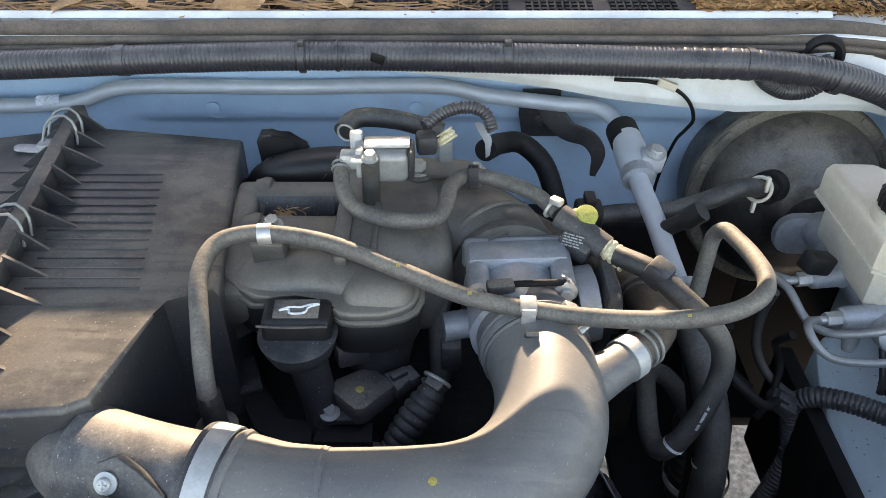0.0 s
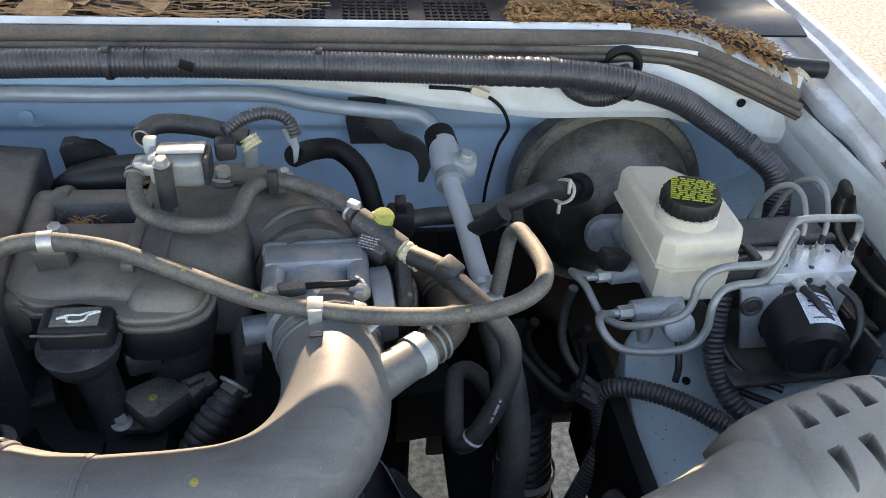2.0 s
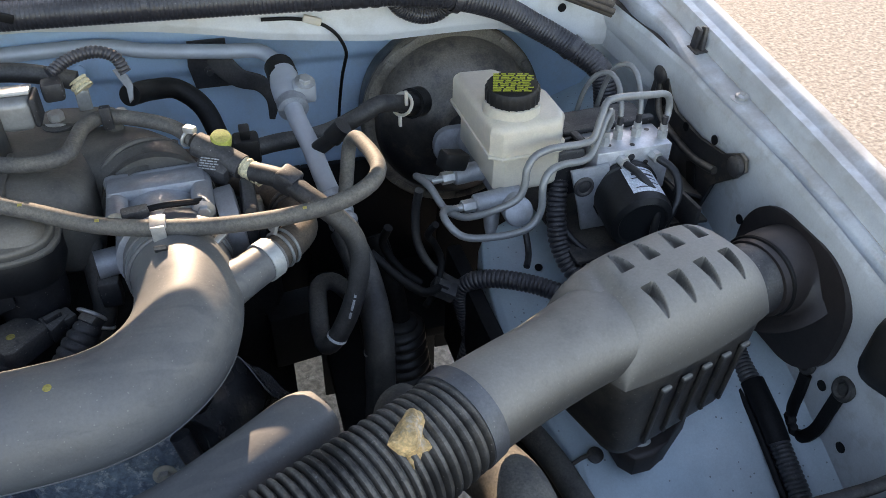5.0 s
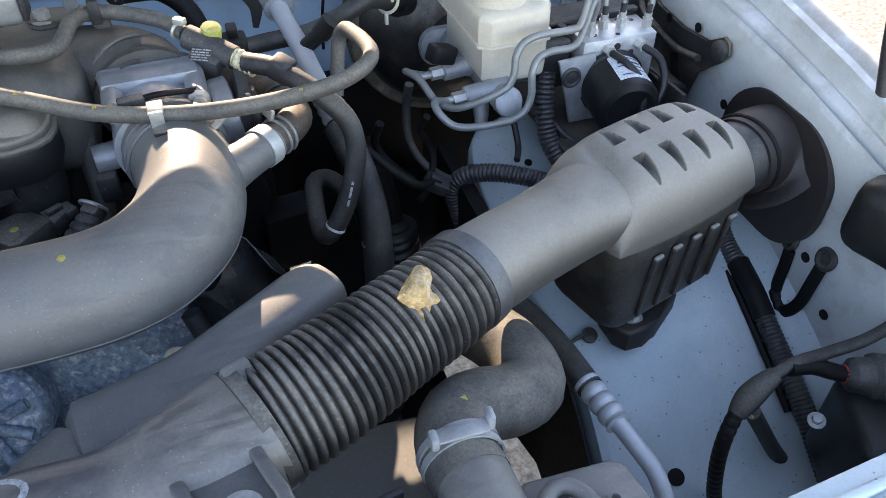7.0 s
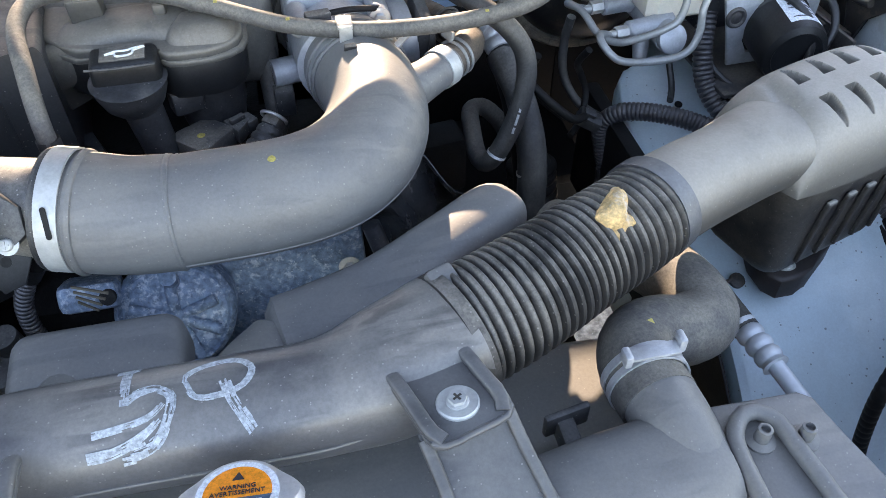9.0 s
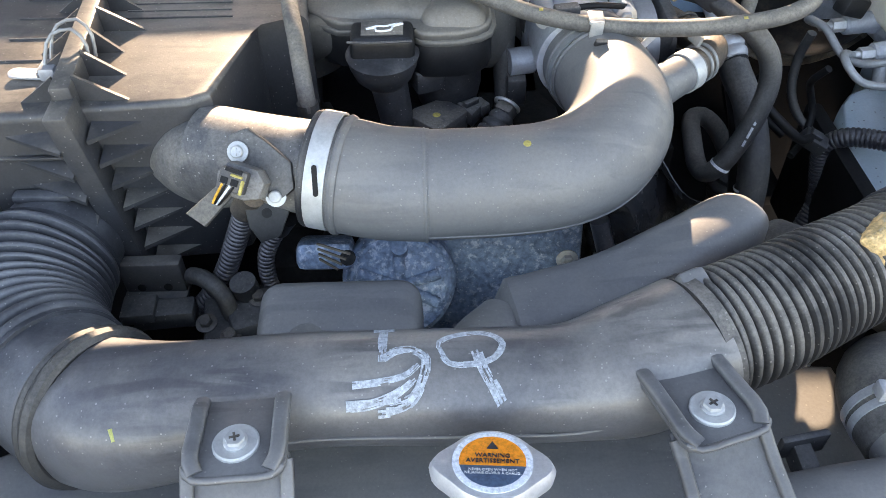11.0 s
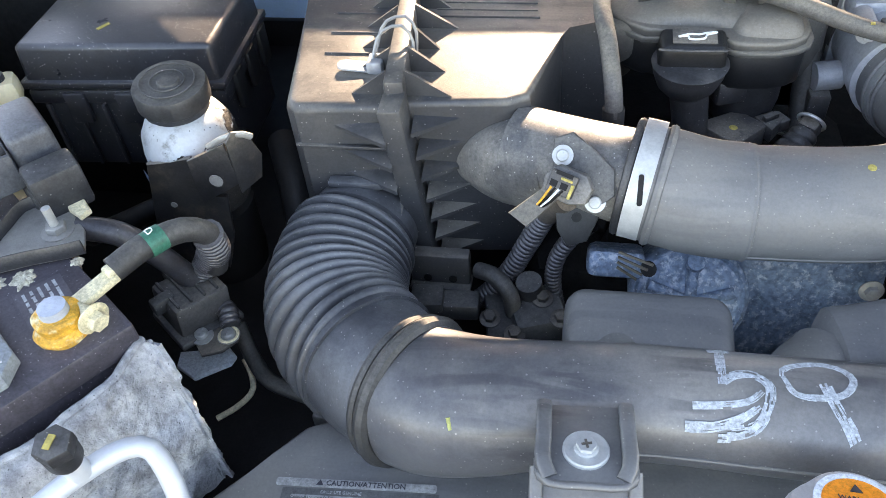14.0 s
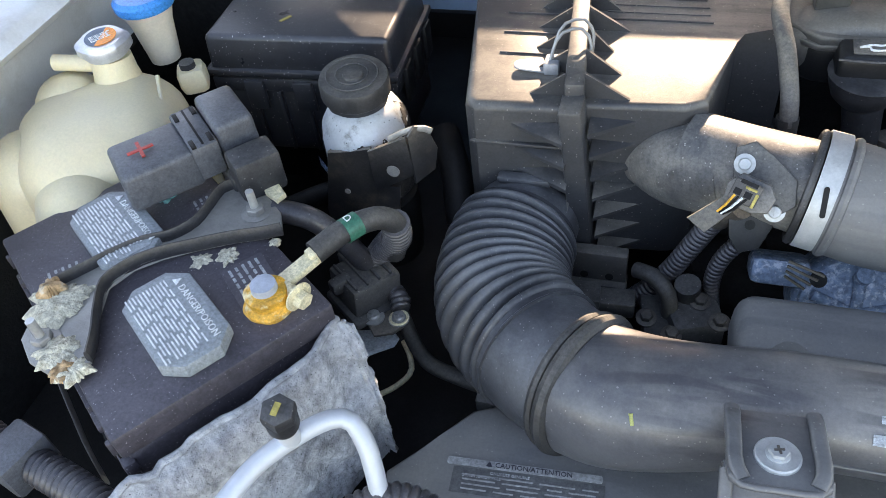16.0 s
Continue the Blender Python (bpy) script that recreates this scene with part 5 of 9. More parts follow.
# small dusty hose from the solenoid to the check valve
purge = hose("purge_hose", [(-0.096, 0.635, 1.103), (-0.094, 0.615, 1.094), (-0.082, 0.590, 1.088), (-0.058, 0.576, 1.086), (-0.025, 0.570, 1.086), (-0.004, 0.575, 1.088), (0.004, 0.598, 1.09), (0.008, 0.625, 1.088), (0.024, 0.648, 1.085), (0.058, 0.644, 1.080), (0.09, 0.628, 1.075), (0.108, 0.607, 1.069)],
             0.0075, rubber_dusty, "dusty grey rubber purge hose bent across the manifold")
part("hose_clip", ring((0.028, 0.648, 1.085), (1, 0.1, 0), 0.0083, 0.002, 20) + box(0.010, 0.008, 0.024, 0.001).move(0.029, 0.640, 1.088), plastic, purge)
part("clamp", ring((0.103, 0.612, 1.0705), (0.6, -0.7, -0.2), 0.0085, 0.0018, 20) + box(0.012, 0.008, 0.006, 0.001).at(pose(0.106, 0.606, 1.083, 0, 0, -40)), zinc, purge, "silver hose clamp")

check = thing("pressure_sensor_valve", (0.13, 0.6, 1.03), "grey plastic hose valve with yellow service cap", "valve")
part("body", sweep([(0.110, 0.606, 1.066), (0.128, 0.592, 1.060), (0.150, 0.574, 1.052)], 0.0125, 16) + box(0.032, 0.026, 0.022, 0.004).at(pose(0.126, 0.585, 1.050, 15, 15, -35)), plastic_dusty, check)
part("cap_rim", lathe([(0.0125, 0), (0.0125, 0.005), (0.010, 0.006)], 28).at(along((0.130, 0.603, 1.062), (0.15, -0.25, 1))), cap_yellow, check)
part("cap", lathe([(0.0102, 0), (0.0105, 0.009), (0.0092, 0.0115), (0.002, 0.012)], 48, lambda a, k: 1 + (0.04 * math.sin(a * 24) if k < 2 else 0)).at(along((0.133, 0.600, 1.066), (0.15, -0.3, 1))), cap_yellow, check, "yellow knurled cap")
part("print_label", bars(5, 0.020, 0.013, along((0.1195, 0.5745, 1.0605), (-0.3, -0.6, 0.75)) , 0.45, 8), ink_grey, check)
part("stub", sweep([(0.150, 0.576, 1.053), (0.168, 0.560, 1.046)], 0.0105, 14, rib=(0.006, 0.0014)), terminal_strap, check, "worn clamp and stub")
supply = hose("vacuum_supply_hose", [(0.160, 0.566, 1.050), (0.186, 0.540, 1.053), (0.206, 0.514, 1.047), (0.226, 0.495, 1.035), (0.241, 0.487, 1.015), (0.246, 0.482, 0.99), (0.241, 0.476, 0.96), (0.230, 0.472, 0.928), (0.216, 0.468, 0.903), (0.206, 0.472, 0.889), (0.202, 0.488, 0.884), (0.205, 0.53, 0.89), (0.212, 0.562, 0.894), (0.226, 0.568, 0.892), (0.242, 0.56, 0.88), (0.26, 0.545, 0.85)],
              0.0102, rubber, "grey rubber vacuum hose looping down beside the throttle")
part("size_print", bars(1, 0.05, 0.004, along((0.2365, 0.4655, 0.955), (-0.1, -1, 0.25), (0.3, 0, 1)) @ Matrix.Rotation(radians(90), 4, "Z"), 0.6, 21), ink_grey, supply, "small pale print")
part("paint_mark", band((0.2155, 0.468, 0.902), (0.5, 0.1, 1), 0.0103, 0.003, 0.0004), ink_white, supply)
part("sleeve_clip", box(0.022, 0.022, 0.022, 0.004).at(pose(0.190, 0.535, 1.055, 0, 20, -40)), plastic, supply, "black hose joint clip")
lower_hose = hose("lower_hose", [(0.246, 0.575, 0.955), (0.258, 0.53, 0.925), (0.262, 0.49, 0.885), (0.258, 0.465, 0.83), (0.252, 0.455, 0.74), (0.25, 0.45, 0.6)], 0.0165, rubber, "black rubber hose dropping beside the steering shaft")
part("paint_mark", band((0.2605, 0.478, 0.86), (0, 0.35, 1), 0.0166, 0.003, 0.0004), ink_grey, lower_hose)
spring = thing("steering_boot", (0.32, 0.61, 0.55), "black ribbed rubber boot with a pale band deep beside the wheelhouse", "boot")
part("boot", sweep([(0.314, 0.625, 0.760, 0.020), (0.314, 0.624, 0.752, 0.032), (0.317, 0.620, 0.72, 0.034), (0.325, 0.610, 0.62, 0.037), (0.330, 0.605, 0.52, 0.038)], sides=28, rib=(0.015, 0.005)), rubber_sheen, spring)
part("clamp_band", band((0.322, 0.614, 0.655), (0.08, -0.10, -1), 0.0400, 0.012, 0.0012), ink_grey, spring, "pale clamp band")
part("shaft", sweep([(0.318, 0.625, 0.75), (0.312, 0.64, 0.80), (0.30, 0.68, 0.86)], 0.014, 14), casting_and_shade, spring)
for pts, r in (([(0.27, 0.56, 0.93), (0.30, 0.535, 0.905), (0.325, 0.53, 0.885), (0.345, 0.545, 0.875)], 0.007), ([(0.345, 0.56, 0.955), (0.34, 0.575, 0.93), (0.352, 0.59, 0.905), (0.36, 0.585, 0.88), (0.345, 0.56, 0.855), (0.33, 0.545, 0.85)], 0.0055), ([(0.30, 0.60, 0.93), (0.295, 0.61, 0.90), (0.31, 0.60, 0.87), (0.335, 0.585, 0.85)], 0.007)):
    hose("small_hose", pts, r * 0.75, rubber_and_shade, "thin black hose deep beside the wheelhouse")
plug3 = thing("connector", (0.345, 0.55, 0.86), "black wiring plug hanging deep beside the wheelhouse", "connector")
part("shell", box(0.030, 0.020, 0.016, 0.003).at(pose(0.352, 0.548, 0.868, 10, 25, -20)), plastic, plug3)
part("latch", box(0.014, 0.010, 0.006, 0.001).at(pose(0.352, 0.546, 0.878, 10, 25, -20)), plastic, plug3)

# thick brown hoses of the crankcase and coolant side
big = hose("breather_hose", [(0.160, 0.475, 1.012), (0.178, 0.49, 1.012), (0.194, 0.515, 1.008), (0.197, 0.545, 1.0), (0.190, 0.578, 0.992)], 0.0165, rubber_brown, "dusty brown rubber breather hose clamped to the intake tube", sides=20)
part("clamp", ring((0.172, 0.485, 1.012), (0.75, 0.6, 0), 0.0175, 0.0016, 30) + ring((0.178, 0.490, 1.012), (0.75, 0.6, 0), 0.0175, 0.0016, 30) + box(0.004, 0.016, 0.010, 0.001).at(pose(0.168, 0.492, 1.035, 0, 20, 20)), steel_line, big, "pinkish spring clamp")
part("joint_clamp", ring((0.190, 0.575, 0.993), (0.2, -1, 0), 0.0175, 0.0018, 30) + ring((0.187, 0.584, 0.993), (0.4, -1, 0), 0.0175, 0.0018, 30), steel_dark, big)
hose("coolant_hose", [(0.190, 0.580, 0.992), (0.175, 0.612, 0.99), (0.145, 0.640, 0.992), (0.115, 0.665, 0.995), (0.09, 0.70, 0.99), (0.07, 0.74, 0.97)], 0.0150, rubber_brown, "dusty brown rubber hose running below the manifold neck", sides=18)
hose("heater_hose", [(0.045, 0.72, 1.07), (0.065, 0.765, 1.052), (0.09, 0.785, 1.04), (0.115, 0.775, 1.02), (0.13, 0.75, 0.985), (0.14, 0.73, 0.95)], 0.012, rubber_and_shade, "black heater hose curving behind the manifold", sides=18)
coil_hose = hose("coolant_pipe", [(-0.008, 0.575, 1.03), (-0.004, 0.560, 1.0), (-0.003, 0.545, 0.965), (-0.003, 0.53, 0.935), (-0.014, 0.515, 0.915)], 0.0112, rubber, "dusty black hose down the manifold's side")
part("clamp", ring((-0.006, 0.566, 1.012), (0.1, 0.3, 1), 0.0122, 0.0014, 24) , zinc, coil_hose, "spring clamp")
part("clamp", ring((-0.009, 0.522, 0.925), (0.5, 0.6, 1), 0.0122, 0.0018, 24), zinc, coil_hose, "spring clamp")

# the long vapour hose across the front of the manifold
vapour = hose("vapour_hose", [(-0.187, 0.424, 0.995), (-0.189, 0.428, 1.03), (-0.196, 0.462, 1.06), (-0.204, 0.510, 1.078), (-0.195, 0.542, 1.084), (-0.17, 0.552, 1.086), (-0.145, 0.551, 1.086), (-0.10, 0.542, 1.083), (-0.038, 0.518, 1.073), (0.02, 0.498, 1.060), (0.071, 0.490, 1.053), (0.13, 0.477, 1.055), (0.197, 0.466, 1.064), (0.238, 0.470, 1.070), (0.262, 0.485, 1.073), (0.273, 0.508, 1.071), (0.275, 0.54, 1.066), (0.272, 0.58, 1.058), (0.268, 0.603, 1.052), (0.263, 0.610, 1.040), (0.257, 0.60, 1.015), (0.25, 0.585, 0.985)],
              0.0078, rubber_dusty, "long dusty grey vapour hose crossing the engine")
part("lower_end", sweep([(-0.187, 0.424, 0.985), (-0.1885, 0.427, 1.02)], 0.0098, 16), rubber, vapour)
part("metal_clip", band((-0.156, 0.5515, 1.086), (1, 0.1, 0), 0.0079, 0.012, 0.0014) , zinc, vapour, "zinc clip")
part("clip_stand", box(0.03, 0.022, 0.03, 0.003).at(pose(-0.155, 0.558, 1.065, 10, 0, 0)), manifold_plastic, vapour)
bolt(vapour, (-0.152, 0.567, 1.083), (0, -0.2, 1), 0.006, zinc, h=0.009)
part("tube_clip", box(0.014, 0.016, 0.003, 0.001).at(pose(0.071, 0.487, 1.0615, 12, 0, 0)) + box(0.012, 0.003, 0.026, 0.001).at(pose(0.071, 0.4795, 1.050, 8, 0, 0)), zinc, vapour, "flat steel clip with white paint dot")
part("clip_strap", box(0.011, 0.004, 0.03, 0.001).at(pose(0.072, 0.466, 1.045, 40, 0, 0)), steel_dark, vapour)
for x, y, z, d in ((-0.038, 0.518, 1.073, (1, -0.35, -0.15)), (0.022, 0.4975, 1.060, (1, -0.3, -0.2)), (0.197, 0.466, 1.064, (1, 0, 0.1))):
    part("paint_mark", box(0.0035, 0.0025, 0.0008, 0).at(pose(x, y - 0.003, z + 0.0071, 25, 0, 0)), paint_mark, vapour)
stem = thing("vapour_valve", (-0.183, 0.412, 0.96), "round plastic valve below the vapour hose", "valve")
part("body", lathe([(0.012, 0), (0.018, 0.004), (0.018, 0.02), (0.012, 0.026), (0.009, 0.036), (0.009, 0.045)], 28).at(pose(-0.190, 0.430, 0.955)), plastic_dusty, stem)
part("paint_mark", box(0.010, 0.005, 0.002, 0).at(pose(-0.183, 0.418, 0.977, 30, 0, 0)), paint_mark, stem)

# throttle body and the intake tube
throttle = thing("throttle_body", (0.075, 0.55, 0.95), "cast aluminium throttle body with cover plate and bolts", "throttle body")
part("bore", lathe([(0.046, 0), (0.046, 0.085), (0.043, 0.086)], 40).at(along((0.066, 0.596, 1.004), (0.05, -1, 0))), aluminium, throttle)
part("rear_plate", box(0.098, 0.014, 0.098, 0.008).at(pose(0.067, 0.589, 1.004, 0, 0, 3)), aluminium, throttle)
part("top_ridge", box(0.092, 0.03, 0.016, 0.005).at(pose(0.068, 0.572, 1.046, 0, 0, 3)), aluminium, throttle)
for x in (0.031, 0.108):
    part("bolt_pillar", sweep([(x, 0.578, 1.042), (x + 0.001, 0.528, 1.040)], 0.0105, 16), aluminium, throttle)
    bolt(throttle, (x + 0.001, 0.527, 1.040), (0, -1, 0.1), 0.0065, zinc)
part("gear_cover", lathe([(0.034, 0), (0.036, 0.004), (0.036, 0.018), (0.03, 0.02)], 36).at(along((0.122, 0.545, 1.008), (1, 0.1, 0.1))), aluminium, throttle)
part("motor_cover", box(0.014, 0.06, 0.078, 0.005).at(pose(0.148, 0.545, 1.004, 0, 6, 0)), plastic, throttle, "dark grey throttle motor cover")
part("motor_bulge", lathe([(0.026, 0), (0.026, 0.008), (0.02, 0.01)], 28).at(along((0.154, 0.548, 1.004), (1, 0, 0))), plastic, throttle)
part("side_boss", sweep([(0.025, 0.545, 0.985), (0.0, 0.54, 0.985)], 0.014, 18), aluminium, throttle)
part("side_plug", box(0.02, 0.018, 0.03, 0.003).move(0.008, 0.53, 0.96), plastic, throttle)
part("sensor_wire", sweep([(0.055, 0.523, 1.052), (0.075, 0.520, 1.056), (0.095, 0.524, 1.053), (0.115, 0.535, 1.045)], 0.003, 8), rubber_and_shade, throttle)
part("sensor", box(0.024, 0.012, 0.010, 0.002).at(pose(0.05, 0.520, 1.052, 0, 0, 8)), plastic_dusty, throttle)

tube = thing("intake_tube", (0.0, 0.35, 0.96), "large grey plastic air intake tube bending to the throttle", "intake tube")
part("collar", sweep([(0.076, 0.522, 1.002, 0.0475), (0.080, 0.498, 1.003, 0.0485)], sides=44, step=0.006), duct_dark, tube)
part("collar_lip", ring((0.0800, 0.4985, 1.003), (0.14, -1, 0.04), 0.0478, 0.0022, 44) + ring((0.0822, 0.4835, 1.004), (0.14, -1, 0.06), 0.0465, 0.0018, 44), duct_grey, tube)
TUBE = [(0.0795, 0.500, 1.003, 0.0455, 0.0455), (0.0835, 0.475, 1.005, 0.0455, 0.0455), (0.087, 0.447, 1.008, 0.0455, 0.0455), (0.0865, 0.418, 1.009, 0.0455, 0.0455), (0.080, 0.390, 1.009, 0.0455, 0.0455), (0.066, 0.366, 1.008, 0.045, 0.045), (0.043, 0.346, 1.006, 0.0448, 0.0448), (0.015, 0.335, 1.005, 0.0446, 0.0446), (-0.02, 0.331, 1.004, 0.0446, 0.0446), (-0.087, 0.329, 1.004, 0.0446, 0.0446)]
part("tube", sweep(TUBE, sides=48, step=0.006), duct_grey, tube)
part("joint_rib", ring((-0.0862, 0.329, 1.004), (1, 0, 0), 0.0443, 0.0022, 48), duct_grey, tube)
seam_path, _ = spline(TUBE[1:], 0.006)
seam_pts = []
for q, way in zip(seam_path, np.gradient(seam_path[:, :3], axis=0)):
    out = -np.cross(way / np.linalg.norm(way), (0, 0, 1))
    seam_pts.append(tuple(q[:3] + (out * 0.88 + np.array((0, 0, -0.475))) * q[3]))
part("mould_seam", sweep(seam_pts, 0.0009, 6, 0.006), duct_grey, tube, "thin pale moulding seam")
part("outer_sleeve", sweep([(-0.085, 0.329, 1.004, 0.0457), (-0.12, 0.331, 1.006, 0.0462), (-0.148, 0.336, 1.010, 0.0467), (-0.162, 0.339, 1.012, 0.0457)], sides=48), duct_grey, tube)
part("end_lip", ring((-0.151, 0.3365, 1.0105), (1, -0.2, -0.1), 0.0453, 0.004, 44), duct_grey, tube)
part("nozzle", sweep([(0.092, 0.425, 1.010, 0.027), (0.118, 0.442, 1.012, 0.0215), (0.140, 0.458, 1.012, 0.0185), (0.166, 0.479, 1.012, 0.0178)], sides=26), duct_grey, tube)
part("nozzle_clamp", band((0.158, 0.473, 1.012), (0.78, 0.62, 0), 0.0183, 0.013, 0.0014), washer_zinc, tube, "perforated silver clamp")
part("throttle_clamp", band((0.0811, 0.4910, 1.0035), (0.14, -1, 0.05), 0.0468, 0.008, 0.0018) , steel_line, tube, "dark worm clamp")
part("clamp_screw", box(0.014, 0.012, 0.010, 0.002).at(pose(0.108, 0.497, 1.046, 0, 30, 10)) + box(0.006, 0.03, 0.006, 0.001).at(pose(0.122, 0.488, 1.036, 20, 30, -40)), zinc, tube)
part("maf_clamp", band((-0.164, 0.340, 1.013), (1, -0.2, -0.1), 0.0465, 0.016, 0.0018), washer_zinc, tube, "wide silver hose clamp with slot")
part("clamp_slot", extrude(rounded(0.004, 0.024, 0.0019), 0.0006).at(along((-0.1685, 0.2985, 1.0372), (-0.1, -0.87, 0.5), (0, 0.5, 0.87))), rubber_and_shade, tube)
part("paint_dot", lathe([(0.0034, 0), (0.003, 0.0008), (0.001, 0.001)], 16).at(along((-0.007, 0.3235, 1.0475), (0, -0.16, 1))), paint_mark, tube, "yellow paint dot")

# oil filler, coil, connectors in the dark well before the manifold
filler = thing("oil_filler", (-0.12, 0.49, 0.9), "black oil filler cap with pale oil can symbol", "oil cap")
part("neck", sweep([(-0.108, 0.472, 0.90, 0.0155), (-0.112, 0.480, 0.95, 0.016), (-0.120, 0.485, 1.006, 0.018)], sides=24), plastic, filler)
part("skirt", lathe([(0.020, 0), (0.027, 0.008), (0.0315, 0.020), (0.0325, 0.026), (0.034, 0.03), (0.03, 0.032)], 48).at(pose(-0.123, 0.484, 1.004, 4, 0, 0)), plastic, filler)
grip = part("grip", box(0.060, 0.036, 0.026, 0.006, 4, (0.94, 0.84)).at(pose(-0.1225, 0.487, 1.0435, 8, 0, 0)), plastic_clean, filler)
part("grip_edge", sweep([(-0.153, 0.4685, 1.0535), (-0.124, 0.467, 1.0535), (-0.095, 0.4685, 1.0535)], 0.0012, 8), plastic, grip, "worn glossy edge")
part("plate", box(0.038, 0.020, 0.002, 0.0008).at(pose(-0.122, 0.486, 1.0568, 8, 0, 0)), plastic_dusty, grip, "raised plate")
part("can_symbol", sweep([(-0.136, 0.483, 1.0583), (-0.128, 0.484, 1.0584), (-0.127, 0.480, 1.0580), (-0.114, 0.481, 1.0581), (-0.112, 0.486, 1.0586), (-0.103, 0.490, 1.0590), (-0.113, 0.4885, 1.0589), (-0.118, 0.4865, 1.0587), (-0.127, 0.4865, 1.0587), (-0.136, 0.483, 1.0583)], 0.0010, 6, 0.002), ink_white, grip)
coil = thing("ignition_coil", (-0.075, 0.48, 0.90), "dark plastic ignition coil with screw and yellow dot", "ignition coil")
part("body", extrude([(-0.101, 0.486), (-0.097, 0.492), (-0.074, 0.506), (-0.066, 0.507), (-0.046, 0.490), (-0.044, 0.484), (-0.069, 0.457), (-0.077, 0.456), (-0.100, 0.478)], 0.022, 0.002, 2).move(0, 0, 0.944), plastic_dusty, coil)
part("base", extrude([(-0.098, 0.484), (-0.072, 0.503), (-0.048, 0.486), (-0.074, 0.461)], 0.05, 0.003).move(0, 0, 0.898), plastic_clean, coil)
part("ear", extrude([(-0.112, 0.468), (-0.106, 0.458), (-0.096, 0.459), (-0.076, 0.458), (-0.09, 0.474), (-0.098, 0.482)], 0.006, 0.001).move(0, 0, 0.942), plastic, coil)
bolt(coil, (-0.1015, 0.467, 0.948), (0, -0.1, 1), 0.0058, zinc)
part("plug", extrude([(-0.054, 0.498), (-0.036, 0.508), (-0.026, 0.498), (-0.040, 0.476)], 0.016, 0.002).move(0, 0, 0.951), plastic, coil)
part("plug_latch", box(0.016, 0.006, 0.006, 0.001).at(pose(-0.040, 0.494, 0.969, 0, 0, 35)) + box(0.012, 0.018, 0.012, 0.002).at(pose(-0.030, 0.500, 0.960, 0, 0, 35)), plastic, coil)
part("paint_dot", lathe([(0.004, 0), (0.003, 0.0007)], 14).at(pose(-0.0745, 0.479, 0.9662)), paint_mark, coil)
plug2 = thing("connector", (-0.03, 0.46, 0.9), "dusty black wiring connector in the well", "connector")
part("shell", sweep([(-0.048, 0.448, 0.92, 0.011), (-0.034, 0.458, 0.935, 0.015), (-0.018, 0.472, 0.952, 0.0155), (-0.008, 0.482, 0.963, 0.012)], sides=18, rib=(0.009, 0.0016)), plastic, plug2)
part("collar", box(0.018, 0.012, 0.016, 0.002).at(pose(-0.006, 0.484, 0.966, 20, 0, -40)), plastic_dusty, plug2)
part("clamp", ring((-0.005, 0.487, 0.970), (0.5, 0.7, 0.5), 0.0125, 0.0018, 20), zinc, plug2)
rail = thing("wire_channel", (-0.12, 0.46, 0.88), "black plastic wiring channel before the valve cover", "wire channel")
part("trough", extrude([(-0.207, 0.553), (-0.189, 0.557), (-0.165, 0.506), (-0.147, 0.475), (-0.119, 0.473), (-0.118, 0.449), (-0.15, 0.449), (-0.172, 0.465), (-0.186, 0.49)], 0.03, 0.002).move(0, 0, 0.900), plastic_clean, rail)
part("trough", extrude([(-0.1155, 0.474), (-0.064, 0.474), (-0.063, 0.447), (-0.1155, 0.447)], 0.034, 0.002).move(0, 0, 0.899), plastic_clean, rail)
part("trough_cover", box(0.022, 0.045, 0.008, 0.002).at(pose(-0.189, 0.525, 0.934, 0, 0, 22)), plastic, rail)
part("cable", sweep([(-0.064, 0.455, 0.917), (-0.045, 0.452, 0.915), (-0.02, 0.448, 0.91), (0.01, 0.444, 0.90)], 0.004, 8), rubber_dusty, rail)
bit = thing("wiring_plug", (-0.09, 0.55, 0.96), "blue-grey wiring plug behind the oil cap", "connector")
part("shell", box(0.03, 0.02, 0.024, 0.004).at(pose(-0.082, 0.50, 0.995, 0, 0, 20)) + sweep([(-0.075, 0.52, 0.97), (-0.055, 0.54, 0.955), (-0.045, 0.53, 0.93)], 0.007, 12), plastic, bit)
film_sheet = thing("plastic_film", (0.12, 0.34, 0.85), "crumpled glossy black plastic film below the intake tube", "film")
part("film", grid(lambda u, v: (0.06 + 0.12 * u + 0.012 * math.sin(9 * v + 3 * u), 0.36 + 0.03 * math.sin(7 * u + 4 * v) + 0.05 * (1 - v), 0.78 + 0.19 * v + 0.012 * math.sin(14 * u)), 24, 24, 0.001), film_black, film_sheet, sharp=25)


# ---- airbox and the fresh air ducts at the front ----
airbox = thing("air_cleaner_box", (-0.35, 0.55, 0.85), "dusty black plastic air cleaner box with ribbed lid", "air cleaner")
right = [(-0.366, 0.367), (-0.275, 0.374), (-0.257, 0.384), (-0.238, 0.477), (-0.237, 0.498), (-0.19, 0.502), (-0.222, 0.762), (-0.405, 0.792)]
part("right_shell", extrude([(x, y) for x, y in right], 0.185, 0.006, 3).move(0, 0, 0.875).bend(lambda p: Vector((p.x, p.y + (1.06 - p.z) * (0.06 if p.y < 0.45 else 0.0), p.z))), airbox_plastic, airbox)
left = [(-0.372, 0.362), (-0.452, 0.357), (-0.462, 0.366), (-0.505, 0.60), (-0.52, 0.74), (-0.505, 0.765), (-0.412, 0.79)]
part("left_shell", extrude(left, 0.175, 0.008, 3).move(0, 0, 0.885), airbox_plastic, airbox)
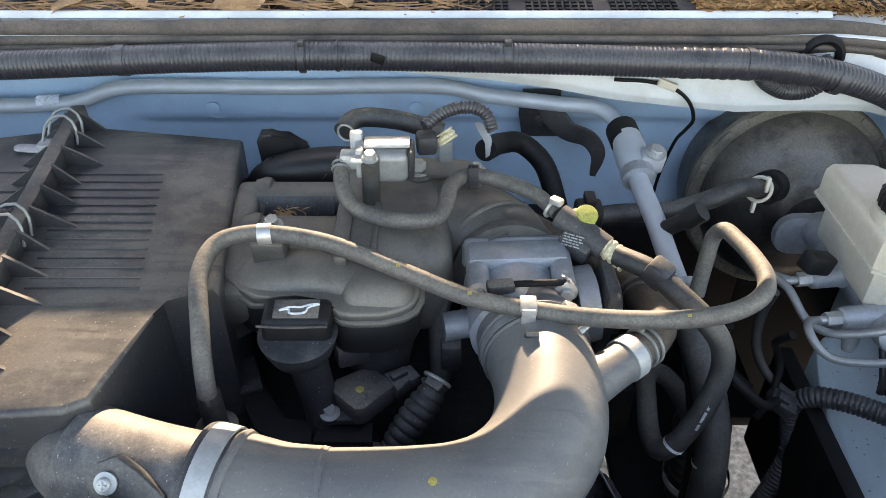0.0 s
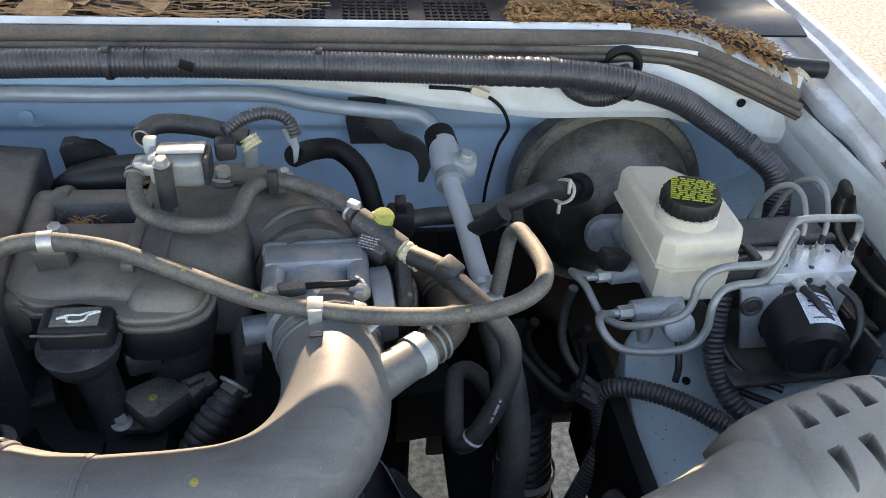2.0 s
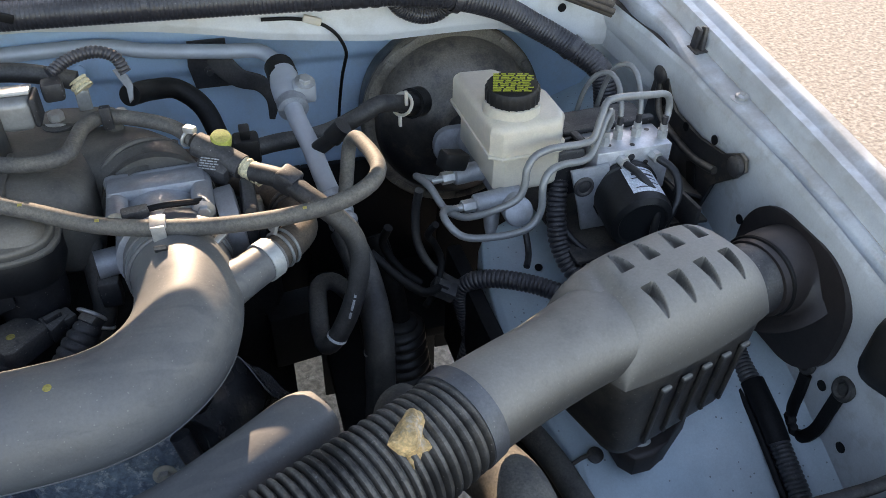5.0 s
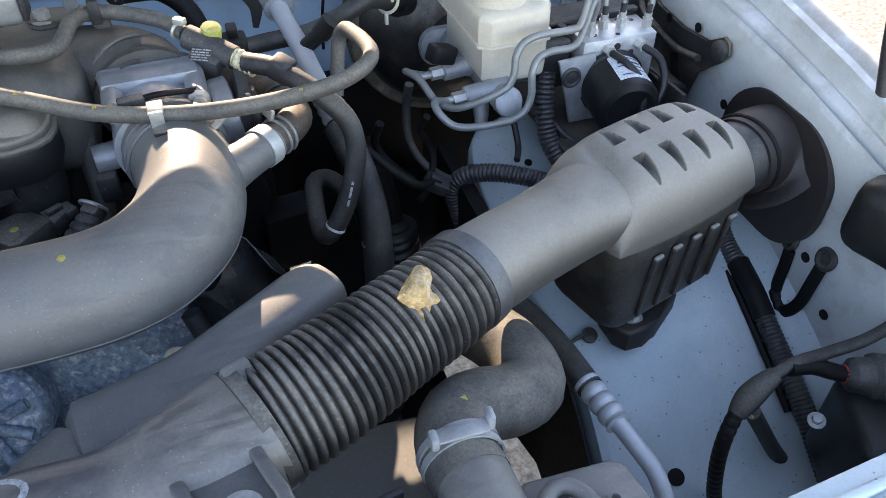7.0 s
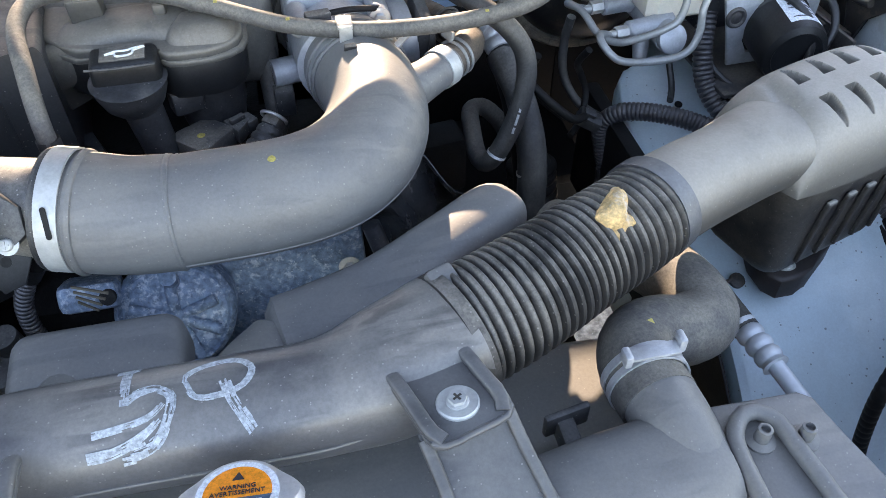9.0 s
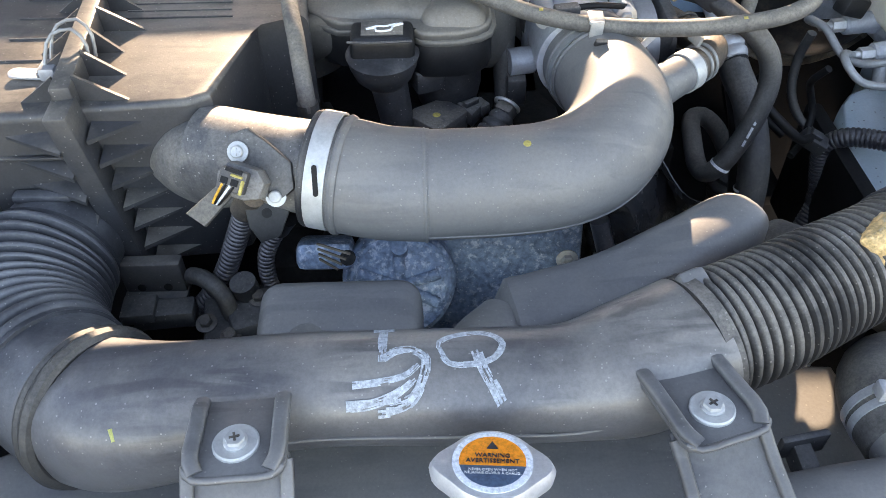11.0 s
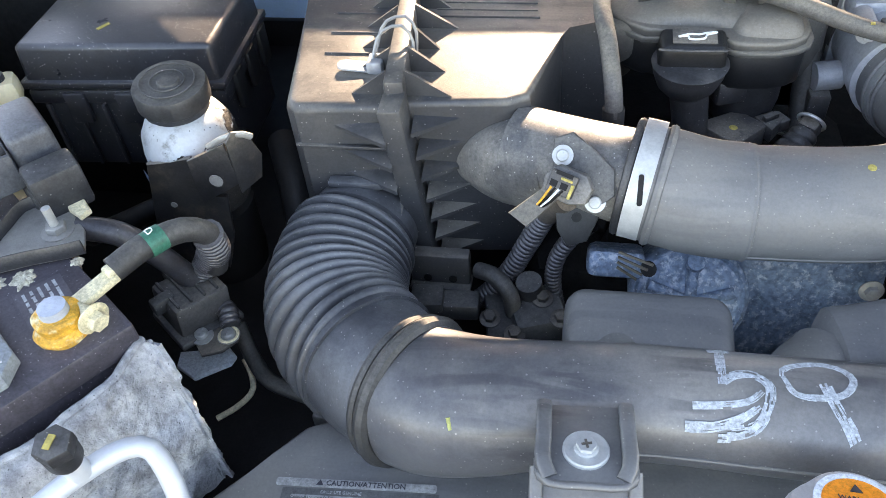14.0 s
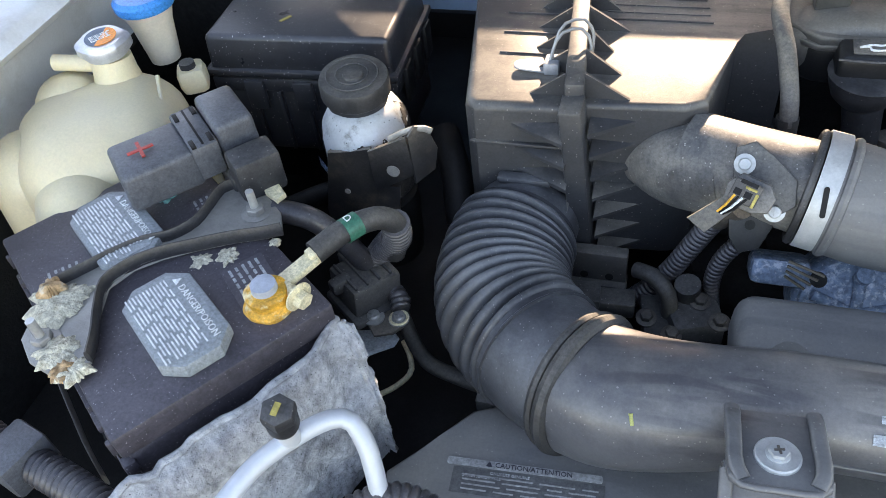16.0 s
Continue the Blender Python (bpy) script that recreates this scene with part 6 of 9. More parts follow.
# split flange over the top and down the front
P0, P1 = Vector((-0.366, 0.366, 1.066)), Vector((-0.412, 0.80, 1.066))
ridge = part("flange", box(0.017, 0.44, 0.030, 0.003).at(along((P0 + P1) / 2, (0, 0, 1), (P1 - P0))) + box(0.020, 0.030, 0.19, 0.003).at(pose(-0.360, 0.362, 0.975, 4, -4, 0)), airbox_plastic, airbox)
def gusset(w, h, t=0.003):
    return Geo([(0, -t / 2, 0), (w, -t / 2, 0), (0, -t / 2, h), (0, t / 2, 0), (w, t / 2, 0), (0, t / 2, h)], [(0, 1, 2), (5, 4, 3), (0, 3, 4, 1), (1, 4, 5, 2), (2, 5, 3, 0)])
for k in range(12):
    u = 0.03 + k * 0.084
    c = P0 + (P1 - P0) * u
    part("gusset", gusset(0.042 - 0.008 * (k % 3), 0.026).move(c.x + 0.008, c.y, 1.058), airbox_plastic, ridge)
    part("gusset", gusset(0.034, 0.024).at(pose(c.x - 0.008, c.y, 1.058, 0, 0, 180)), airbox_plastic, ridge)
for k in range(7):
    z = 1.048 - 0.0250 * k
    face = 0.372 + 0.06 * (1.06 - z)
    part("gusset", Geo([(0, 0, 0), (0.046, 0.004, -0.004), (0, -0.024, -0.006), (0, 0, -0.004), (0.046, 0.004, -0.006), (0, -0.024, -0.010)], [(2, 1, 0), (3, 4, 5), (0, 1, 4, 3), (1, 2, 5, 4), (2, 0, 3, 5)]).move(-0.352 + 0.0018 * k, face, z), airbox_plastic, ridge)
    if k < 5:
        part("gusset", Geo([(0, 0, 0), (-0.055, 0.002, -0.002), (0, -0.020, -0.008), (0, 0, -0.004), (-0.055, 0.002, -0.005), (0, -0.020, -0.012)], [(0, 1, 2), (5, 4, 3), (3, 4, 1, 0), (4, 5, 2, 1), (5, 3, 0, 2)]).move(-0.372 + 0.0018 * k, 0.360, z - 0.004), airbox_plastic, ridge)
for k in range(14):
    y = 0.508 + k * 0.0138
    part("lid_rib", box(0.098 - 0.002 * (k % 2), 0.0016, 0.0018, 0.0004, 1).move(-0.308 - 0.16 * (y - 0.51), y, 1.0606), airbox_plastic if k % 3 else plastic, airbox)
for k in range(8):
    y = 0.44 + k * 0.036
    part("lid_rib", box(0.05, 0.0016, 0.0018, 0.0004, 1).move(-0.418 - 0.10 * (y - 0.4), y, 1.0606), airbox_plastic, airbox)
for y, x in ((0.435, -0.375), (0.575, -0.39), (0.755, -0.408)):
    latch = part("latch", extrude(rounded(0.036, 0.014, 0.006), 0.002, 0.0006).at(pose(x - 0.035, y - 0.02, 1.062, 0, 5, 0)) + box(0.014, 0.018, 0.012, 0.002).move(x - 0.018, y - 0.02, 1.066), aluminium, airbox, "grey metal lid latch")
    for dy in (-0.012, 0.004):
        part("wire_bail", sweep([(x - 0.022, y + dy - 0.012, 1.064), (x - 0.012, y + dy, 1.092), (x + 0.006, y + dy + 0.004, 1.096), (x + 0.014, y + dy + 0.002, 1.085), (x + 0.014, y + dy - 0.004, 1.066)], 0.0015, 8), steel_line, latch)
part("side_seam", box(0.085, 0.004, 0.003, 0.001).move(-0.415, 0.357, 1.02), airbox_plastic, airbox)
foot = part("foot", box(0.056, 0.014, 0.036, 0.002).move(-0.337, 0.343, 0.895) + box(0.058, 0.022, 0.005, 0.0015).move(-0.337, 0.339, 0.876), airbox_plastic, airbox, "mounting foot with two holes")
for x in (-0.349, -0.325):
    part("hole", lathe([(0.004, 0), (0.004, 0.001)], 12).at(along((x, 0.3358, 0.885), (0, -1, 0.1))), rubber_and_shade, foot)
part("outlet_cone", sweep([(-0.326, 0.386, 0.985, 0.004, 0.010), (-0.306, 0.381, 0.990, 0.019, 0.025), (-0.282, 0.373, 0.998, 0.031, 0.037), (-0.255, 0.366, 1.006, 0.038, 0.041), (-0.235, 0.361, 1.012, 0.0385, 0.0385)], sides=36, up=(0, 0, 1)), cone_plastic, airbox, "moulded outlet cone")
maf = thing("airflow_meter", (-0.19, 0.35, 0.97), "black airflow meter housing with sensor plug and two screws", "airflow meter")
part("housing", sweep([(-0.268, 0.373, 1.013, 0.0375), (-0.22, 0.356, 1.014, 0.0375), (-0.168, 0.342, 1.012, 0.0390)], sides=40), cone_plastic, maf)
part("flange", ring((-0.175, 0.343, 1.013), (1, -0.2, -0.1), 0.0445, 0.0035, 40), plastic, maf)
part("sensor_plate", extrude([(-0.024, 0.024), (-0.010, 0.030), (0.004, 0.020), (0.024, 0.004), (0.026, -0.016), (0.014, -0.026), (0.0, -0.020), (-0.022, -0.010)], 0.010, 0.0015).at(along((-0.211, 0.322, 1.033), (-0.05, -0.8, 0.6))), plastic, maf)
SM = along((-0.2195, 0.305, 1.034), (-0.12, -0.8, 0.6)) @ Matrix.Rotation(radians(-14), 4, "Z")
sensor = part("sensor", extrude([(-0.017, -0.010), (-0.019, 0.002), (-0.012, 0.012), (0.010, 0.012), (0.018, 0.004), (0.017, -0.008), (0.006, -0.013), (-0.008, -0.013)], 0.018, 0.002).at(SM), cone_plastic, maf, "grey faceted sensor body")
part("plug_hood", box(0.021, 0.017, 0.010, 0.0015).at(SM @ Matrix.Translation((-0.004, 0.0, 0.020))), plastic_dusty, sensor, "open wiring plug")
part("notch", box(0.013, 0.003, 0.001, 0).at(SM @ Matrix.Translation((-0.004, 0.0075, 0.0252))), rubber_and_shade, sensor)
for x in (-0.0095, -0.0015):
    part("socket", box(0.0055, 0.0048, 0.001, 0).at(SM @ Matrix.Translation((x, -0.001, 0.0252))), rubber_and_shade, sensor, "dark socket")
part("yellow_lock", (box(0.0024, 0.011, 0.0024, 0.0006).move(0.0045, -0.003, 0.0255) + box(0.009, 0.0020, 0.0022, 0.0006).move(-0.001, 0.0042, 0.0255)).at(SM), paint_mark, sensor, "small yellow lock tab")
for k in range(4):
    part("wire", sweep([SM @ Vector((-0.010 + 0.003 * k, -0.004, 0.025)), SM @ Vector((-0.012 + 0.0025 * k, -0.012, 0.025)), SM @ Vector((-0.016 + 0.0015 * k, -0.022, 0.017))], 0.0010, 6), (rust_orange, rubber_and_shade, label_white, rubber_and_shade)[k], sensor)
part("wire_tape", extrude([(-0.014, -0.004), (-0.002, -0.010), (-0.017, -0.041), (-0.034, -0.036)], 0.006, 0.0018, 2).at(SM @ Matrix.Translation((0, 0, 0.012))), rubber_dusty, maf, "grey wrapped wires")
for p in ((-0.227, 0.321, 1.049), (-0.2005, 0.302, 1.020)):
    part("screw", screw_geo(0.0054).at(along(p, (-0.05, -0.8, 0.6))), washer_zinc, maf, "zinc cross screw")
tail_loom = thing("wiring_loom", (-0.26, 0.31, 0.9), "corrugated loom falling from the airflow meter", "wiring loom")
part("loom", sweep([(-0.232, 0.330, 0.992), (-0.241, 0.338, 0.968), (-0.255, 0.34, 0.934), (-0.268, 0.34, 0.904), (-0.284, 0.34, 0.876), (-0.299, 0.34, 0.857), (-0.315, 0.34, 0.84)], 0.0100, 16, rib=(0.0052, 0.0013)), loom, tail_loom)
part("tape_end", sweep([(-0.222, 0.318, 1.008, 0.010), (-0.230, 0.328, 0.995, 0.0118), (-0.238, 0.335, 0.978, 0.0118)], sides=16), rubber_brown, tail_loom, "brown tape wrap")
tail_loom2 = thing("wiring_loom", (-0.23, 0.335, 0.86), "corrugated loom falling behind the radiator", "wiring loom")
part("loom", sweep([(-0.208, 0.335, 0.960), (-0.219, 0.336, 0.945), (-0.229, 0.336, 0.922), (-0.232, 0.336, 0.896), (-0.229, 0.336, 0.868), (-0.220, 0.33, 0.835)], 0.0078, 16, rib=(0.0048, 0.0012)), loom, tail_loom2)
part("tape_end", sweep([(-0.203, 0.332, 0.970), (-0.213, 0.335, 0.954)], 0.0088, 12), rubber_and_shade, tail_loom2)
meter_tab = part("hanger_tab", extrude([(-0.020, 0.018), (0.016, 0.024), (0.022, 0.010), (0.006, -0.022), (-0.010, -0.026), (-0.018, -0.012)], 0.003, 0.001).at(along((-0.212, 0.318, 0.992), (0.1, -0.85, 0.5))), plastic_clean, maf, "dark hanger tab with a hole")
part("hole", lathe([(0.0042, 0), (0.0042, 0.0006)], 16).at(along((-0.214, 0.3145, 0.992), (0.1, -0.85, 0.5))), rubber_and_shade, meter_tab)
bare = thing("clip_strip", (-0.165, 0.30, 0.93), "strip of bare clips and wires below the tube", "wiring")
for k in range(4):
    part("pin", sweep([(-0.178, 0.312, 0.958 - 0.006 * k), (-0.150 - 0.004 * k, 0.302, 0.955 - 0.006 * k)], 0.0013, 6), rust_dull, bare)
part("bolt_head", lathe([(0.0065, 0), (0.0065, 0.005), (0.004, 0.006)], 18).at(along((-0.153, 0.308, 0.945), (0, -0.8, 0.6))), casting_and_shade, bare)

# alternator-side castings, weathered aluminium
cover_cast = thing("thermostat_housing", (-0.12, 0.36, 0.8), "weathered blue-grey cast aluminium pump cover with star ribs", "engine cover")
C = along((-0.113, 0.330, 0.889), (0.0, -0.85, 0.53))
part("dome", lathe([(0.050, -0.05), (0.052, -0.004), (0.051, 0.004), (0.047, 0.008), (0.044, 0.005), (0.038, 0.008), (0.02, 0.010), (0.002, 0.011)], 48, lambda a, k: 1 + 0.015 * math.sin(3 * a)).at(C), aluminium_blue, cover_cast)
HUB = Vector((-0.112, 0.3205, 0.8935))
for tip in ((-0.112, 0.335, 0.919), (-0.076, 0.325, 0.904), (-0.078, 0.311, 0.880), (-0.097, 0.299, 0.862), (-0.149, 0.326, 0.906)):
    tip = Vector(tip)
    part("rib", sweep([HUB.lerp(tip, 0.12), HUB.lerp(tip, 0.55), tip], 0.0052, 10), aluminium_blue, cover_cast)
part("hub", lathe([(0.009, -0.006), (0.009, 0.003), (0.006, 0.005), (0.001, 0.005)], 20).at(along(tuple(HUB), (0.0, -0.85, 0.53))), aluminium_blue, cover_cast)
part("ear", box(0.05, 0.036, 0.026, 0.007).at(pose(-0.178, 0.345, 0.915, -30, 0, 0)), aluminium_blue, cover_cast)
part("lug", sweep([(-0.111, 0.342, 0.915), (-0.111, 0.332, 0.932)], 0.0075, 12), aluminium_blue, cover_cast)
plate_cast = thing("timing_chain_cover", (0.0, 0.38, 0.75), "flat weathered cast aluminium front cover", "engine cover")
part("plate", box(0.16, 0.02, 0.20, 0.006).at(pose(-0.02, 0.372, 0.865, -14, 0, 0)), aluminium_blue, plate_cast)
bolt(plate_cast, (0.043, 0.352, 0.89), (0, -0.97, 0.2), 0.0065, zinc)
bolt(plate_cast, (0.03, 0.322, 0.86), (0, -0.97, 0.2), 0.006, zinc)
low_hose = hose("ribbed_pipe", [(0.065, 0.345, 0.945), (0.075, 0.335, 0.91), (0.085, 0.325, 0.88)], 0.0085, loom, "short ribbed pipe beside the front cover")
parts_low = thing("solenoid_group", (-0.29, 0.31, 0.82), "dark oil control solenoids and connectors low beside the airbox", "solenoid")
part("body", box(0.05, 0.05, 0.06, 0.008).at(pose(-0.245, 0.315, 0.852, 0, 0, 20)), plastic, parts_low)
part("arm", box(0.03, 0.09, 0.02, 0.006).at(pose(-0.275, 0.30, 0.862, 0, 0, 10)), plastic, parts_low)
part("plug", box(0.055, 0.022, 0.02, 0.003).at(pose(-0.325, 0.312, 0.875, 0, 0, 4)) + box(0.03, 0.026, 0.012, 0.002).at(pose(-0.345, 0.31, 0.884, 0, 0, 4)), plastic, parts_low)
part("cap", sweep([(-0.25, 0.33, 0.87), (-0.253, 0.325, 0.90)], 0.012, 16), plastic, parts_low)
part("elbow", sweep([(-0.30, 0.335, 0.90), (-0.285, 0.325, 0.905), (-0.27, 0.315, 0.895), (-0.265, 0.31, 0.87)], 0.008, 12), rubber, parts_low)
for x, y, z in ((-0.222, 0.298, 0.884), (-0.262, 0.285, 0.873), (-0.24, 0.32, 0.884), (-0.286, 0.30, 0.874)):
    bolt(parts_low, (x, y, z), (0, -0.2, 1), 0.006, steel_dark)

# fresh air duct, left elbow and bellows
duct = thing("fresh_air_duct", (-0.1, 0.15, 0.93), "dark plastic fresh air duct across the radiator, chalk marks on it", "air duct")
part("duct", sweep([(-0.335, 0.172, 0.938, 0.052, 0.052), (-0.305, 0.158, 0.948, 0.051, 0.049), (-0.27, 0.152, 0.957, 0.047, 0.044), (-0.235, 0.152, 0.964, 0.043, 0.040), (-0.18, 0.157, 0.970, 0.0385, 0.035), (-0.05, 0.157, 0.970, 0.0385, 0.035), (0.01, 0.158, 0.970, 0.039, 0.036), (0.05, 0.166, 0.972, 0.046, 0.040), (0.105, 0.186, 0.978, 0.047, 0.042)],
     sides=40, power=2.5, up=(0, 0, 1), step=0.006), duct_wiped, duct)
part("mould_seam", sweep([(-0.225, 0.110, 0.963), (-0.18, 0.118, 0.968), (-0.05, 0.118, 0.968), (0.01, 0.1185, 0.968), (0.05, 0.1245, 0.970)], 0.0011, 6), duct_grey, duct, "thin pale moulding seam")
part("clip_pad", box(0.022, 0.020, 0.012, 0.004).at(pose(0.098, 0.205, 1.014, 20, 0, 24)), duct_dark, duct)
def duct_top(y):
    return 0.970 + 0.0350 * max(0.0, 1 - abs((y - 0.157) / 0.0385) ** 2.5) ** 0.4
def stroke(pts, w=0.0055, seed=1):
    """One painted stroke of many dry bristle lines that hug the duct's top."""
    pick = random.Random(seed)
    g = Geo()
    path = [Vector(q[:3]) for q in spline([(x, y, 1.0, 0.001, 0.001) for x, y in pts], 0.0025)[0]]
    w *= 0.95
    for k in range(17):
        d = (k - 8) / 8 * w / 2
        start = int(pick.random() ** 2 * 0.16 * len(path))
        stop = len(path) - int(pick.random() ** 2 * 0.16 * len(path))
        for first in range(start, stop, 9):
            last = min(stop, first + pick.randint(5, 10))
            if last - first < 3 or pick.random() < 0.04:
                continue
            run = []
            for i in range(first, last):
                ahead = (path[min(i + 1, len(path) - 1)] - path[max(i - 1, 0)]).normalized()
                run.append(path[i] + Vector((-ahead.y, ahead.x, 0)) * (d + pick.uniform(-0.0001, 0.0001)))
            g = g + sweep(run, pick.uniform(0.00025, 0.00055), 5, 0.004)
    return g.bend(lambda p: Vector((p.x, p.y, duct_top(p.y) + 0.0004 + (p.z - 1.0) * 0.5)))
tagged(part("chalk_digit", stroke([(-0.123, 0.183), (-0.109, 0.184)], 0.005, 1) + stroke([(-0.116, 0.181), (-0.1165, 0.165), (-0.116, 0.153)], 0.006, 2) + stroke([(-0.116, 0.155), (-0.108, 0.161), (-0.097, 0.162), (-0.088, 0.155), (-0.09, 0.139), (-0.096, 0.129), (-0.106, 0.1255), (-0.119, 0.1245)], 0.006, 3) + stroke([(-0.135, 0.137), (-0.122, 0.138), (-0.10, 0.143), (-0.091, 0.152)], 0.004, 4) + stroke([(-0.139, 0.126), (-0.122, 0.127), (-0.106, 0.132), (-0.095, 0.140)], 0.0045, 5), chalk, duct, "hand-painted white digit five"), kind="stuff")
tagged(part("chalk_digit", stroke([(-0.079, 0.163), (-0.078, 0.169), (-0.065, 0.175), (-0.046, 0.175), (-0.037, 0.165), (-0.043, 0.154), (-0.057, 0.149), (-0.073, 0.151), (-0.079, 0.163)], 0.0042, 6) + stroke([(-0.055, 0.16), (-0.05, 0.144), (-0.040, 0.1255)], 0.007, 7), chalk, duct, "hand-painted white digit nine"), kind="stuff")
part("paint_mark", sweep([(-0.2875, 0.119, 0.989), (-0.2855, 0.1135, 0.983)], 0.0018, 8), cap_yellow, duct, "yellow paint streak")

bellows = thing("air_duct_bellows", (-0.41, 0.27, 0.87), "ribbed black rubber duct bellows into the air cleaner", "bellows")
part("joint_ring", ring((-0.324, 0.168, 0.941), (0.86, -0.5, 0.12), 0.055, 0.006, 48) + ring((-0.332, 0.173, 0.939), (0.86, -0.5, 0.12), 0.0555, 0.004, 48), rubber, bellows)
part("smooth_sleeve", sweep([(-0.326, 0.170, 0.940, 0.0545), (-0.352, 0.188, 0.934, 0.0565), (-0.374, 0.207, 0.931, 0.0575)], sides=44), bellows_rubber, bellows)
part("ribbed_tube", sweep([(-0.366, 0.200, 0.932, 0.060), (-0.396, 0.230, 0.929, 0.062), (-0.412, 0.265, 0.928, 0.062), (-0.416, 0.305, 0.930, 0.061), (-0.412, 0.338, 0.932, 0.059)], sides=56, rib=(0.0122, 0.0105)), bellows_rubber, bellows)
part("end_collar", sweep([(-0.412, 0.332, 0.932, 0.052), (-0.408, 0.352, 0.932, 0.051), (-0.406, 0.372, 0.932, 0.049)], sides=40), bellows_rubber, bellows)
part("clip_tab", box(0.05, 0.012, 0.008, 0.003).at(pose(-0.408, 0.352, 0.984, 0, 0, 0)), bellows_rubber, bellows)

# right bellows, resonator and snorkel
bell = thing("flexible_duct", (0.2, 0.22, 0.93), "ribbed black flexible air duct with a mud nest on it", "flexible duct")
part("ribbed_tube", sweep([(0.098, 0.184, 0.977, 0.047, 0.045), (0.15, 0.203, 0.981, 0.0465, 0.045), (0.21, 0.23, 0.986, 0.044, 0.044), (0.26, 0.252, 0.990, 0.0425, 0.043), (0.288, 0.268, 0.992, 0.042, 0.042)], sides=44, rib=(0.0078, 0.0060), up=(0, 0, 1)), flex_rubber, bell)
part("end_cuff", sweep([(0.098, 0.184, 0.977, 0.0485, 0.0465), (0.108, 0.188, 0.978, 0.0485, 0.0465)], sides=40, up=(0, 0, 1)), flex_rubber, bell)
part("end_cuff", sweep([(0.276, 0.261, 0.9915, 0.0435, 0.0435), (0.290, 0.269, 0.992, 0.043, 0.043)], sides=40, up=(0, 0, 1)), bellows_rubber, bell)
nest = thing("mud_nest", (0.235, 0.235, 1.025), "small dry yellow insect mud nest stuck to the duct", "mud nest")
part("nest", lathe([(0.004, -0.004), (0.010, 0.0), (0.011, 0.006), (0.009, 0.018), (0.0075, 0.026), (0.005, 0.03), (0.002, 0.031)], 26, lambda a, k: 1 + 0.14 * math.sin(3 * a + k) + 0.08 * math.sin(7 * a + 2 * k)).at(along((0.226, 0.220, 1.03), (0.5, 0.85, 0.12))) +
     lathe([(0.015, -0.006), (0.013, -0.001), (0.004, 0.001)], 26, lambda a, k: 1 + 0.2 * math.sin(5 * a + k)).at(along((0.230, 0.226, 1.027), (-0.3, -0.4, 1))), comb_yellow, nest)

res = thing("air_resonator", (0.5, 0.36, 0.83), "dusty grey plastic air resonator box with slotted top", "resonator")
RM = pose(0.523, 0.366, 0, 0, 0, 17)
SLOT_X = (-0.042, -0.009, 0.024, 0.057)
def lid_rule(u, v):
    """A soft dome with two rows of scooped slots and one long crease."""
    p, q = 2 * u - 1, 2 * v - 1
    x, y = 0.104 * p * math.sqrt(1 - 0.16 * q * q), 0.066 * q * math.sqrt(1 - 0.22 * p * p)
    h = ((1 - abs(p) ** 5) * (1 - abs(q) ** 3.6)) ** 0.47
    z = 0.951 + 0.068 * h
    for sx in SLOT_X:
        for centre, tip in ((0.010, 0.040), (-0.013, -0.047)):
            k = (y - centre) / (tip - centre)
            if 0 <= k <= 1:
                w = 0.0058 * math.sqrt(1 - k) + 0.0004
                d = abs(x - sx - 0.12 * (y - centre)) / w
                z -= (0.013 * (1 - k) + 0.002) * max(0.0, min(1.0, (1.3 - d) / 0.5)) * min(1.0, k / 0.04 + 0.2)
    z -= 0.006 * math.exp(-((x + 0.074 - 0.25 * (y + 0.01)) / 0.008) ** 2) * max(0.0, 1 - (y / 0.058) ** 2)
    return x, y, z
body = part("lid", grid(lid_rule, 300, 190).at(RM @ Matrix.Translation((-0.006, 0.006, 0))), resonator_grey, res, "dusty pale grey lid with scooped slots", 60)
part("lower_body", box(0.162, 0.100, 0.150, 0.024, 5, (1.2, 1.18)).at(RM @ Matrix.Translation((-0.001, 0.005, 0.891))), resonator_dark, res, "dirty black lower half")
part("lid_rim", extrude(rounded(0.198, 0.120, 0.034), 0.006, 0.002).at(RM @ Matrix.Translation((-0.006, 0.006, 0.948))), resonator_dark, res)
for k in range(5):
    x = -0.05 + 0.027 * k
    part("wall_rib", box(0.005, 0.005, 0.085, 0.0015).at(RM @ Matrix.Translation((x, -0.0515, 0.884)) @ Matrix.Rotation(radians(4.5), 4, "X")), resonator_dark, res)
    part("rib_head", box(0.012, 0.005, 0.006, 0.002).at(RM @ Matrix.Translation((x + 0.002, -0.0560, 0.926))), resonator_grey, res)
part("inlet_neck", sweep([(0.282, 0.264, 0.992, 0.0385, 0.039), (0.33, 0.288, 0.988, 0.038, 0.038), (0.37, 0.308, 0.982, 0.039, 0.037), (0.41, 0.328, 0.978, 0.043, 0.036), (0.45, 0.345, 0.975, 0.048, 0.034)], sides=36, power=2.3, up=(0, 0, 1)), resonator_grey, res, "dusty moulded inlet neck")
part("outlet_neck", sweep([(0.585, 0.383, 0.945, 0.040), (0.63, 0.397, 0.942, 0.040), (0.665, 0.408, 0.94, 0.040)], sides=36), plastic, res, "black outlet neck")
part("mount_foot", extrude([(0.50, 0.41), (0.484, 0.359), (0.485, 0.33), (0.495, 0.316), (0.517, 0.316), (0.538, 0.327), (0.578, 0.356), (0.57, 0.40)], 0.032, 0.005, 3).move(0, 0, 0.768) + box(0.05, 0.03, 0.06, 0.01).at(pose(0.515, 0.362, 0.825, 0, 0, 17)), boot_rubber, res, "black rubber mounting foot")
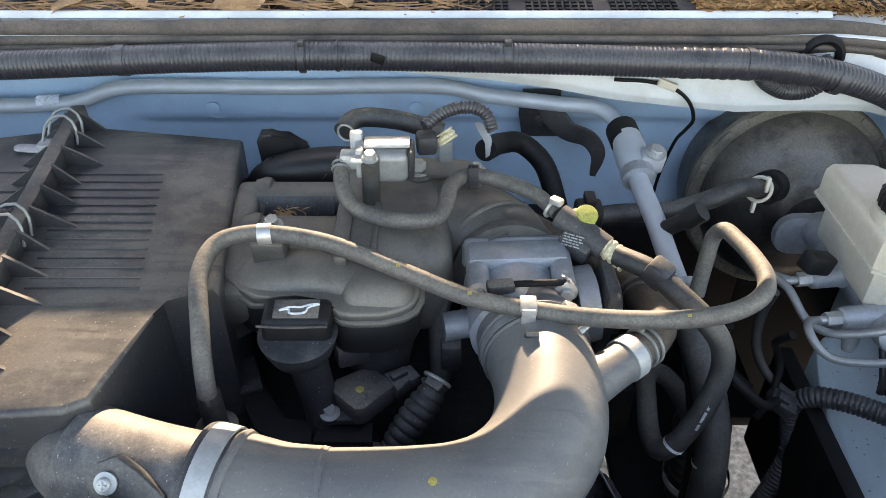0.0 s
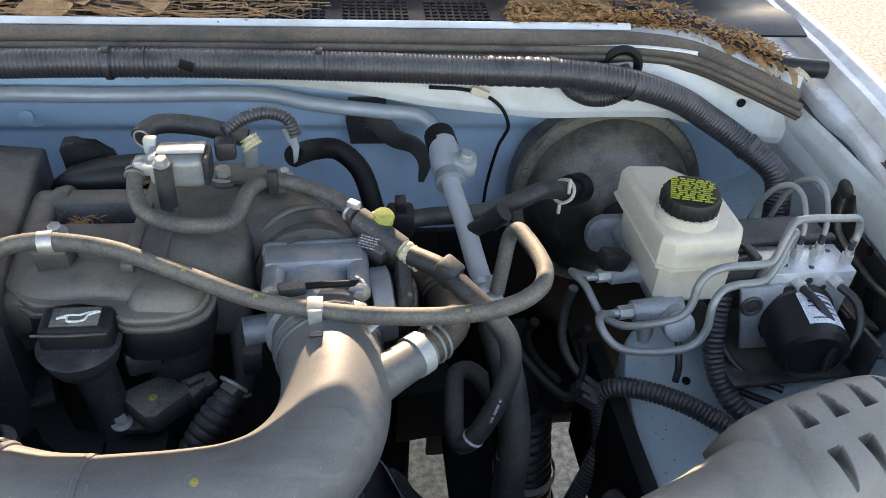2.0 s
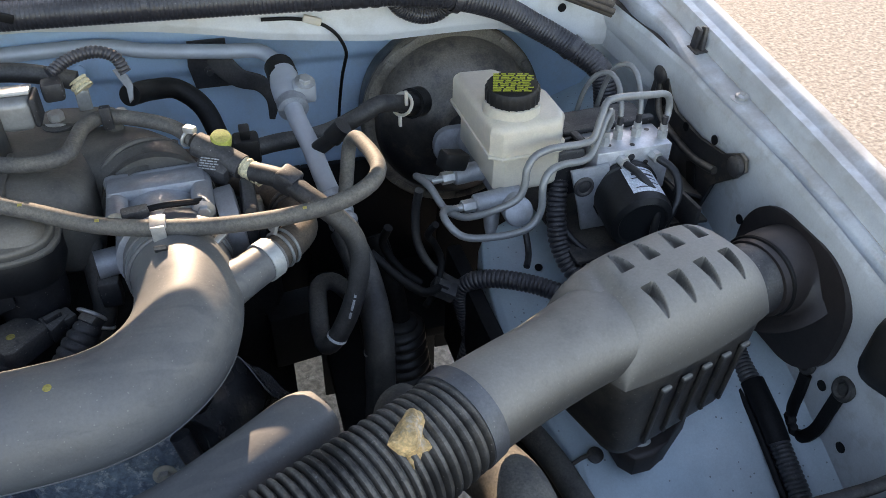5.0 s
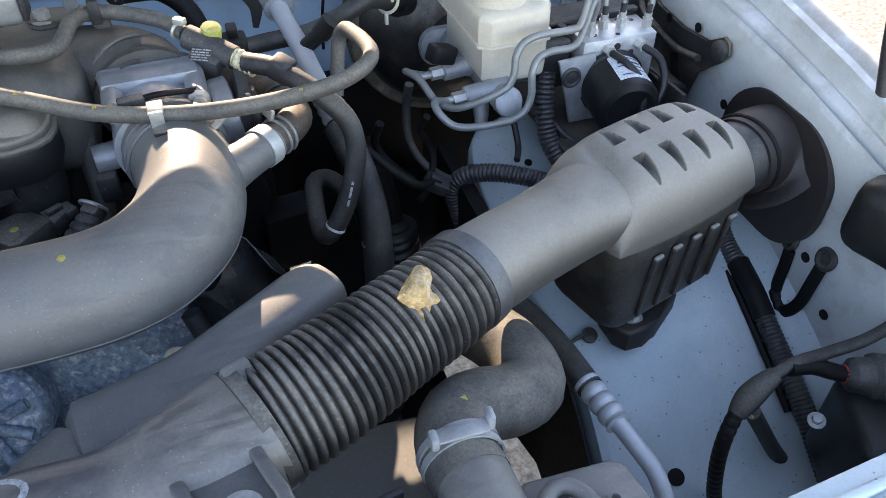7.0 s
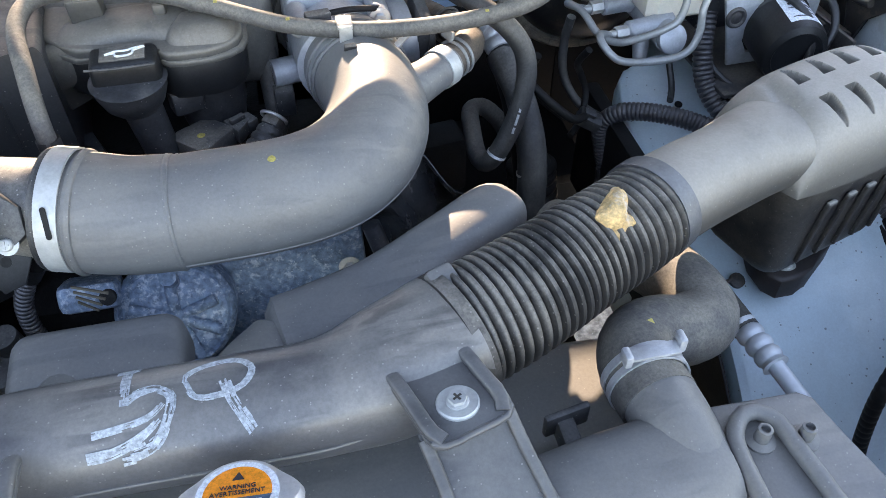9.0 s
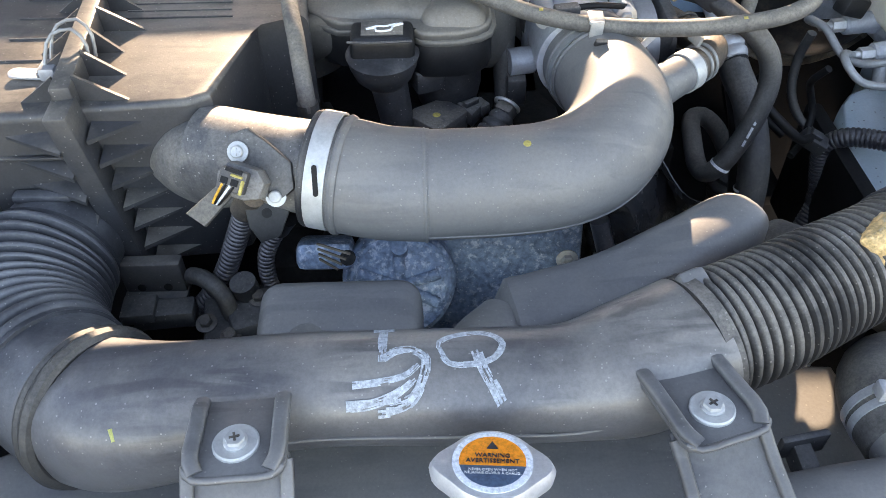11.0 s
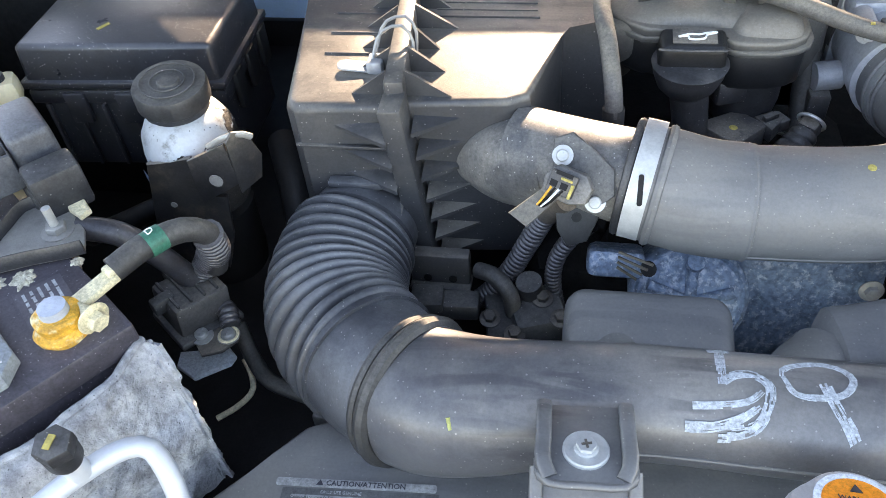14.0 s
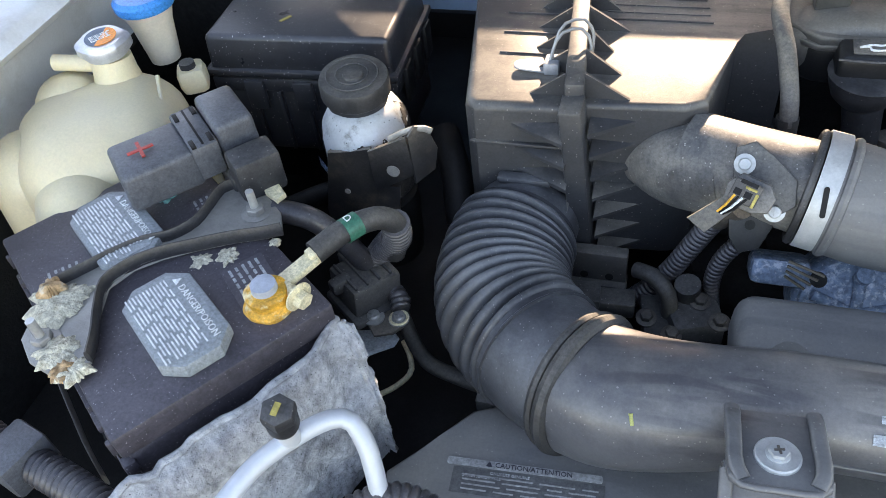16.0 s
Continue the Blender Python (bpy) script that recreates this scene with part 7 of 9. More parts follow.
bolt(res, (0.510, 0.336, 0.800), (0, -0.2, 1), 0.0068, zinc)
flange_r = thing("snorkel_boot", (0.69, 0.41, 0.86), "dark rubber snorkel boot sealing against the fender", "rubber boot")
part("boot", sweep([(0.645, 0.401, 0.941, 0.043), (0.668, 0.408, 0.94, 0.046), (0.680, 0.412, 0.936, 0.049), (0.692, 0.413, 0.931, 0.056), (0.700, 0.412, 0.924, 0.066), (0.703, 0.411, 0.92, 0.070)], sides=40), boot_rubber, flange_r)
part("plate", extrude(rounded(0.182, 0.152, 0.066, 10), 0.010, 0.004, 3).at(along((0.708, 0.410, 0.912), (-1, 0, 0.05))), boot_rubber, flange_r, "brown-black oval rubber plate")
part("boot_ring", ring((0.655, 0.404, 0.941), (0.95, 0.3, 0), 0.0435, 0.003, 40), rubber_and_shade, flange_r)

# plenum chambers behind the front duct
side_box = thing("duct_resonator", (-0.15, 0.235, 0.92), "rounded grey side chamber of the fresh air duct", "resonator")
part("chamber", box(0.130, 0.066, 0.056, 0.017, 6, (0.97, 0.94)).at(pose(-0.155, 0.243, 0.934, 6, 0, 0)), duct_grey, side_box)
part("stub", sweep([(-0.178, 0.165, 0.950, 0.019, 0.02), (-0.178, 0.208, 0.945, 0.020, 0.02), (-0.178, 0.232, 0.938, 0.020, 0.018)], sides=24), duct_grey, side_box)
long_box = thing("duct_resonator", (0.07, 0.28, 0.93), "long rounded grey side chamber beside the bellows", "resonator")
part("chamber", sweep([(-0.028, 0.240, 0.936, 0.022, 0.018), (-0.024, 0.241, 0.936, 0.030, 0.026), (0.0, 0.245, 0.938, 0.033, 0.028), (0.06, 0.260, 0.945, 0.032, 0.028), (0.12, 0.285, 0.960, 0.028, 0.028), (0.172, 0.312, 0.967, 0.026, 0.026), (0.182, 0.318, 0.968, 0.020, 0.02)], sides=30, power=2.8, up=(0, 0, 1)), duct_grey, long_box)
part("stub", sweep([(-0.062, 0.17, 0.950, 0.022, 0.02), (-0.052, 0.205, 0.945, 0.024, 0.022), (-0.026, 0.236, 0.938, 0.026, 0.022)], sides=24), duct_grey, long_box)

# radiator top: shroud, brackets with bolts, cap
shroud = thing("fan_shroud", (-0.1, 0.1, 0.8), "grey plastic radiator shroud top with caution label", "fan shroud")
part("top", extrude([(-0.47, -0.02), (-0.47, 0.09), (-0.435, 0.13), (-0.415, 0.158), (-0.398, 0.166), (-0.36, 0.168), (-0.2, 0.17), (-0.05, 0.21), (0.14, 0.225), (0.24, 0.22), (0.255, 0.12), (0.255, -0.02)], 0.014, 0.004).move(0, 0, 0.880), duct_grey, shroud)
part("skirt", box(0.60, 0.02, 0.2, 0.004).move(-0.12, 0.185, 0.78), plastic, shroud)
LB = pose(-0.363, 0.1125, 0.8945, 0, 0, 3.8)
cl = part("caution_label", extrude(rounded(0.122, 0.0066, 0.002), 0.0005).at(LB), label_faded, shroud, "long faded caution label")
lettering("\u25b2 CAUTION/ATTENTION", 0.0058, LB @ Matrix.Translation((0.004, 0, 0.0009)), ink_dark, cl)
box_print = part("label_panel", box(0.118, 0.022, 0.0004, 0).at(LB @ Matrix.Translation((0.004, -0.0155, 0))), label_dim, shroud, "worn dark print panel")
lettering("ONLY USE GENUINE", 0.0034, LB @ Matrix.Translation((-0.010, -0.0072, 0.0005)), ink_grey, box_print)
lettering("OTHER FLUIDS WILL", 0.0034, LB @ Matrix.Translation((-0.032, -0.0112, 0.0005)), ink_grey, box_print)
part("small_print", bars(4, 0.105, 0.016, LB @ Matrix.Translation((0.006, -0.0165, 0.0004)), 0.28, 5), label_faded, box_print)


def duct_bracket(at, turn, legs, back):
    """A folded steel plate with rolled flanges and a big washer bolt, its leg going down to the support."""
    ob = thing("duct_bracket", (at[0], at[1], at[2] - 0.1), "folded black steel bracket bolting the duct to the radiator support", "bracket", "duct brackets")
    m = pose(*at, -8, 0, turn)
    part("pad", extrude([(-0.030, -0.013), (-0.0285, -0.019), (-0.024, -0.0225), (0.024, -0.0225), (0.0285, -0.019), (0.030, -0.013), (0.029, back), (-0.029, back)], 0.004, 0.0012).at(m), duct_dark, ob)
    for k in (-1, 1):
        part("flange", sweep([(*(m @ Vector((k * (0.0248 - 0.004 * (j == 0)), y, z))), 0.0048, 0.0036) for j, (y, z) in enumerate(((-0.0185, 0.003), (-0.010, 0.0055), (0.010, 0.0062), (back - 0.004, 0.0062), (back, 0.004)))], sides=16, power=3.2, up=(0, 0, 1)), duct_dark, ob)
    part("front_fold", sweep([m @ Vector((-0.0275, -0.016, 0.0028)), m @ Vector((-0.022, -0.0218, 0.0026)), m @ Vector((0.0, -0.0224, 0.0024)), m @ Vector((0.022, -0.0218, 0.0026)), m @ Vector((0.0275, -0.016, 0.0028))], 0.0024, 10), duct_dark, ob, "rubbed pale front fold")
    n = m @ pose(0, -0.004, -0.0055, 40 + legs, 0, 0)
    part("leg", extrude([(-0.0305, 0.004), (0.0305, 0.004), (0.032, -0.04), (0.039, -0.075), (0.039, -0.14), (-0.034, -0.14), (-0.033, -0.06)], 0.003, 0.001).at(n), duct_dark, ob)
    for k in (-1, 1):
        part("leg_flange", sweep([(*(n @ Vector((k * x, y, 0.004))), 0.0042, 0.0034) for x, y in ((0.0285, 0.0), (0.029, -0.03), (0.031, -0.06), (0.033, -0.10), (0.033, -0.138))], sides=14, power=3, up=(0, 0, 1)), duct_dark, ob)
    part("washer", lathe([(0.0138, 0), (0.0138, 0.0018), (0.0128, 0.0028), (0.0085, 0.0024), (0.004, 0.0024)], 40).at(m @ Matrix.Translation((0, 0.001, 0.004))), washer_zinc, ob, "wide pale washer")
    head = part("screw", lathe([(0.0072, 0), (0.0072, 0.0012), (0.0060, 0.0018)], 24).at(m @ Matrix.Translation((0, 0.001, 0.0064))) + sweep([m @ Vector((0, 0.001, 0.0075)), m @ Vector((0, 0.001, 0.0108))], 0.0060, 6), washer_zinc, ob, "hex cross screw")
    part("cross_slot", (box(0.0062, 0.0014, 0.0006, 0) + box(0.0014, 0.0062, 0.0007, 0)).at(m @ pose(0, 0.001, 0.0110, 0, 0, 12)), steel_dark, head)
    return ob


duct_bracket((-0.199, 0.089, 1.009), 3, 4, 0.036)
duct_bracket((0.086, 0.106, 1.004), 17, 4, 0.046)
radcap = thing("filler_cap", (-0.05, 0.075, 0.98), "pressed aluminium radiator cap with orange warning label", "radiator cap")
RC = pose(-0.050, 0.077, 0.999, -14, 0, -4) @ Matrix.Scale(0.93, 4)
part("cap", lathe([(0.026, -0.012), (0.030, -0.008), (0.031, 0.0), (0.029, 0.005), (0.024, 0.006), (0.003, 0.0065)], 64, lambda a, k: 1 + (0.30 * max(0.0, math.cos(a)) ** 14 + 0.30 * max(0.0, -math.cos(a)) ** 14 if k in (1, 2, 3) else 0)).at(RC), aluminium_fresh, radcap)
lb = part("label", lathe([(0.0255, 0), (0.0255, 0.0005)], 48).at(RC @ Matrix.Translation((0, 0, 0.0066))), label_white, radcap, "round white-rimmed label")
part("label_half", lathe([(0.021, 0), (0.021, 0.0004)], 48).bend(lambda p: Vector((p.x, max(p.y, -0.004), p.z))).at(RC @ Matrix.Translation((0, 0, 0.0072))), label_orange, lb, "orange half")
part("label_half", lathe([(0.021, 0), (0.021, 0.0004)], 48).bend(lambda p: Vector((p.x, min(p.y, -0.004), p.z))).at(RC @ Matrix.Translation((0, 0, 0.0072))), label_navy, lb, "dark blue half")
lettering("WARNING\nAVERTISSEMENT", 0.0046, RC @ Matrix.Translation((0, 0.002, 0.0079)), ink_dark, lb)
lettering("\u25b2", 0.008, RC @ Matrix.Translation((0, 0.0125, 0.0079)), ink_dark, lb)
lettering("NEVER OPEN WHEN HOT\nNE JAMAIS OUVRIR A CHAUD.", 0.0026, RC @ Matrix.Translation((0, -0.009, 0.0079)), ink_white, lb)
part("filler_neck", lathe([(0.027, -0.06), (0.027, -0.012), (0.02, -0.011)], 32).at(RC), plastic, radcap)

# upper hose with its spring clamp and the radiator's end tank
upper = thing("upper_radiator_hose", (0.28, 0.2, 0.88), "dusty black upper radiator hose with pale blue spring clamp", "radiator hose")
part("hose", sweep([(0.262, 0.40, 0.85), (0.290, 0.335, 0.88), (0.312, 0.285, 0.90), (0.326, 0.24, 0.908), (0.322, 0.207, 0.912), (0.298, 0.194, 0.918), (0.268, 0.190, 0.928), (0.247, 0.178, 0.936), (0.236, 0.155, 0.94), (0.2375, 0.118, 0.943)], 0.0295, 28), rubber_dusty, upper)
part("spring_clamp", band((0.237, 0.137, 0.9415), (0.02, -1, 0.05), 0.030, 0.006, 0.0018) + band((0.2365, 0.147, 0.9415), (0.02, -1, 0.05), 0.030, 0.006, 0.0018) + box(0.040, 0.012, 0.003, 0.001).at(pose(0.236, 0.142, 0.9735, 0, 0, 0)) + box(0.006, 0.012, 0.012, 0.002).move(0.215, 0.139, 0.976) + box(0.006, 0.012, 0.014, 0.002).move(0.259, 0.146, 0.974), aluminium, upper, "pale blue-grey spring clamp")
part("paint_mark", box(0.016, 0.005, 0.001, 0).at(pose(0.244, 0.172, 0.9655, 15, 0, 10)), paint_mark, upper)
tank = thing("radiator_tank", (0.2, 0.06, 0.88), "grey plastic radiator end tank and hose neck", "radiator")
part("neck", sweep([(0.2375, 0.13, 0.943, 0.028), (0.239, 0.10, 0.944, 0.028), (0.241, 0.07, 0.935, 0.03)], sides=26, rib=None), duct_grey, tank)
part("tank_top", sweep([(0.13, 0.06, 0.925, 0.04, 0.028), (0.20, 0.065, 0.932, 0.042, 0.03), (0.255, 0.07, 0.93, 0.04, 0.03), (0.262, 0.07, 0.928, 0.03, 0.02)], sides=26, power=2.8, up=(0, 0, 1)), duct_grey, tank)
part("clip_tower", box(0.014, 0.03, 0.02, 0.003).move(0.17, 0.118, 0.925) + box(0.036, 0.006, 0.022, 0.002).at(pose(0.172, 0.128, 0.93, 0, 0, 10)), plastic, tank)
support = thing("radiator_support_bracket", (0.32, 0.07, 0.9), "dusty steel radiator support bracket with looped rib and two studs", "bracket")
part("plate", extrude([(0.262, -0.06), (0.262, 0.098), (0.27, 0.106), (0.336, 0.104), (0.345, 0.097), (0.353, 0.046), (0.364, 0.0), (0.374, -0.06)], 0.010, 0.004, 3).move(0, 0, 0.938), duct_grey, support)
part("loop_rib", sweep([(0.268, -0.05, 0.952), (0.267, 0.04, 0.953), (0.272, 0.078, 0.954), (0.289, 0.092, 0.954), (0.303, 0.084, 0.954), (0.309, 0.055, 0.953), (0.316, 0.0, 0.952), (0.322, -0.05, 0.951)], 0.0062, 14), duct_grey, support)
for x, y in ((0.289, 0.072), (0.319, 0.067)):
    part("stud", lathe([(0.0105, 0), (0.0105, 0.002), (0.0055, 0.004), (0.005, 0.015), (0.0032, 0.0155), (0.003, 0.011)], 22).at(pose(x, y, 0.948)), duct_grey, support)


rail_f = setting("lamp_rail", box(0.56, 0.10, 0.035, 0.006).at(pose(0.635, 0.006, 0.932, 0, 0, 5)), house_paint, "pale painted lamp rail beside the radiator support", "body panel")
part("rail_ridge", sweep([(0.36, 0.012, 0.951), (0.50, 0.024, 0.951), (0.66, 0.038, 0.951), (0.90, 0.06, 0.951)], 0.005, 10), house_paint, rail_f)
part("seam_sealer", sweep([(0.37, 0.002, 0.9505), (0.52, 0.015, 0.951), (0.68, 0.03, 0.951), (0.90, 0.05, 0.951)], 0.0028, 8), sealer, rail_f, "beige seam sealer bead")

# refrigerant line, looms and studs on the right
fit_line = thing("refrigerant_line", (0.41, 0.26, 0.78), "black hose with crimped aluminium fitting and pipe", "pipe")
part("hose", sweep([(0.36, 0.48, 0.80), (0.380, 0.41, 0.81), (0.396, 0.34, 0.815), (0.405, 0.27, 0.815)], 0.0135, 16).move(0.010, -0.018, 0), rubber, fit_line)
part("crimp", sweep([(0.4035, 0.278, 0.816), (0.411, 0.225, 0.815)], 0.0138, 18, rib=(0.014, 0.0025)).move(0.010, -0.018, 0), pipe_metal, fit_line)
part("pipe", sweep([(0.410, 0.232, 0.815), (0.417, 0.20, 0.81), (0.424, 0.175, 0.802), (0.425, 0.15, 0.785), (0.424, 0.13, 0.75)], 0.0085, 14).move(0.010, -0.018, 0), pipe_metal, fit_line)
def retainer(eye, r, line_pts):
    """A rubber strap with a moulded eye, hanging down the fender wall."""
    ob = thing("retainer_strap", line_pts[-1], "dark rubber retainer strap hanging on the fender wall", "retainer", "retainer straps")
    part("loop", ring(eye, (-1, 0.1, 0.35), r, 0.0042, 26) + lathe([(r * 0.55, -0.004), (r * 0.6, 0.002), (r * 0.2, 0.002)], 18).at(along(eye, (-1, 0.1, 0.35))), rubber, ob)
    part("strap", sweep([(*q, 0.0075, 0.004) for q in line_pts], sides=12, power=3, up=(-1, 0, 0)), rubber_and_shade, ob)
    part("end_bead", lathe([(0.004, -0.006), (0.010, -0.003), (0.011, 0.003), (0.006, 0.007)], 16).at(along(line_pts[-1], (-1, 0, 0.3))), rubber_and_shade, ob)
    return ob


retainer((0.710, 0.349, 0.846), 0.007, [(0.710, 0.346, 0.836), (0.708, 0.343, 0.815), (0.706, 0.341, 0.79), (0.703, 0.336, 0.772)])
retainer((0.710, 0.297, 0.864), 0.010, [(0.710, 0.299, 0.850), (0.708, 0.300, 0.826), (0.705, 0.303, 0.79), (0.703, 0.315, 0.768), (0.702, 0.328, 0.766)])
side = thing("wiring_loom", (0.68, 0.27, 0.72), "black corrugated loom lying along the fender foot", "wiring loom")
part("loom", sweep([(0.688, 0.48, 0.85), (0.682, 0.421, 0.800), (0.680, 0.359, 0.782), (0.677, 0.305, 0.760), (0.673, 0.253, 0.740), (0.668, 0.206, 0.722), (0.66, 0.14, 0.69)], 0.0125, 14, rib=(0.005, 0.0012)), loom, side)
part("tape_band", sweep([(0.681, 0.385, 0.790), (0.679, 0.345, 0.777), (0.677, 0.315, 0.764)], 0.0138, 14), rubber_and_shade, side, "black tape wrap")
part("side_tube", sweep([(0.668, 0.42, 0.79), (0.665, 0.355, 0.772), (0.662, 0.29, 0.745), (0.657, 0.22, 0.715)], 0.004, 8), rubber_and_shade, side)
lamp_wire = thing("headlamp_wire", (0.6, 0.2, 0.75), "taped headlamp wire arching to its plug", "wiring loom")
part("wire", sweep([(0.5475, 0.165, 0.644), (0.5245, 0.165, 0.723), (0.521, 0.172, 0.788), (0.537, 0.183, 0.818), (0.556, 0.189, 0.832)], 0.0080, 12, rib=(0.009, 0.0006)), rubber_and_shade, lamp_wire)
part("taped_sleeve", sweep([(0.534, 0.181, 0.814, 0.009), (0.545, 0.186, 0.825, 0.0125), (0.56, 0.189, 0.838, 0.0115), (0.574, 0.19, 0.850, 0.008)], sides=14), rubber, lamp_wire, "grey tape sleeve")
part("upper_wire", sweep([(0.565, 0.19, 0.845), (0.588, 0.19, 0.858), (0.628, 0.19, 0.860), (0.672, 0.19, 0.864), (0.74, 0.20, 0.875)], 0.0062, 12), rubber, lamp_wire)
part("bare_ends", sweep([(0.546, 0.181, 0.815), (0.55, 0.180, 0.806), (0.556, 0.181, 0.800)], 0.0022, 8), copper_wire, lamp_wire, "bare metal at the split")
part("branch", sweep([(0.560, 0.187, 0.800), (0.585, 0.189, 0.760), (0.624, 0.19, 0.697), (0.688, 0.19, 0.61)], 0.0085, 12), rubber, lamp_wire)
part("plug_wire", sweep([(0.585, 0.189, 0.855), (0.610, 0.186, 0.852), (0.628, 0.180, 0.845), (0.643, 0.176, 0.839)], 0.0085, 12), rubber_and_shade, lamp_wire)
plug = thing("headlamp_plug", (0.66, 0.17, 0.8), "black headlamp plug with red wire seal", "connector")
part("shell", lathe([(0.010, 0), (0.017, 0.006), (0.019, 0.022), (0.024, 0.026), (0.024, 0.045), (0.020, 0.048)], 28, lambda a, k: 1 + 0.03 * math.sin(8 * a)).at(along((0.645, 0.176, 0.838), (0.85, -0.35, -0.1))), plastic, plug)
part("seal", ring((0.644, 0.1765, 0.8385), (0.85, -0.35, -0.1), 0.0065, 0.003, 16), label_red, plug, "red seal ring")
part("housing", box(0.15, 0.10, 0.11, 0.012, 3).at(pose(0.70, 0.115, 0.77, 0, 0, -22)), plastic_clean, plug, "black lamp back housing")
part("mark", bars(1, 0.02, 0.012, pose(0.665, 0.115, 0.8256, 0, 0, -22), 0.4, 3), ink_white, plug)
bolt(plug, (0.623, 0.164, 0.788), (-0.3, -0.2, 1), 0.0055, washer_zinc)
corner = thing("corner_box", (0.73, 0.26, 0.93), "dark moulded box on the fender rim", "box")
part("shell", box(0.11, 0.10, 0.08, 0.022, 4).at(pose(0.738, 0.245, 0.952, 0, 8, 20)), plastic_clean, corner)
bolt(corner, (0.735, 0.25, 0.992), (0, 0, 1), 0.006, zinc)
prop = hose("prop_rod", [(0.750, 0.342, 1.01), (0.739, 0.356, 1.086), (0.735, 0.372, 1.17), (0.74, 0.40, 1.35), (0.75, 0.44, 1.6)], 0.0055, steel_dark, "dark steel rod rising from the fender rim", "prop rod")
pin = thing("harness_clip", (0.471, 0.354, 0.766), "small dark clip with stray wire on the wheelhouse", "clip")
part("button", lathe([(0.009, 0), (0.009, 0.004), (0.004, 0.006)], 18).at(along((0.471, 0.354, 0.764), (0, -0.4, 1))), steel_dark, pin)
part("tail", sweep([(0.465, 0.354, 0.768), (0.45, 0.352, 0.766), (0.435, 0.346, 0.764)], 0.0025, 8), steel_dark, pin)


# ---- battery side ----
battery = thing("battery", (-0.662, 0.169, 0.83), "black car battery with corroded terminals and two cell covers", "battery")
BM = pose(-0.666, 0.152, 0, 0, 0, 143.5)
part("case", box(0.252, 0.168, 0.18, 0.004).at(BM @ Matrix.Translation((0, 0, 0.915))), battery_plastic, battery)
part("lid", box(0.262, 0.175, 0.024, 0.003).at(BM @ Matrix.Translation((0, 0, 1.014))), battery_plastic, battery)
part("lid_step", box(0.20, 0.012, 0.006, 0.0015).at(BM @ Matrix.Translation((0, 0.086, 1.006))), battery_plastic, battery)
for k in range(7):
    part("lid_rib", box(0.005, 0.008, 0.014, 0.001).at(BM @ Matrix.Translation((-0.12 + 0.04 * k, 0.0875, 1.008))), battery_plastic, battery)
part("lid_groove", box(0.25, 0.003, 0.003, 0.0005).at(BM @ Matrix.Translation((0, 0.0875, 1.0005))), rubber_and_shade, battery)
part("side_ledge", box(0.258, 0.010, 0.014, 0.002).at(BM @ Matrix.Translation((0, 0.086, 0.986))), battery_plastic, battery)
for k in range(4):
    part("side_slot", box(0.045, 0.004, 0.006, 0.001).at(BM @ Matrix.Translation((-0.09 + 0.06 * k, 0.0905, 0.987))), rubber_and_shade, battery)
def octagon(w, h, c):
    return [(w / 2 - c, h / 2), (c - w / 2, h / 2), (-w / 2, h / 2 - c), (-w / 2, c - h / 2), (c - w / 2, -h / 2), (w / 2 - c, -h / 2), (w / 2, c - h / 2), (w / 2, h / 2 - c)]
for x, y, turn in ((-0.614, 0.1015, -36.5), (-0.715, 0.181, -35.5)):
    cv = part("cell_cover", extrude(octagon(0.096, 0.056, 0.014), 0.013, 0.002).at(pose(x, y, 1.026, 0, 0, turn)), battery_cap, battery, "grey cell cover with raised warning text")
    lettering("\u25b2 DANGER/POISON", 0.0080, pose(x, y, 1.0402, 0, 0, turn) @ Matrix.Translation((0.002, 0.0165, 0)), ink_white, cv)
    part("small_print", bars(12, 0.078, 0.034, pose(x, y, 1.0399, 0, 0, turn) @ Matrix.Translation((0, -0.007, 0)), 0.45, int(900 * abs(x))), ink_white, cv)
    part("inner_rim", extrude(octagon(0.086, 0.047, 0.011), 0.0008).at(pose(x, y, 1.0387, 0, 0, turn)), battery_cap, cv)
for x, y, turn in ((-0.58, 0.155, -42), (-0.65, 0.225, -44), (-0.69, 0.07, -42), (-0.73, 0.125, -44)):
    sl = part("side_label", box(0.05, 0.035, 0.0006, 0).at(pose(x, y, 1.0265, 0, 0, turn)), battery_plastic, battery)
    part("small_print", bars(5, 0.042, 0.028, pose(x, y, 1.0268, 0, 0, turn), 0.4, int(500 * abs(y + x))), ink_grey, sl)
part("post", lathe([(0.012, 0), (0.010, 0.018), (0.0095, 0.024), (0.002, 0.0245)], 28).at(pose(-0.555, 0.135, 1.026)), terminal_lead, battery, "lead terminal post")
clampT = thing("battery_cable", (-0.54, 0.16, 1.02), "corroded battery cable clamp with black cable", "battery cable")
part("clamp_ring", lathe([(0.019, 0), (0.020, 0.004), (0.016, 0.008), (0.0165, 0.016), (0.014, 0.018), (0.0105, 0.018)], 32, lambda a, k: 1 + 0.03 * math.sin(5 * a + k)).at(pose(-0.555, 0.135, 1.026)), rust_orange, clampT, "orange corroded clamp ring")
part("clamp_arm", box(0.046, 0.014, 0.007, 0.002).at(pose(-0.541, 0.158, 1.04, 0, -6, 60)) + box(0.024, 0.011, 0.010, 0.002).at(pose(-0.528, 0.18, 1.045, 0, -6, 56)), terminal_strap, clampT)
part("clamp_bolt", sweep([(-0.545, 0.145, 1.038), (-0.525, 0.136, 1.035)], 0.0055, 12) + bolt_geo(0.0075, 0.007).at(along((-0.532, 0.139, 1.036), (0.9, -0.4, -0.1))), terminal_strap, clampT)
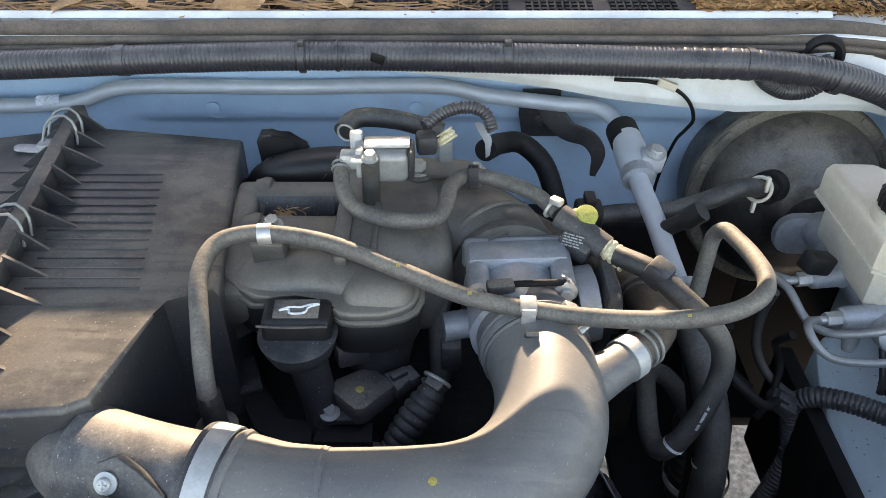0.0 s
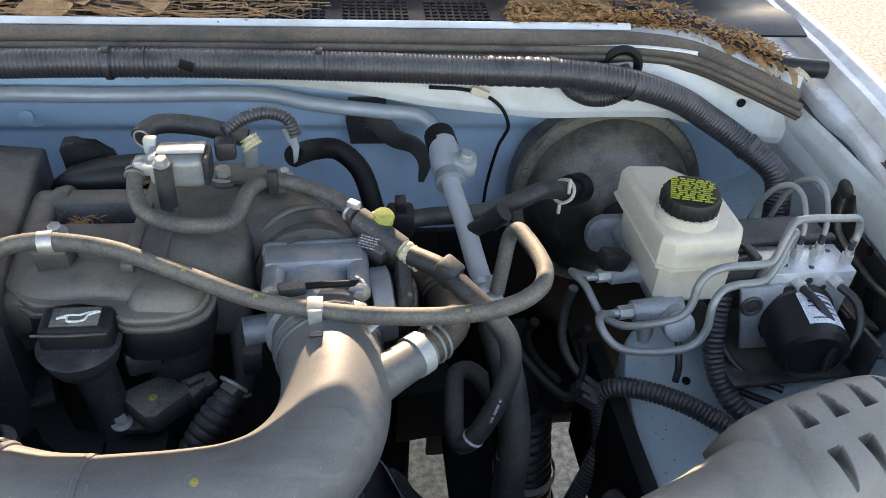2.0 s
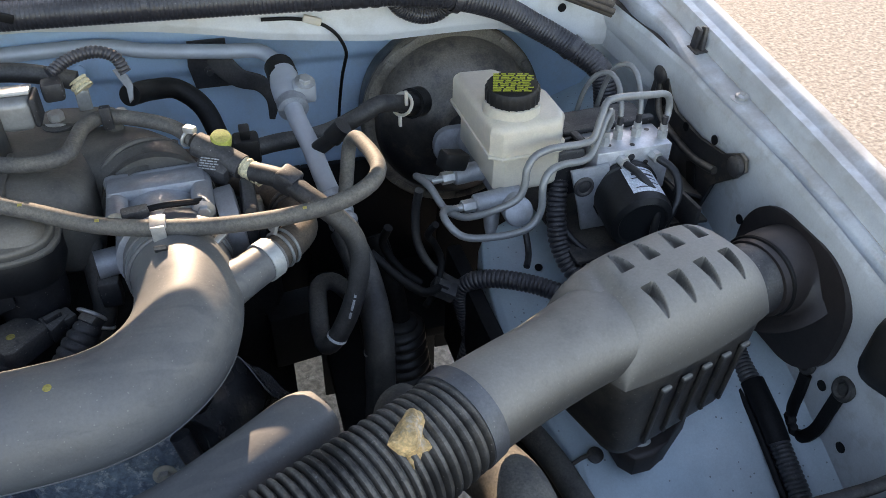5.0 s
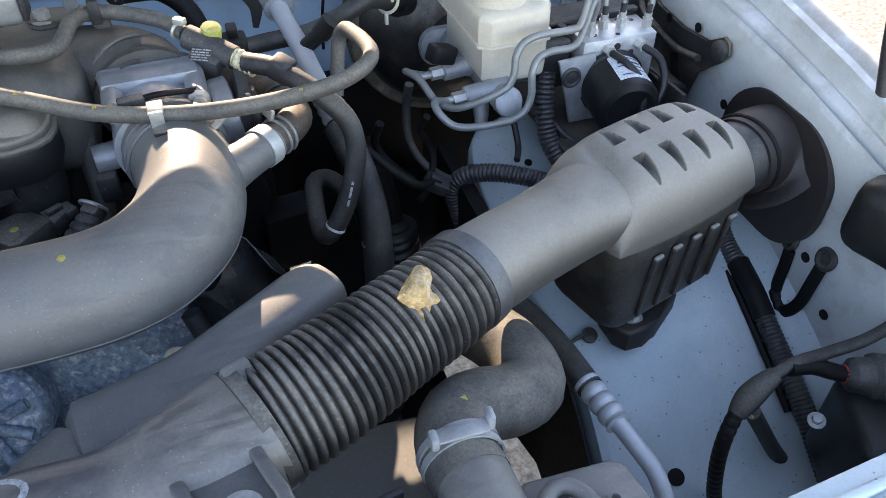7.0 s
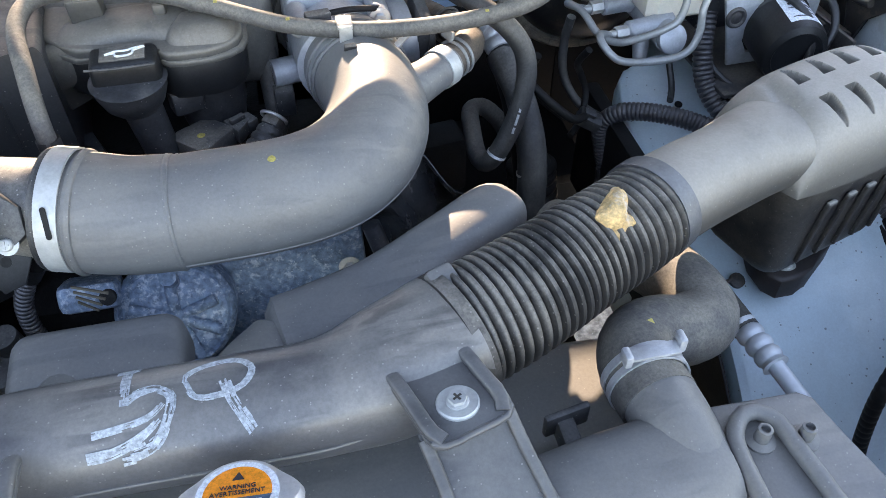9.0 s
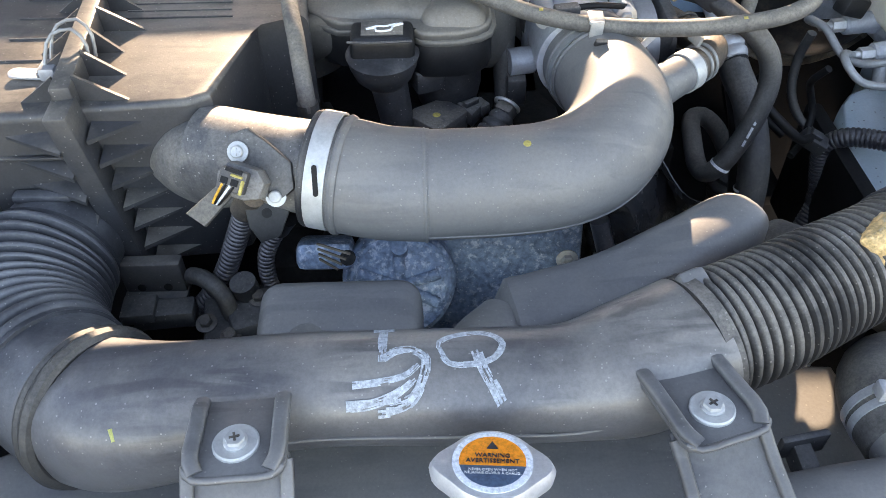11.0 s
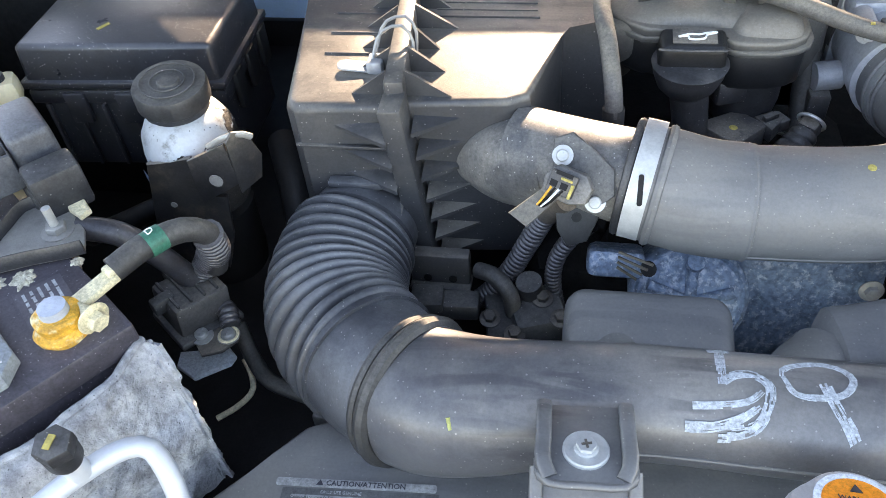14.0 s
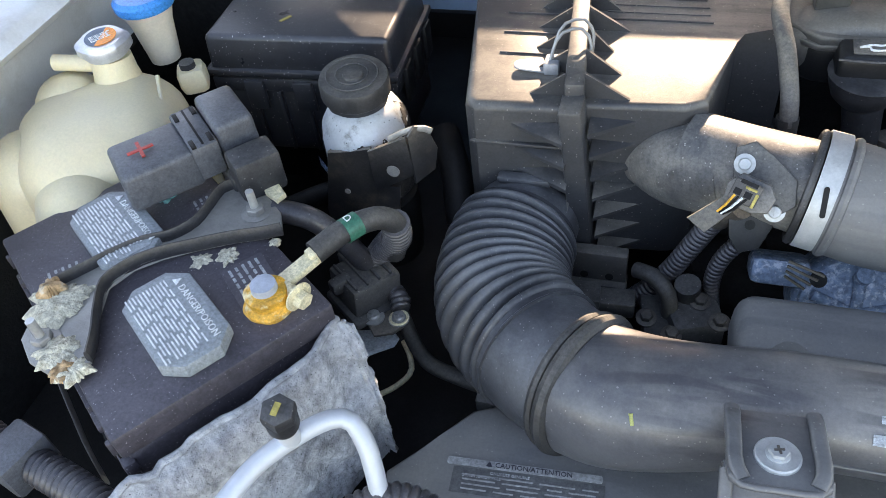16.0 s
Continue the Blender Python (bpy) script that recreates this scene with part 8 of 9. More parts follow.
part("cable", sweep([(-0.532, 0.175, 1.045), (-0.515, 0.20, 1.048), (-0.497, 0.222, 1.043), (-0.488, 0.232, 1.03), (-0.49, 0.238, 1.01), (-0.50, 0.245, 0.98)], 0.0095, 14), rubber, clampT)
part("green_band", band((-0.512, 0.204, 1.0475), (0.55, 0.8, 0), 0.0096, 0.014, 0.0005), tape_green, clampT, "green cable tape")
lettering("D", 0.009, along((-0.5125, 0.2035, 1.0578), (-0.1, -0.15, 1), (-0.8, 0.55, 0)), ink_white, clampT)
part("tape_wrap", sweep([(-0.488, 0.232, 1.03), (-0.492, 0.24, 1.005), (-0.51, 0.252, 0.975)], 0.0125, 12, rib=(0.005, 0.002)), loom, clampT)
holder = thing("battery_holddown", (-0.66, 0.16, 1.03), "stained steel battery hold-down bar with corroded bolt ends", "hold-down bar")
EDGE_OUT = [(-0.729, 0.118), (-0.717, 0.133), (-0.699, 0.155), (-0.682, 0.171), (-0.662, 0.182), (-0.650, 0.200), (-0.648, 0.222), (-0.646, 0.243), (-0.634, 0.251)]
EDGE_IN = [(-0.660, 0.057), (-0.668, 0.076), (-0.680, 0.098), (-0.690, 0.124), (-0.680, 0.146), (-0.662, 0.162), (-0.638, 0.175), (-0.612, 0.188), (-0.586, 0.198), (-0.574, 0.204)]
part("bar", extrude(EDGE_OUT + [(-0.612, 0.249), (-0.586, 0.226)] + EDGE_IN[::-1] + [(-0.668, 0.036), (-0.706, 0.047), (-0.726, 0.064), (-0.734, 0.095)], 0.004, 0.0012).move(0, 0, 1.0285), strap_metal, holder)
part("bar_rib", sweep([(x, y, 1.036, 0.002, 0.007) for x, y in EDGE_OUT], sides=10, up=(0, 0, 1)), steel_dark, holder, "dark folded edge")
part("bar_rib", sweep([(x, y, 1.036, 0.002, 0.007) for x, y in EDGE_IN], sides=10, up=(0, 0, 1)), steel_dark, holder, "dark folded edge")
for x, y in ((-0.606, 0.222), (-0.706, 0.066)):
    part("rod", sweep([(x, y, 1.02), (x, y, 1.056)], 0.0035, 10), zinc, holder)
    bolt(holder, (x, y, 1.032), (0, 0, 1), 0.008, strap_metal, "nut")
def crust(cx, cy, cz, spread, high, mat, parent, name, seed):
    """A flaky lump of corrosion with a ragged outline."""
    def rule(u, v):
        a = 2 * math.pi * u
        reach = spread * (0.85 + 0.55 * noise.noise(Vector((2 * math.cos(a), 2 * math.sin(a), seed))) + 0.18 * noise.noise(Vector((7 * math.cos(a), 7 * math.sin(a), seed))))
        x, y = cx + reach * v * math.cos(a), cy + reach * v * math.sin(a)
        lump = 0.55 + 0.7 * noise.noise(Vector((x * 110, y * 110, seed))) + 0.35 * noise.noise(Vector((x * 260, y * 260, seed)))
        return x, y, cz - 0.003 + 0.7 * high * (1 - v ** 3) * max(0.15, lump) + 0.003 * (1 - v ** 6)
    return part(name, grid(rule, 72, 14), mat, parent, "", 75)
crust(-0.718, 0.098, 1.036, 0.026, 0.0057, corrosion, holder, "corrosion_crust", 1)
crust(-0.726, 0.108, 1.042, 0.012, 0.0075, rust_crust, holder, "rust_crust", 11)
crust(-0.690, 0.058, 1.035, 0.018, 0.0048, corrosion, holder, "corrosion_crust", 12)
crust(-0.676, 0.045, 1.034, 0.010, 0.0060, rust_crust, holder, "rust_crust", 13)
crust(-0.668, 0.048, 1.033, 0.014, 0.0060, corrosion, holder, "corrosion_crust", 2)
crust(-0.612, 0.178, 1.0265, 0.010, 0.0048, corrosion, holder, "corrosion_crust", 3)
crust(-0.632, 0.168, 1.0265, 0.012, 0.0033, corrosion, battery, "corrosion_crust", 6)
crust(-0.612, 0.176, 1.0265, 0.012, 0.0033, corrosion, battery, "corrosion_crust", 7)
crust(-0.581, 0.198, 1.0265, 0.006, 0.0030, corrosion, battery, "corrosion_crust", 8)
crust(-0.704, 0.236, 1.029, 0.012, 0.0045, verdigris, battery, "green_crust", 4)
strap = thing("holddown_strap", (-0.65, 0.02, 0.9), "pale woven strap down the battery's side", "strap")
part("strap", sweep([(-0.743, 0.078, 0.955, 0.009, 0.0015), (-0.71, 0.05, 0.952, 0.009, 0.0015), (-0.68, 0.026, 0.952, 0.009, 0.0015), (-0.656, 0.009, 0.95, 0.009, 0.0015)], sides=10, up=(0.7, 0.7, 0.0)), strap_metal, strap)
pcover = thing("terminal_cover", (-0.67, 0.26, 1.03), "grey plastic positive terminal cover with red plus sign", "terminal cover")
PM = pose(-0.680, 0.253, 1.062, 2, 0, 47)
part("cover", box(0.064, 0.056, 0.036, 0.005, 3, (0.95, 0.95)).at(PM @ Matrix.Translation((-0.026, 0, 0))), cover_grey, pcover)
part("cover_end", box(0.036, 0.060, 0.040, 0.005, 3, (0.95, 0.95)).at(PM @ Matrix.Translation((0.044, 0.008, 0.006))), cover_grey, pcover)
part("hinge", box(0.024, 0.062, 0.034, 0.003).at(PM @ Matrix.Translation((0.014, 0.004, 0.002))), cover_grey, pcover)
for x, y in ((0.006, -0.020), (0.006, 0.024), (0.022, -0.018), (0.022, 0.026)):
    part("hinge_slot", box(0.004, 0.012, 0.002, 0.0005).at(PM @ Matrix.Translation((x, y, 0.0192))), rubber_and_shade, pcover)
part("hinge_groove", box(0.002, 0.056, 0.0012, 0.0003).at(PM @ Matrix.Translation((0.014, 0.004, 0.0192))), rubber_and_shade, pcover)
part("plus_sign", box(0.022, 0.003, 0.0012, 0).at(PM @ Matrix.Translation((-0.032, 0.0, 0.0205))) + box(0.003, 0.022, 0.0013, 0).at(PM @ Matrix.Translation((-0.032, 0.0, 0.0206))), label_red, pcover, "red plus sign")
part("side_block", box(0.04, 0.03, 0.04, 0.004).at(PM @ Matrix.Translation((0.045, -0.045, -0.01))), plastic, pcover)
part("link_bar", extrude([(-0.648, 0.302), (-0.638, 0.300), (-0.615, 0.270), (-0.588, 0.244), (-0.592, 0.234), (-0.606, 0.242), (-0.630, 0.268)], 0.006, 0.0015).move(0, 0, 1.032), terminal_strap, pcover, "corroded fusible link bar")
part("link_box", box(0.03, 0.026, 0.03, 0.003).at(pose(-0.638, 0.262, 1.03, 0, 0, -40)) + box(0.026, 0.03, 0.05, 0.003).at(pose(-0.652, 0.285, 1.02, 0, 0, -40)), plastic, pcover, "black fusible link housing")

shield = thing("battery_heat_shield", (-0.53, 0.08, 0.85), "frayed pale insulating sleeve round the battery", "heat shield")
def shield_rule(u, v):
    top_line = [(-0.63, -0.045, 0.985), (-0.598, -0.004, 0.996), (-0.571, 0.03, 1.0), (-0.54, 0.067, 1.0), (-0.522, 0.108, 1.003), (-0.508, 0.143, 1.006), (-0.498, 0.146, 1.0), (-0.489, 0.137, 0.985)]
    foot_line = [(-0.615, -0.06), (-0.585, -0.018), (-0.556, 0.024), (-0.53, 0.063), (-0.508, 0.1), (-0.49, 0.13), (-0.485, 0.136), (-0.484, 0.134)]
    k = 0.84 * u * (len(top_line) - 1)
    i = min(int(k), len(top_line) - 2)
    f = k - i
    top = [a + (b - a) * f for a, b in zip(top_line[i], top_line[i + 1])]
    foot = [a + (b - a) * f for a, b in zip(foot_line[i], foot_line[i + 1])]
    rim = top[2] + 0.004 * noise.noise(Vector((u * 14, 0.3, 0))) + 0.002 * noise.noise(Vector((u * 45, 0.7, 0)))
    bulge = 0.007 * noise.noise(Vector((u * 5, v * 4, 0.5))) + 0.004 * noise.noise(Vector((u * 14, v * 9, 2.5))) + 0.002 * noise.noise(Vector((u * 40, v * 26, 4.5))) + 0.010 * math.sin(math.pi * v)
    return foot[0] + (top[0] - foot[0]) * v + bulge * 0.8, foot[1] + (top[1] - foot[1]) * v - bulge * 0.6, 0.84 + (rim - 0.84) * v
part("sleeve", grid(shield_rule, 110, 64, 0.003), insulation, shield, sharp=60)
part("top_binding", sweep([tuple(Vector(shield_rule(0.03 + 0.03 * k, 1.0)) + Vector((-0.001, 0.001, 0.0005 + 0.0015 * math.sin(7 * k)))) for k in range(29)], 0.0032, 8), insulation, shield, "frayed folded top edge")

fuse = thing("fuse_box", (-0.65, 0.5, 0.95), "black fuse and relay box with spattered lid", "fuse box")
FM = pose(-0.662, 0.502, 0, 0, 0, 3)
part("lid", box(0.205, 0.135, 0.05, 0.006, 3, (0.97, 0.96)).at(FM @ Matrix.Translation((0, 0, 1.04))), plastic_speckled, fuse)
part("lid_lip", box(0.213, 0.144, 0.008, 0.002).at(FM @ Matrix.Translation((0, 0, 1.024))), plastic_speckled, fuse)
part("base_rim", box(0.207, 0.138, 0.016, 0.003).at(FM @ Matrix.Translation((0, 0, 1.009))), plastic_speckled, fuse)
for k in range(7):
    part("base_rib", box(0.004, 0.005, 0.075, 0.001).at(FM @ Matrix.Translation((-0.09 + 0.03 * k, -0.0665, 0.962))), plastic_speckled, fuse)
part("base", box(0.196, 0.128, 0.09, 0.006).at(FM @ Matrix.Translation((0, 0, 0.965))), plastic_speckled, fuse)
for k in range(3):
    part("lock_tab", box(0.022, 0.006, 0.035, 0.002).at(FM @ Matrix.Translation((-0.055 + 0.055 * k, -0.07, 0.998))), plastic_speckled, fuse)
    part("side_clip", box(0.006, 0.022, 0.04, 0.002).at(FM @ Matrix.Translation((0.1055, -0.035 + 0.04 * k, 1.0))), plastic_clean, fuse)
part("leg", box(0.03, 0.02, 0.13, 0.004).at(FM @ Matrix.Translation((0.02, -0.062, 0.88))), plastic_speckled, fuse)
part("paint_mark", box(0.004, 0.014, 0.0006, 0).at(FM @ pose(-0.02, -0.03, 1.0655, 0, 0, -35)), paint_mark, fuse)

ps = thing("power_steering_reservoir", (-0.575, 0.385, 0.92), "oil-stained white power steering reservoir with ribbed black cap", "reservoir")
part("bottle", lathe([(0.030, 0.0), (0.038, 0.008), (0.0425, 0.03), (0.043, 0.085), (0.041, 0.10), (0.034, 0.113), (0.027, 0.118)], 40).at(pose(-0.571, 0.377, 0.922, 2, 3, 0)), ps_plastic, ps)
part("collar", lathe([(0.0285, 0), (0.0285, 0.014), (0.024, 0.015)], 36).at(pose(-0.571, 0.378, 1.036, 4, 4, 0)), plastic, ps)
psc = part("cap", lathe([(0.031, 0), (0.0325, 0.002), (0.0325, 0.017), (0.0315, 0.0195), (0.010, 0.0205), (0.009, 0.0225), (0.002, 0.0228)], 60, lambda a, k: 1 + (0.012 if k in (1, 2) and math.sin(30 * a) > 0 else 0)).at(pose(-0.5715, 0.3785, 1.047, 5, 4, 0)), rubber, ps, "black ribbed cap with raised lettering")
part("raised_print", ring((-0.5715, 0.3775, 1.0682), (0.07, -0.09, 1), 0.024, 0.0007, 36, 6) + ring((-0.5715, 0.3775, 1.0682), (0.07, -0.09, 1), 0.015, 0.0007, 30, 6), plastic, psc)
part("level_print", bars(4, 0.03, 0.012, along((-0.607, 0.349, 0.975), (-0.7, -0.71, 0.0)), 0.4, 9), label_navy, ps)
def oil_rule(u, v):
    a = radians(-100 + 135 * u)
    low = 0.002
    top = 0.094 + 0.016 * noise.noise(Vector((u * 5, 4.5, 0))) + 0.008 * noise.noise(Vector((u * 26, 6.5, 0))) + 0.016 * u
    q = low + (top - low) * v
    r = float(np.interp(q, [0, 0.008, 0.03, 0.085, 0.10, 0.113, 0.118], [0.030, 0.038, 0.0425, 0.043, 0.041, 0.034, 0.027])) + 0.0005
    return pose(-0.571, 0.377, 0.922, 2, 3, 0) @ Vector((r * math.cos(a), r * math.sin(a), q))
part("oil_stain", grid(oil_rule, 60, 14), oil_black, ps, "black caked oil on the bottle's flank")
psb = thing("reservoir_bracket", (-0.54, 0.33, 0.9), "black stamped bracket clasping the steering reservoir", "bracket")
part("cheek", extrude([(-0.590, 1.012), (-0.566, 1.014), (-0.545, 1.022), (-0.545, 0.976), (-0.523, 0.979), (-0.530, 0.93), (-0.552, 0.868), (-0.599, 0.862), (-0.606, 0.90), (-0.606, 0.938)], 0.004, 0.0012).at(Matrix(((1, 0, 0, 0), (0, 0, -1, 0.334), (0, 1, 0, 0), (0, 0, 0, 1)))), black_enamel, psb)
part("side_return", box(0.003, 0.03, 0.07, 0.001).at(pose(-0.597, 0.348, 0.975, 0, 12, 0)), black_enamel, psb)
part("front_leaf", extrude([(-0.546, 1.022), (-0.524, 1.033), (-0.507, 1.042), (-0.503, 1.000), (-0.545, 0.974)], 0.004, 0.001).at(Matrix(((1, 0, 0, 0), (0, 0, -1, 0.328), (0, 1, 0, 0), (0, 0, 0, 1)))), black_enamel, psb)
part("end_leaf", extrude([(0.0, -0.032), (0.022, -0.026), (0.028, -0.005), (0.020, 0.022), (0.008, 0.028), (0.0, 0.02)], 0.003, 0.001).at(along((-0.506, 0.326, 1.022), (0.75, -0.66, 0.05), (0, 0, 1))), black_enamel, psb)
part("lip", sweep([(-0.525, 0.330, 1.034, 0.002, 0.003), (-0.508, 0.331, 1.044, 0.002, 0.003), (-0.496, 0.335, 1.046, 0.002, 0.003), (-0.489, 0.342, 1.038, 0.002, 0.003)], sides=10, up=(0, 0, 1)), strap_metal, psb, "pale folded steel lip")
part("lower_sleeve", lathe([(0.036, 0), (0.038, 0.02), (0.039, 0.08)], 36).at(pose(-0.562, 0.365, 0.86)), rubber_and_shade, psb)
part("hole", lathe([(0.0062, 0), (0.0062, 0.001)], 20).at(along((-0.523, 0.3225, 1.004), (0, -1, 0))), strap_metal, psb, "round hole, pale behind")
part("small_hole", lathe([(0.003, 0), (0.003, 0.001)], 14).at(along((-0.578, 0.3295, 0.966), (0, -1, 0))), strap_metal, psb)

coolant = thing("coolant_bottle", (-0.84, 0.3, 0.85), "yellowed translucent coolant bottle with metal cap", "coolant bottle")
part("lobe", box(0.19, 0.17, 0.24, 0.05, 7, (0.86, 0.86)).at(pose(-0.812, 0.305, 0.945, 0, 0, 38)), yellow_plastic, coolant)
part("lobe", box(0.10, 0.11, 0.22, 0.045, 7, (0.8, 0.8)).at(pose(-0.872, 0.262, 0.94, 0, 0, 38)), yellow_plastic, coolant)
part("lobe", box(0.10, 0.11, 0.22, 0.045, 7, (0.8, 0.8)).at(pose(-0.80, 0.232, 0.93, 0, 0, 38)), yellow_plastic, coolant)
part("lobe", box(0.09, 0.09, 0.24, 0.035, 6, (0.8, 0.8)).at(pose(-0.862, 0.335, 0.95, 0, 0, 30)), yellow_plastic, coolant)
part("mould_seam", sweep([(-0.745, 0.305, 1.02), (-0.755, 0.335, 1.052), (-0.77, 0.36, 1.062)], 0.0022, 6), yellow_plastic, coolant)
part("neck", lathe([(0.03, 0), (0.026, 0.02), (0.024, 0.04)], 30).at(pose(-0.814, 0.356, 1.05, -6, 0, 0) @ Matrix.Scale(0.82, 4)), yellow_plastic, coolant)
part("spout", sweep([(-0.814, 0.356, 1.075), (-0.87, 0.345, 1.080)], 0.008, 14), yellow_plastic, coolant)
CC = pose(-0.814, 0.358, 1.092, 4, 0, 30) @ Matrix.Scale(0.8, 4)
ccap = part("cap", lathe([(0.026, -0.006), (0.0285, 0.0), (0.0285, 0.010), (0.025, 0.0145), (0.002, 0.015)], 64, lambda a, k: 1 + (0.16 * max(0.0, math.cos(a)) ** 10 + 0.16 * max(0.0, -math.cos(a)) ** 10 if k in (1, 2) else 0)).at(CC), aluminium_fresh, coolant, "pressed metal cap with orange label")
part("label_half", lathe([(0.019, 0), (0.019, 0.0004)], 40).bend(lambda p: Vector((p.x, max(p.y, 0.0), p.z))).at(CC @ pose(0, 0, 0.0154, 0, 0, -110)), label_orange, ccap)
part("label_half", lathe([(0.019, 0), (0.019, 0.0004)], 40).bend(lambda p: Vector((p.x, min(p.y, 0.0), p.z))).at(CC @ pose(0, 0, 0.0154, 0, 0, -110)), label_navy, ccap)
part("small_print", bars(5, 0.026, 0.014, CC @ pose(0.0, 0.0, 0.016, 0, 0, 20), 0.4, 11), ink_white, ccap)
washer = thing("washer_filler", (-0.78, 0.42, 1.0), "bright blue washer cap on a pale filler neck", "washer filler")
part("neck", lathe([(0.022, 0), (0.03, 0.06), (0.038, 0.085)], 30).at(pose(-0.812, 0.432, 1.035) @ Matrix.Scale(0.72, 4)), white_plastic, washer)
part("cap", lathe([(0.04, 0), (0.042, 0.004), (0.042, 0.012), (0.036, 0.018), (0.004, 0.02)], 36).at(pose(-0.812, 0.432, 1.096) @ Matrix.Scale(0.74, 4)), blue_plastic, washer, "bright blue cap")
part("tab", box(0.03, 0.03, 0.03, 0.008).at(pose(-0.768, 0.408, 1.03, 0, 0, 30)), yellow_plastic, washer)
part("pin", lathe([(0.008, 0), (0.008, 0.006), (0.002, 0.007)], 16).at(pose(-0.766, 0.403, 1.045)), plastic, washer)

relay = thing("sensor_block", (-0.53, 0.26, 0.86), "black current sensor and connectors beside the battery", "sensor")
part("body", box(0.046, 0.050, 0.032, 0.004).at(pose(-0.536, 0.246, 0.934, -6, 0, -38)), plastic_dusty, relay)
part("tray", box(0.056, 0.06, 0.008, 0.003).at(pose(-0.535, 0.243, 0.916, -6, 0, -38)), plastic, relay)
for k in range(4):
    part("cover_rib", box(0.040, 0.0025, 0.004, 0.001).at(pose(-0.536, 0.246, 0.951, -6, 0, -38) @ Matrix.Translation((0, -0.018 + 0.012 * k, 0))), plastic, relay)
part("latch", box(0.012, 0.016, 0.018, 0.003).at(pose(-0.557, 0.262, 0.945, 0, 0, -38)) + box(0.012, 0.02, 0.014, 0.003).at(pose(-0.551, 0.228, 0.948, 0, 0, -38)), plastic, relay)
part("plate", extrude([(-0.541, 0.231), (-0.514, 0.239), (-0.494, 0.232), (-0.489, 0.220), (-0.499, 0.206), (-0.515, 0.200)], 0.004, 0.001).move(0, 0, 0.914), steel_dark, relay)
part("loom", sweep([(-0.535, 0.262, 0.942), (-0.522, 0.262, 0.962), (-0.508, 0.252, 0.985), (-0.498, 0.242, 1.0)], 0.011, 12, rib=(0.005, 0.0015)), loom, relay)
part("lower_loom", sweep([(-0.514, 0.250, 0.92), (-0.505, 0.243, 0.925), (-0.498, 0.23, 0.921)], 0.009, 12, rib=(0.005, 0.0015)), loom, relay)
for x, y in ((-0.521, 0.219), (-0.498, 0.222)):
    part("screw", screw_geo(0.0065).at(pose(x, y, 0.918)), steel_line, relay)
part("crust", ring((-0.498, 0.222, 0.919), (0, 0, 1), 0.008, 0.0016, 18), terminal_strap, relay, "yellowish corroded washer")
hose("ground_cable", [(-0.60, 0.235, 1.025), (-0.57, 0.24, 1.015), (-0.55, 0.245, 0.99), (-0.535, 0.255, 0.95)], 0.010, loom, "ribbed cable sleeve behind the battery", "cable")
hose("steering_hose", [(-0.70, 0.345, 0.90), (-0.66, 0.352, 0.915), (-0.625, 0.362, 0.928), (-0.59, 0.375, 0.935)], 0.011, rubber_and_shade, "black steering hose low behind the battery")
hose("low_hose", [(-0.52, 0.271, 0.87), (-0.50, 0.245, 0.855), (-0.48, 0.227, 0.85), (-0.45, 0.217, 0.85), (-0.42, 0.211, 0.85), (-0.37, 0.21, 0.84)], 0.0075, rubber, "black hose low below the bellows")
hose("air_hose", [(-0.515, 0.45, 0.95), (-0.50, 0.42, 0.945), (-0.49, 0.40, 0.93), (-0.48, 0.37, 0.90)], 0.016, rubber_and_shade, "ribbed black hose beside the air cleaner")
hose("loose_strap", [(-0.524, 0.194, 0.83), (-0.508, 0.207, 0.833), (-0.499, 0.224, 0.835), (-0.505, 0.24, 0.84), (-0.514, 0.251, 0.845)], 0.0028, terminal_strap, "thin dirty strap end hanging below the sensor", "strap")
guard = single("drip_tray", extrude([(-0.565, 0.236), (-0.52, 0.246), (-0.511, 0.238), (-0.513, 0.229), (-0.541, 0.209), (-0.562, 0.22)], 0.008, 0.003).move(0, 0, 0.862), cover_pale, "pale plastic edge below the sensor", "tray")

acl = thing("refrigerant_pipe", (-0.49, 0.03, 0.98), "bare aluminium refrigerant pipe with capped service valve", "pipe")
part("pipe", sweep([(-0.555, -0.06, 0.985), (-0.535, -0.01, 0.995), (-0.522, 0.022, 1.0), (-0.503, 0.047, 1.002), (-0.484, 0.064, 1.003), (-0.472, 0.068, 1.0), (-0.460, 0.06, 0.988), (-0.452, 0.048, 0.965), (-0.447, 0.035, 0.93)], 0.0070, 16), pipe_metal, acl)
part("valve_stem", sweep([(-0.505, 0.044, 1.005), (-0.502, 0.040, 1.03)], 0.008, 14), pipe_metal, acl)
part("valve_cap", lathe([(0.0095, 0), (0.011, 0.004), (0.0112, 0.016)], 24).at(along((-0.502, 0.04, 1.026), (0.1, -0.1, 1))) + extrude([(0.012 * math.cos(radians(60 * k)), 0.012 * math.sin(radians(60 * k))) for k in range(6)], 0.012, 0.002).at(along((-0.500, 0.038, 1.040), (0.1, -0.1, 1))), plastic, acl, "dark hexagonal cap with yellow paint")
part("paint_mark", box(0.004, 0.009, 0.001, 0).at(pose(-0.499, 0.036, 1.0533, 6, 6, 0)), paint_mark, acl)
cl2 = thing("wiring_loom", (-0.7, -0.02, 0.95), "black corrugated loom with grey clip and painted number", "wiring loom")
part("loom", sweep([(-0.80, 0.03, 0.972), (-0.739, 0.008, 0.972), (-0.69, -0.002, 0.97), (-0.644, -0.014, 0.968), (-0.60, -0.03, 0.96)], 0.014, 16, rib=(0.006, 0.0015)), loom, cl2)
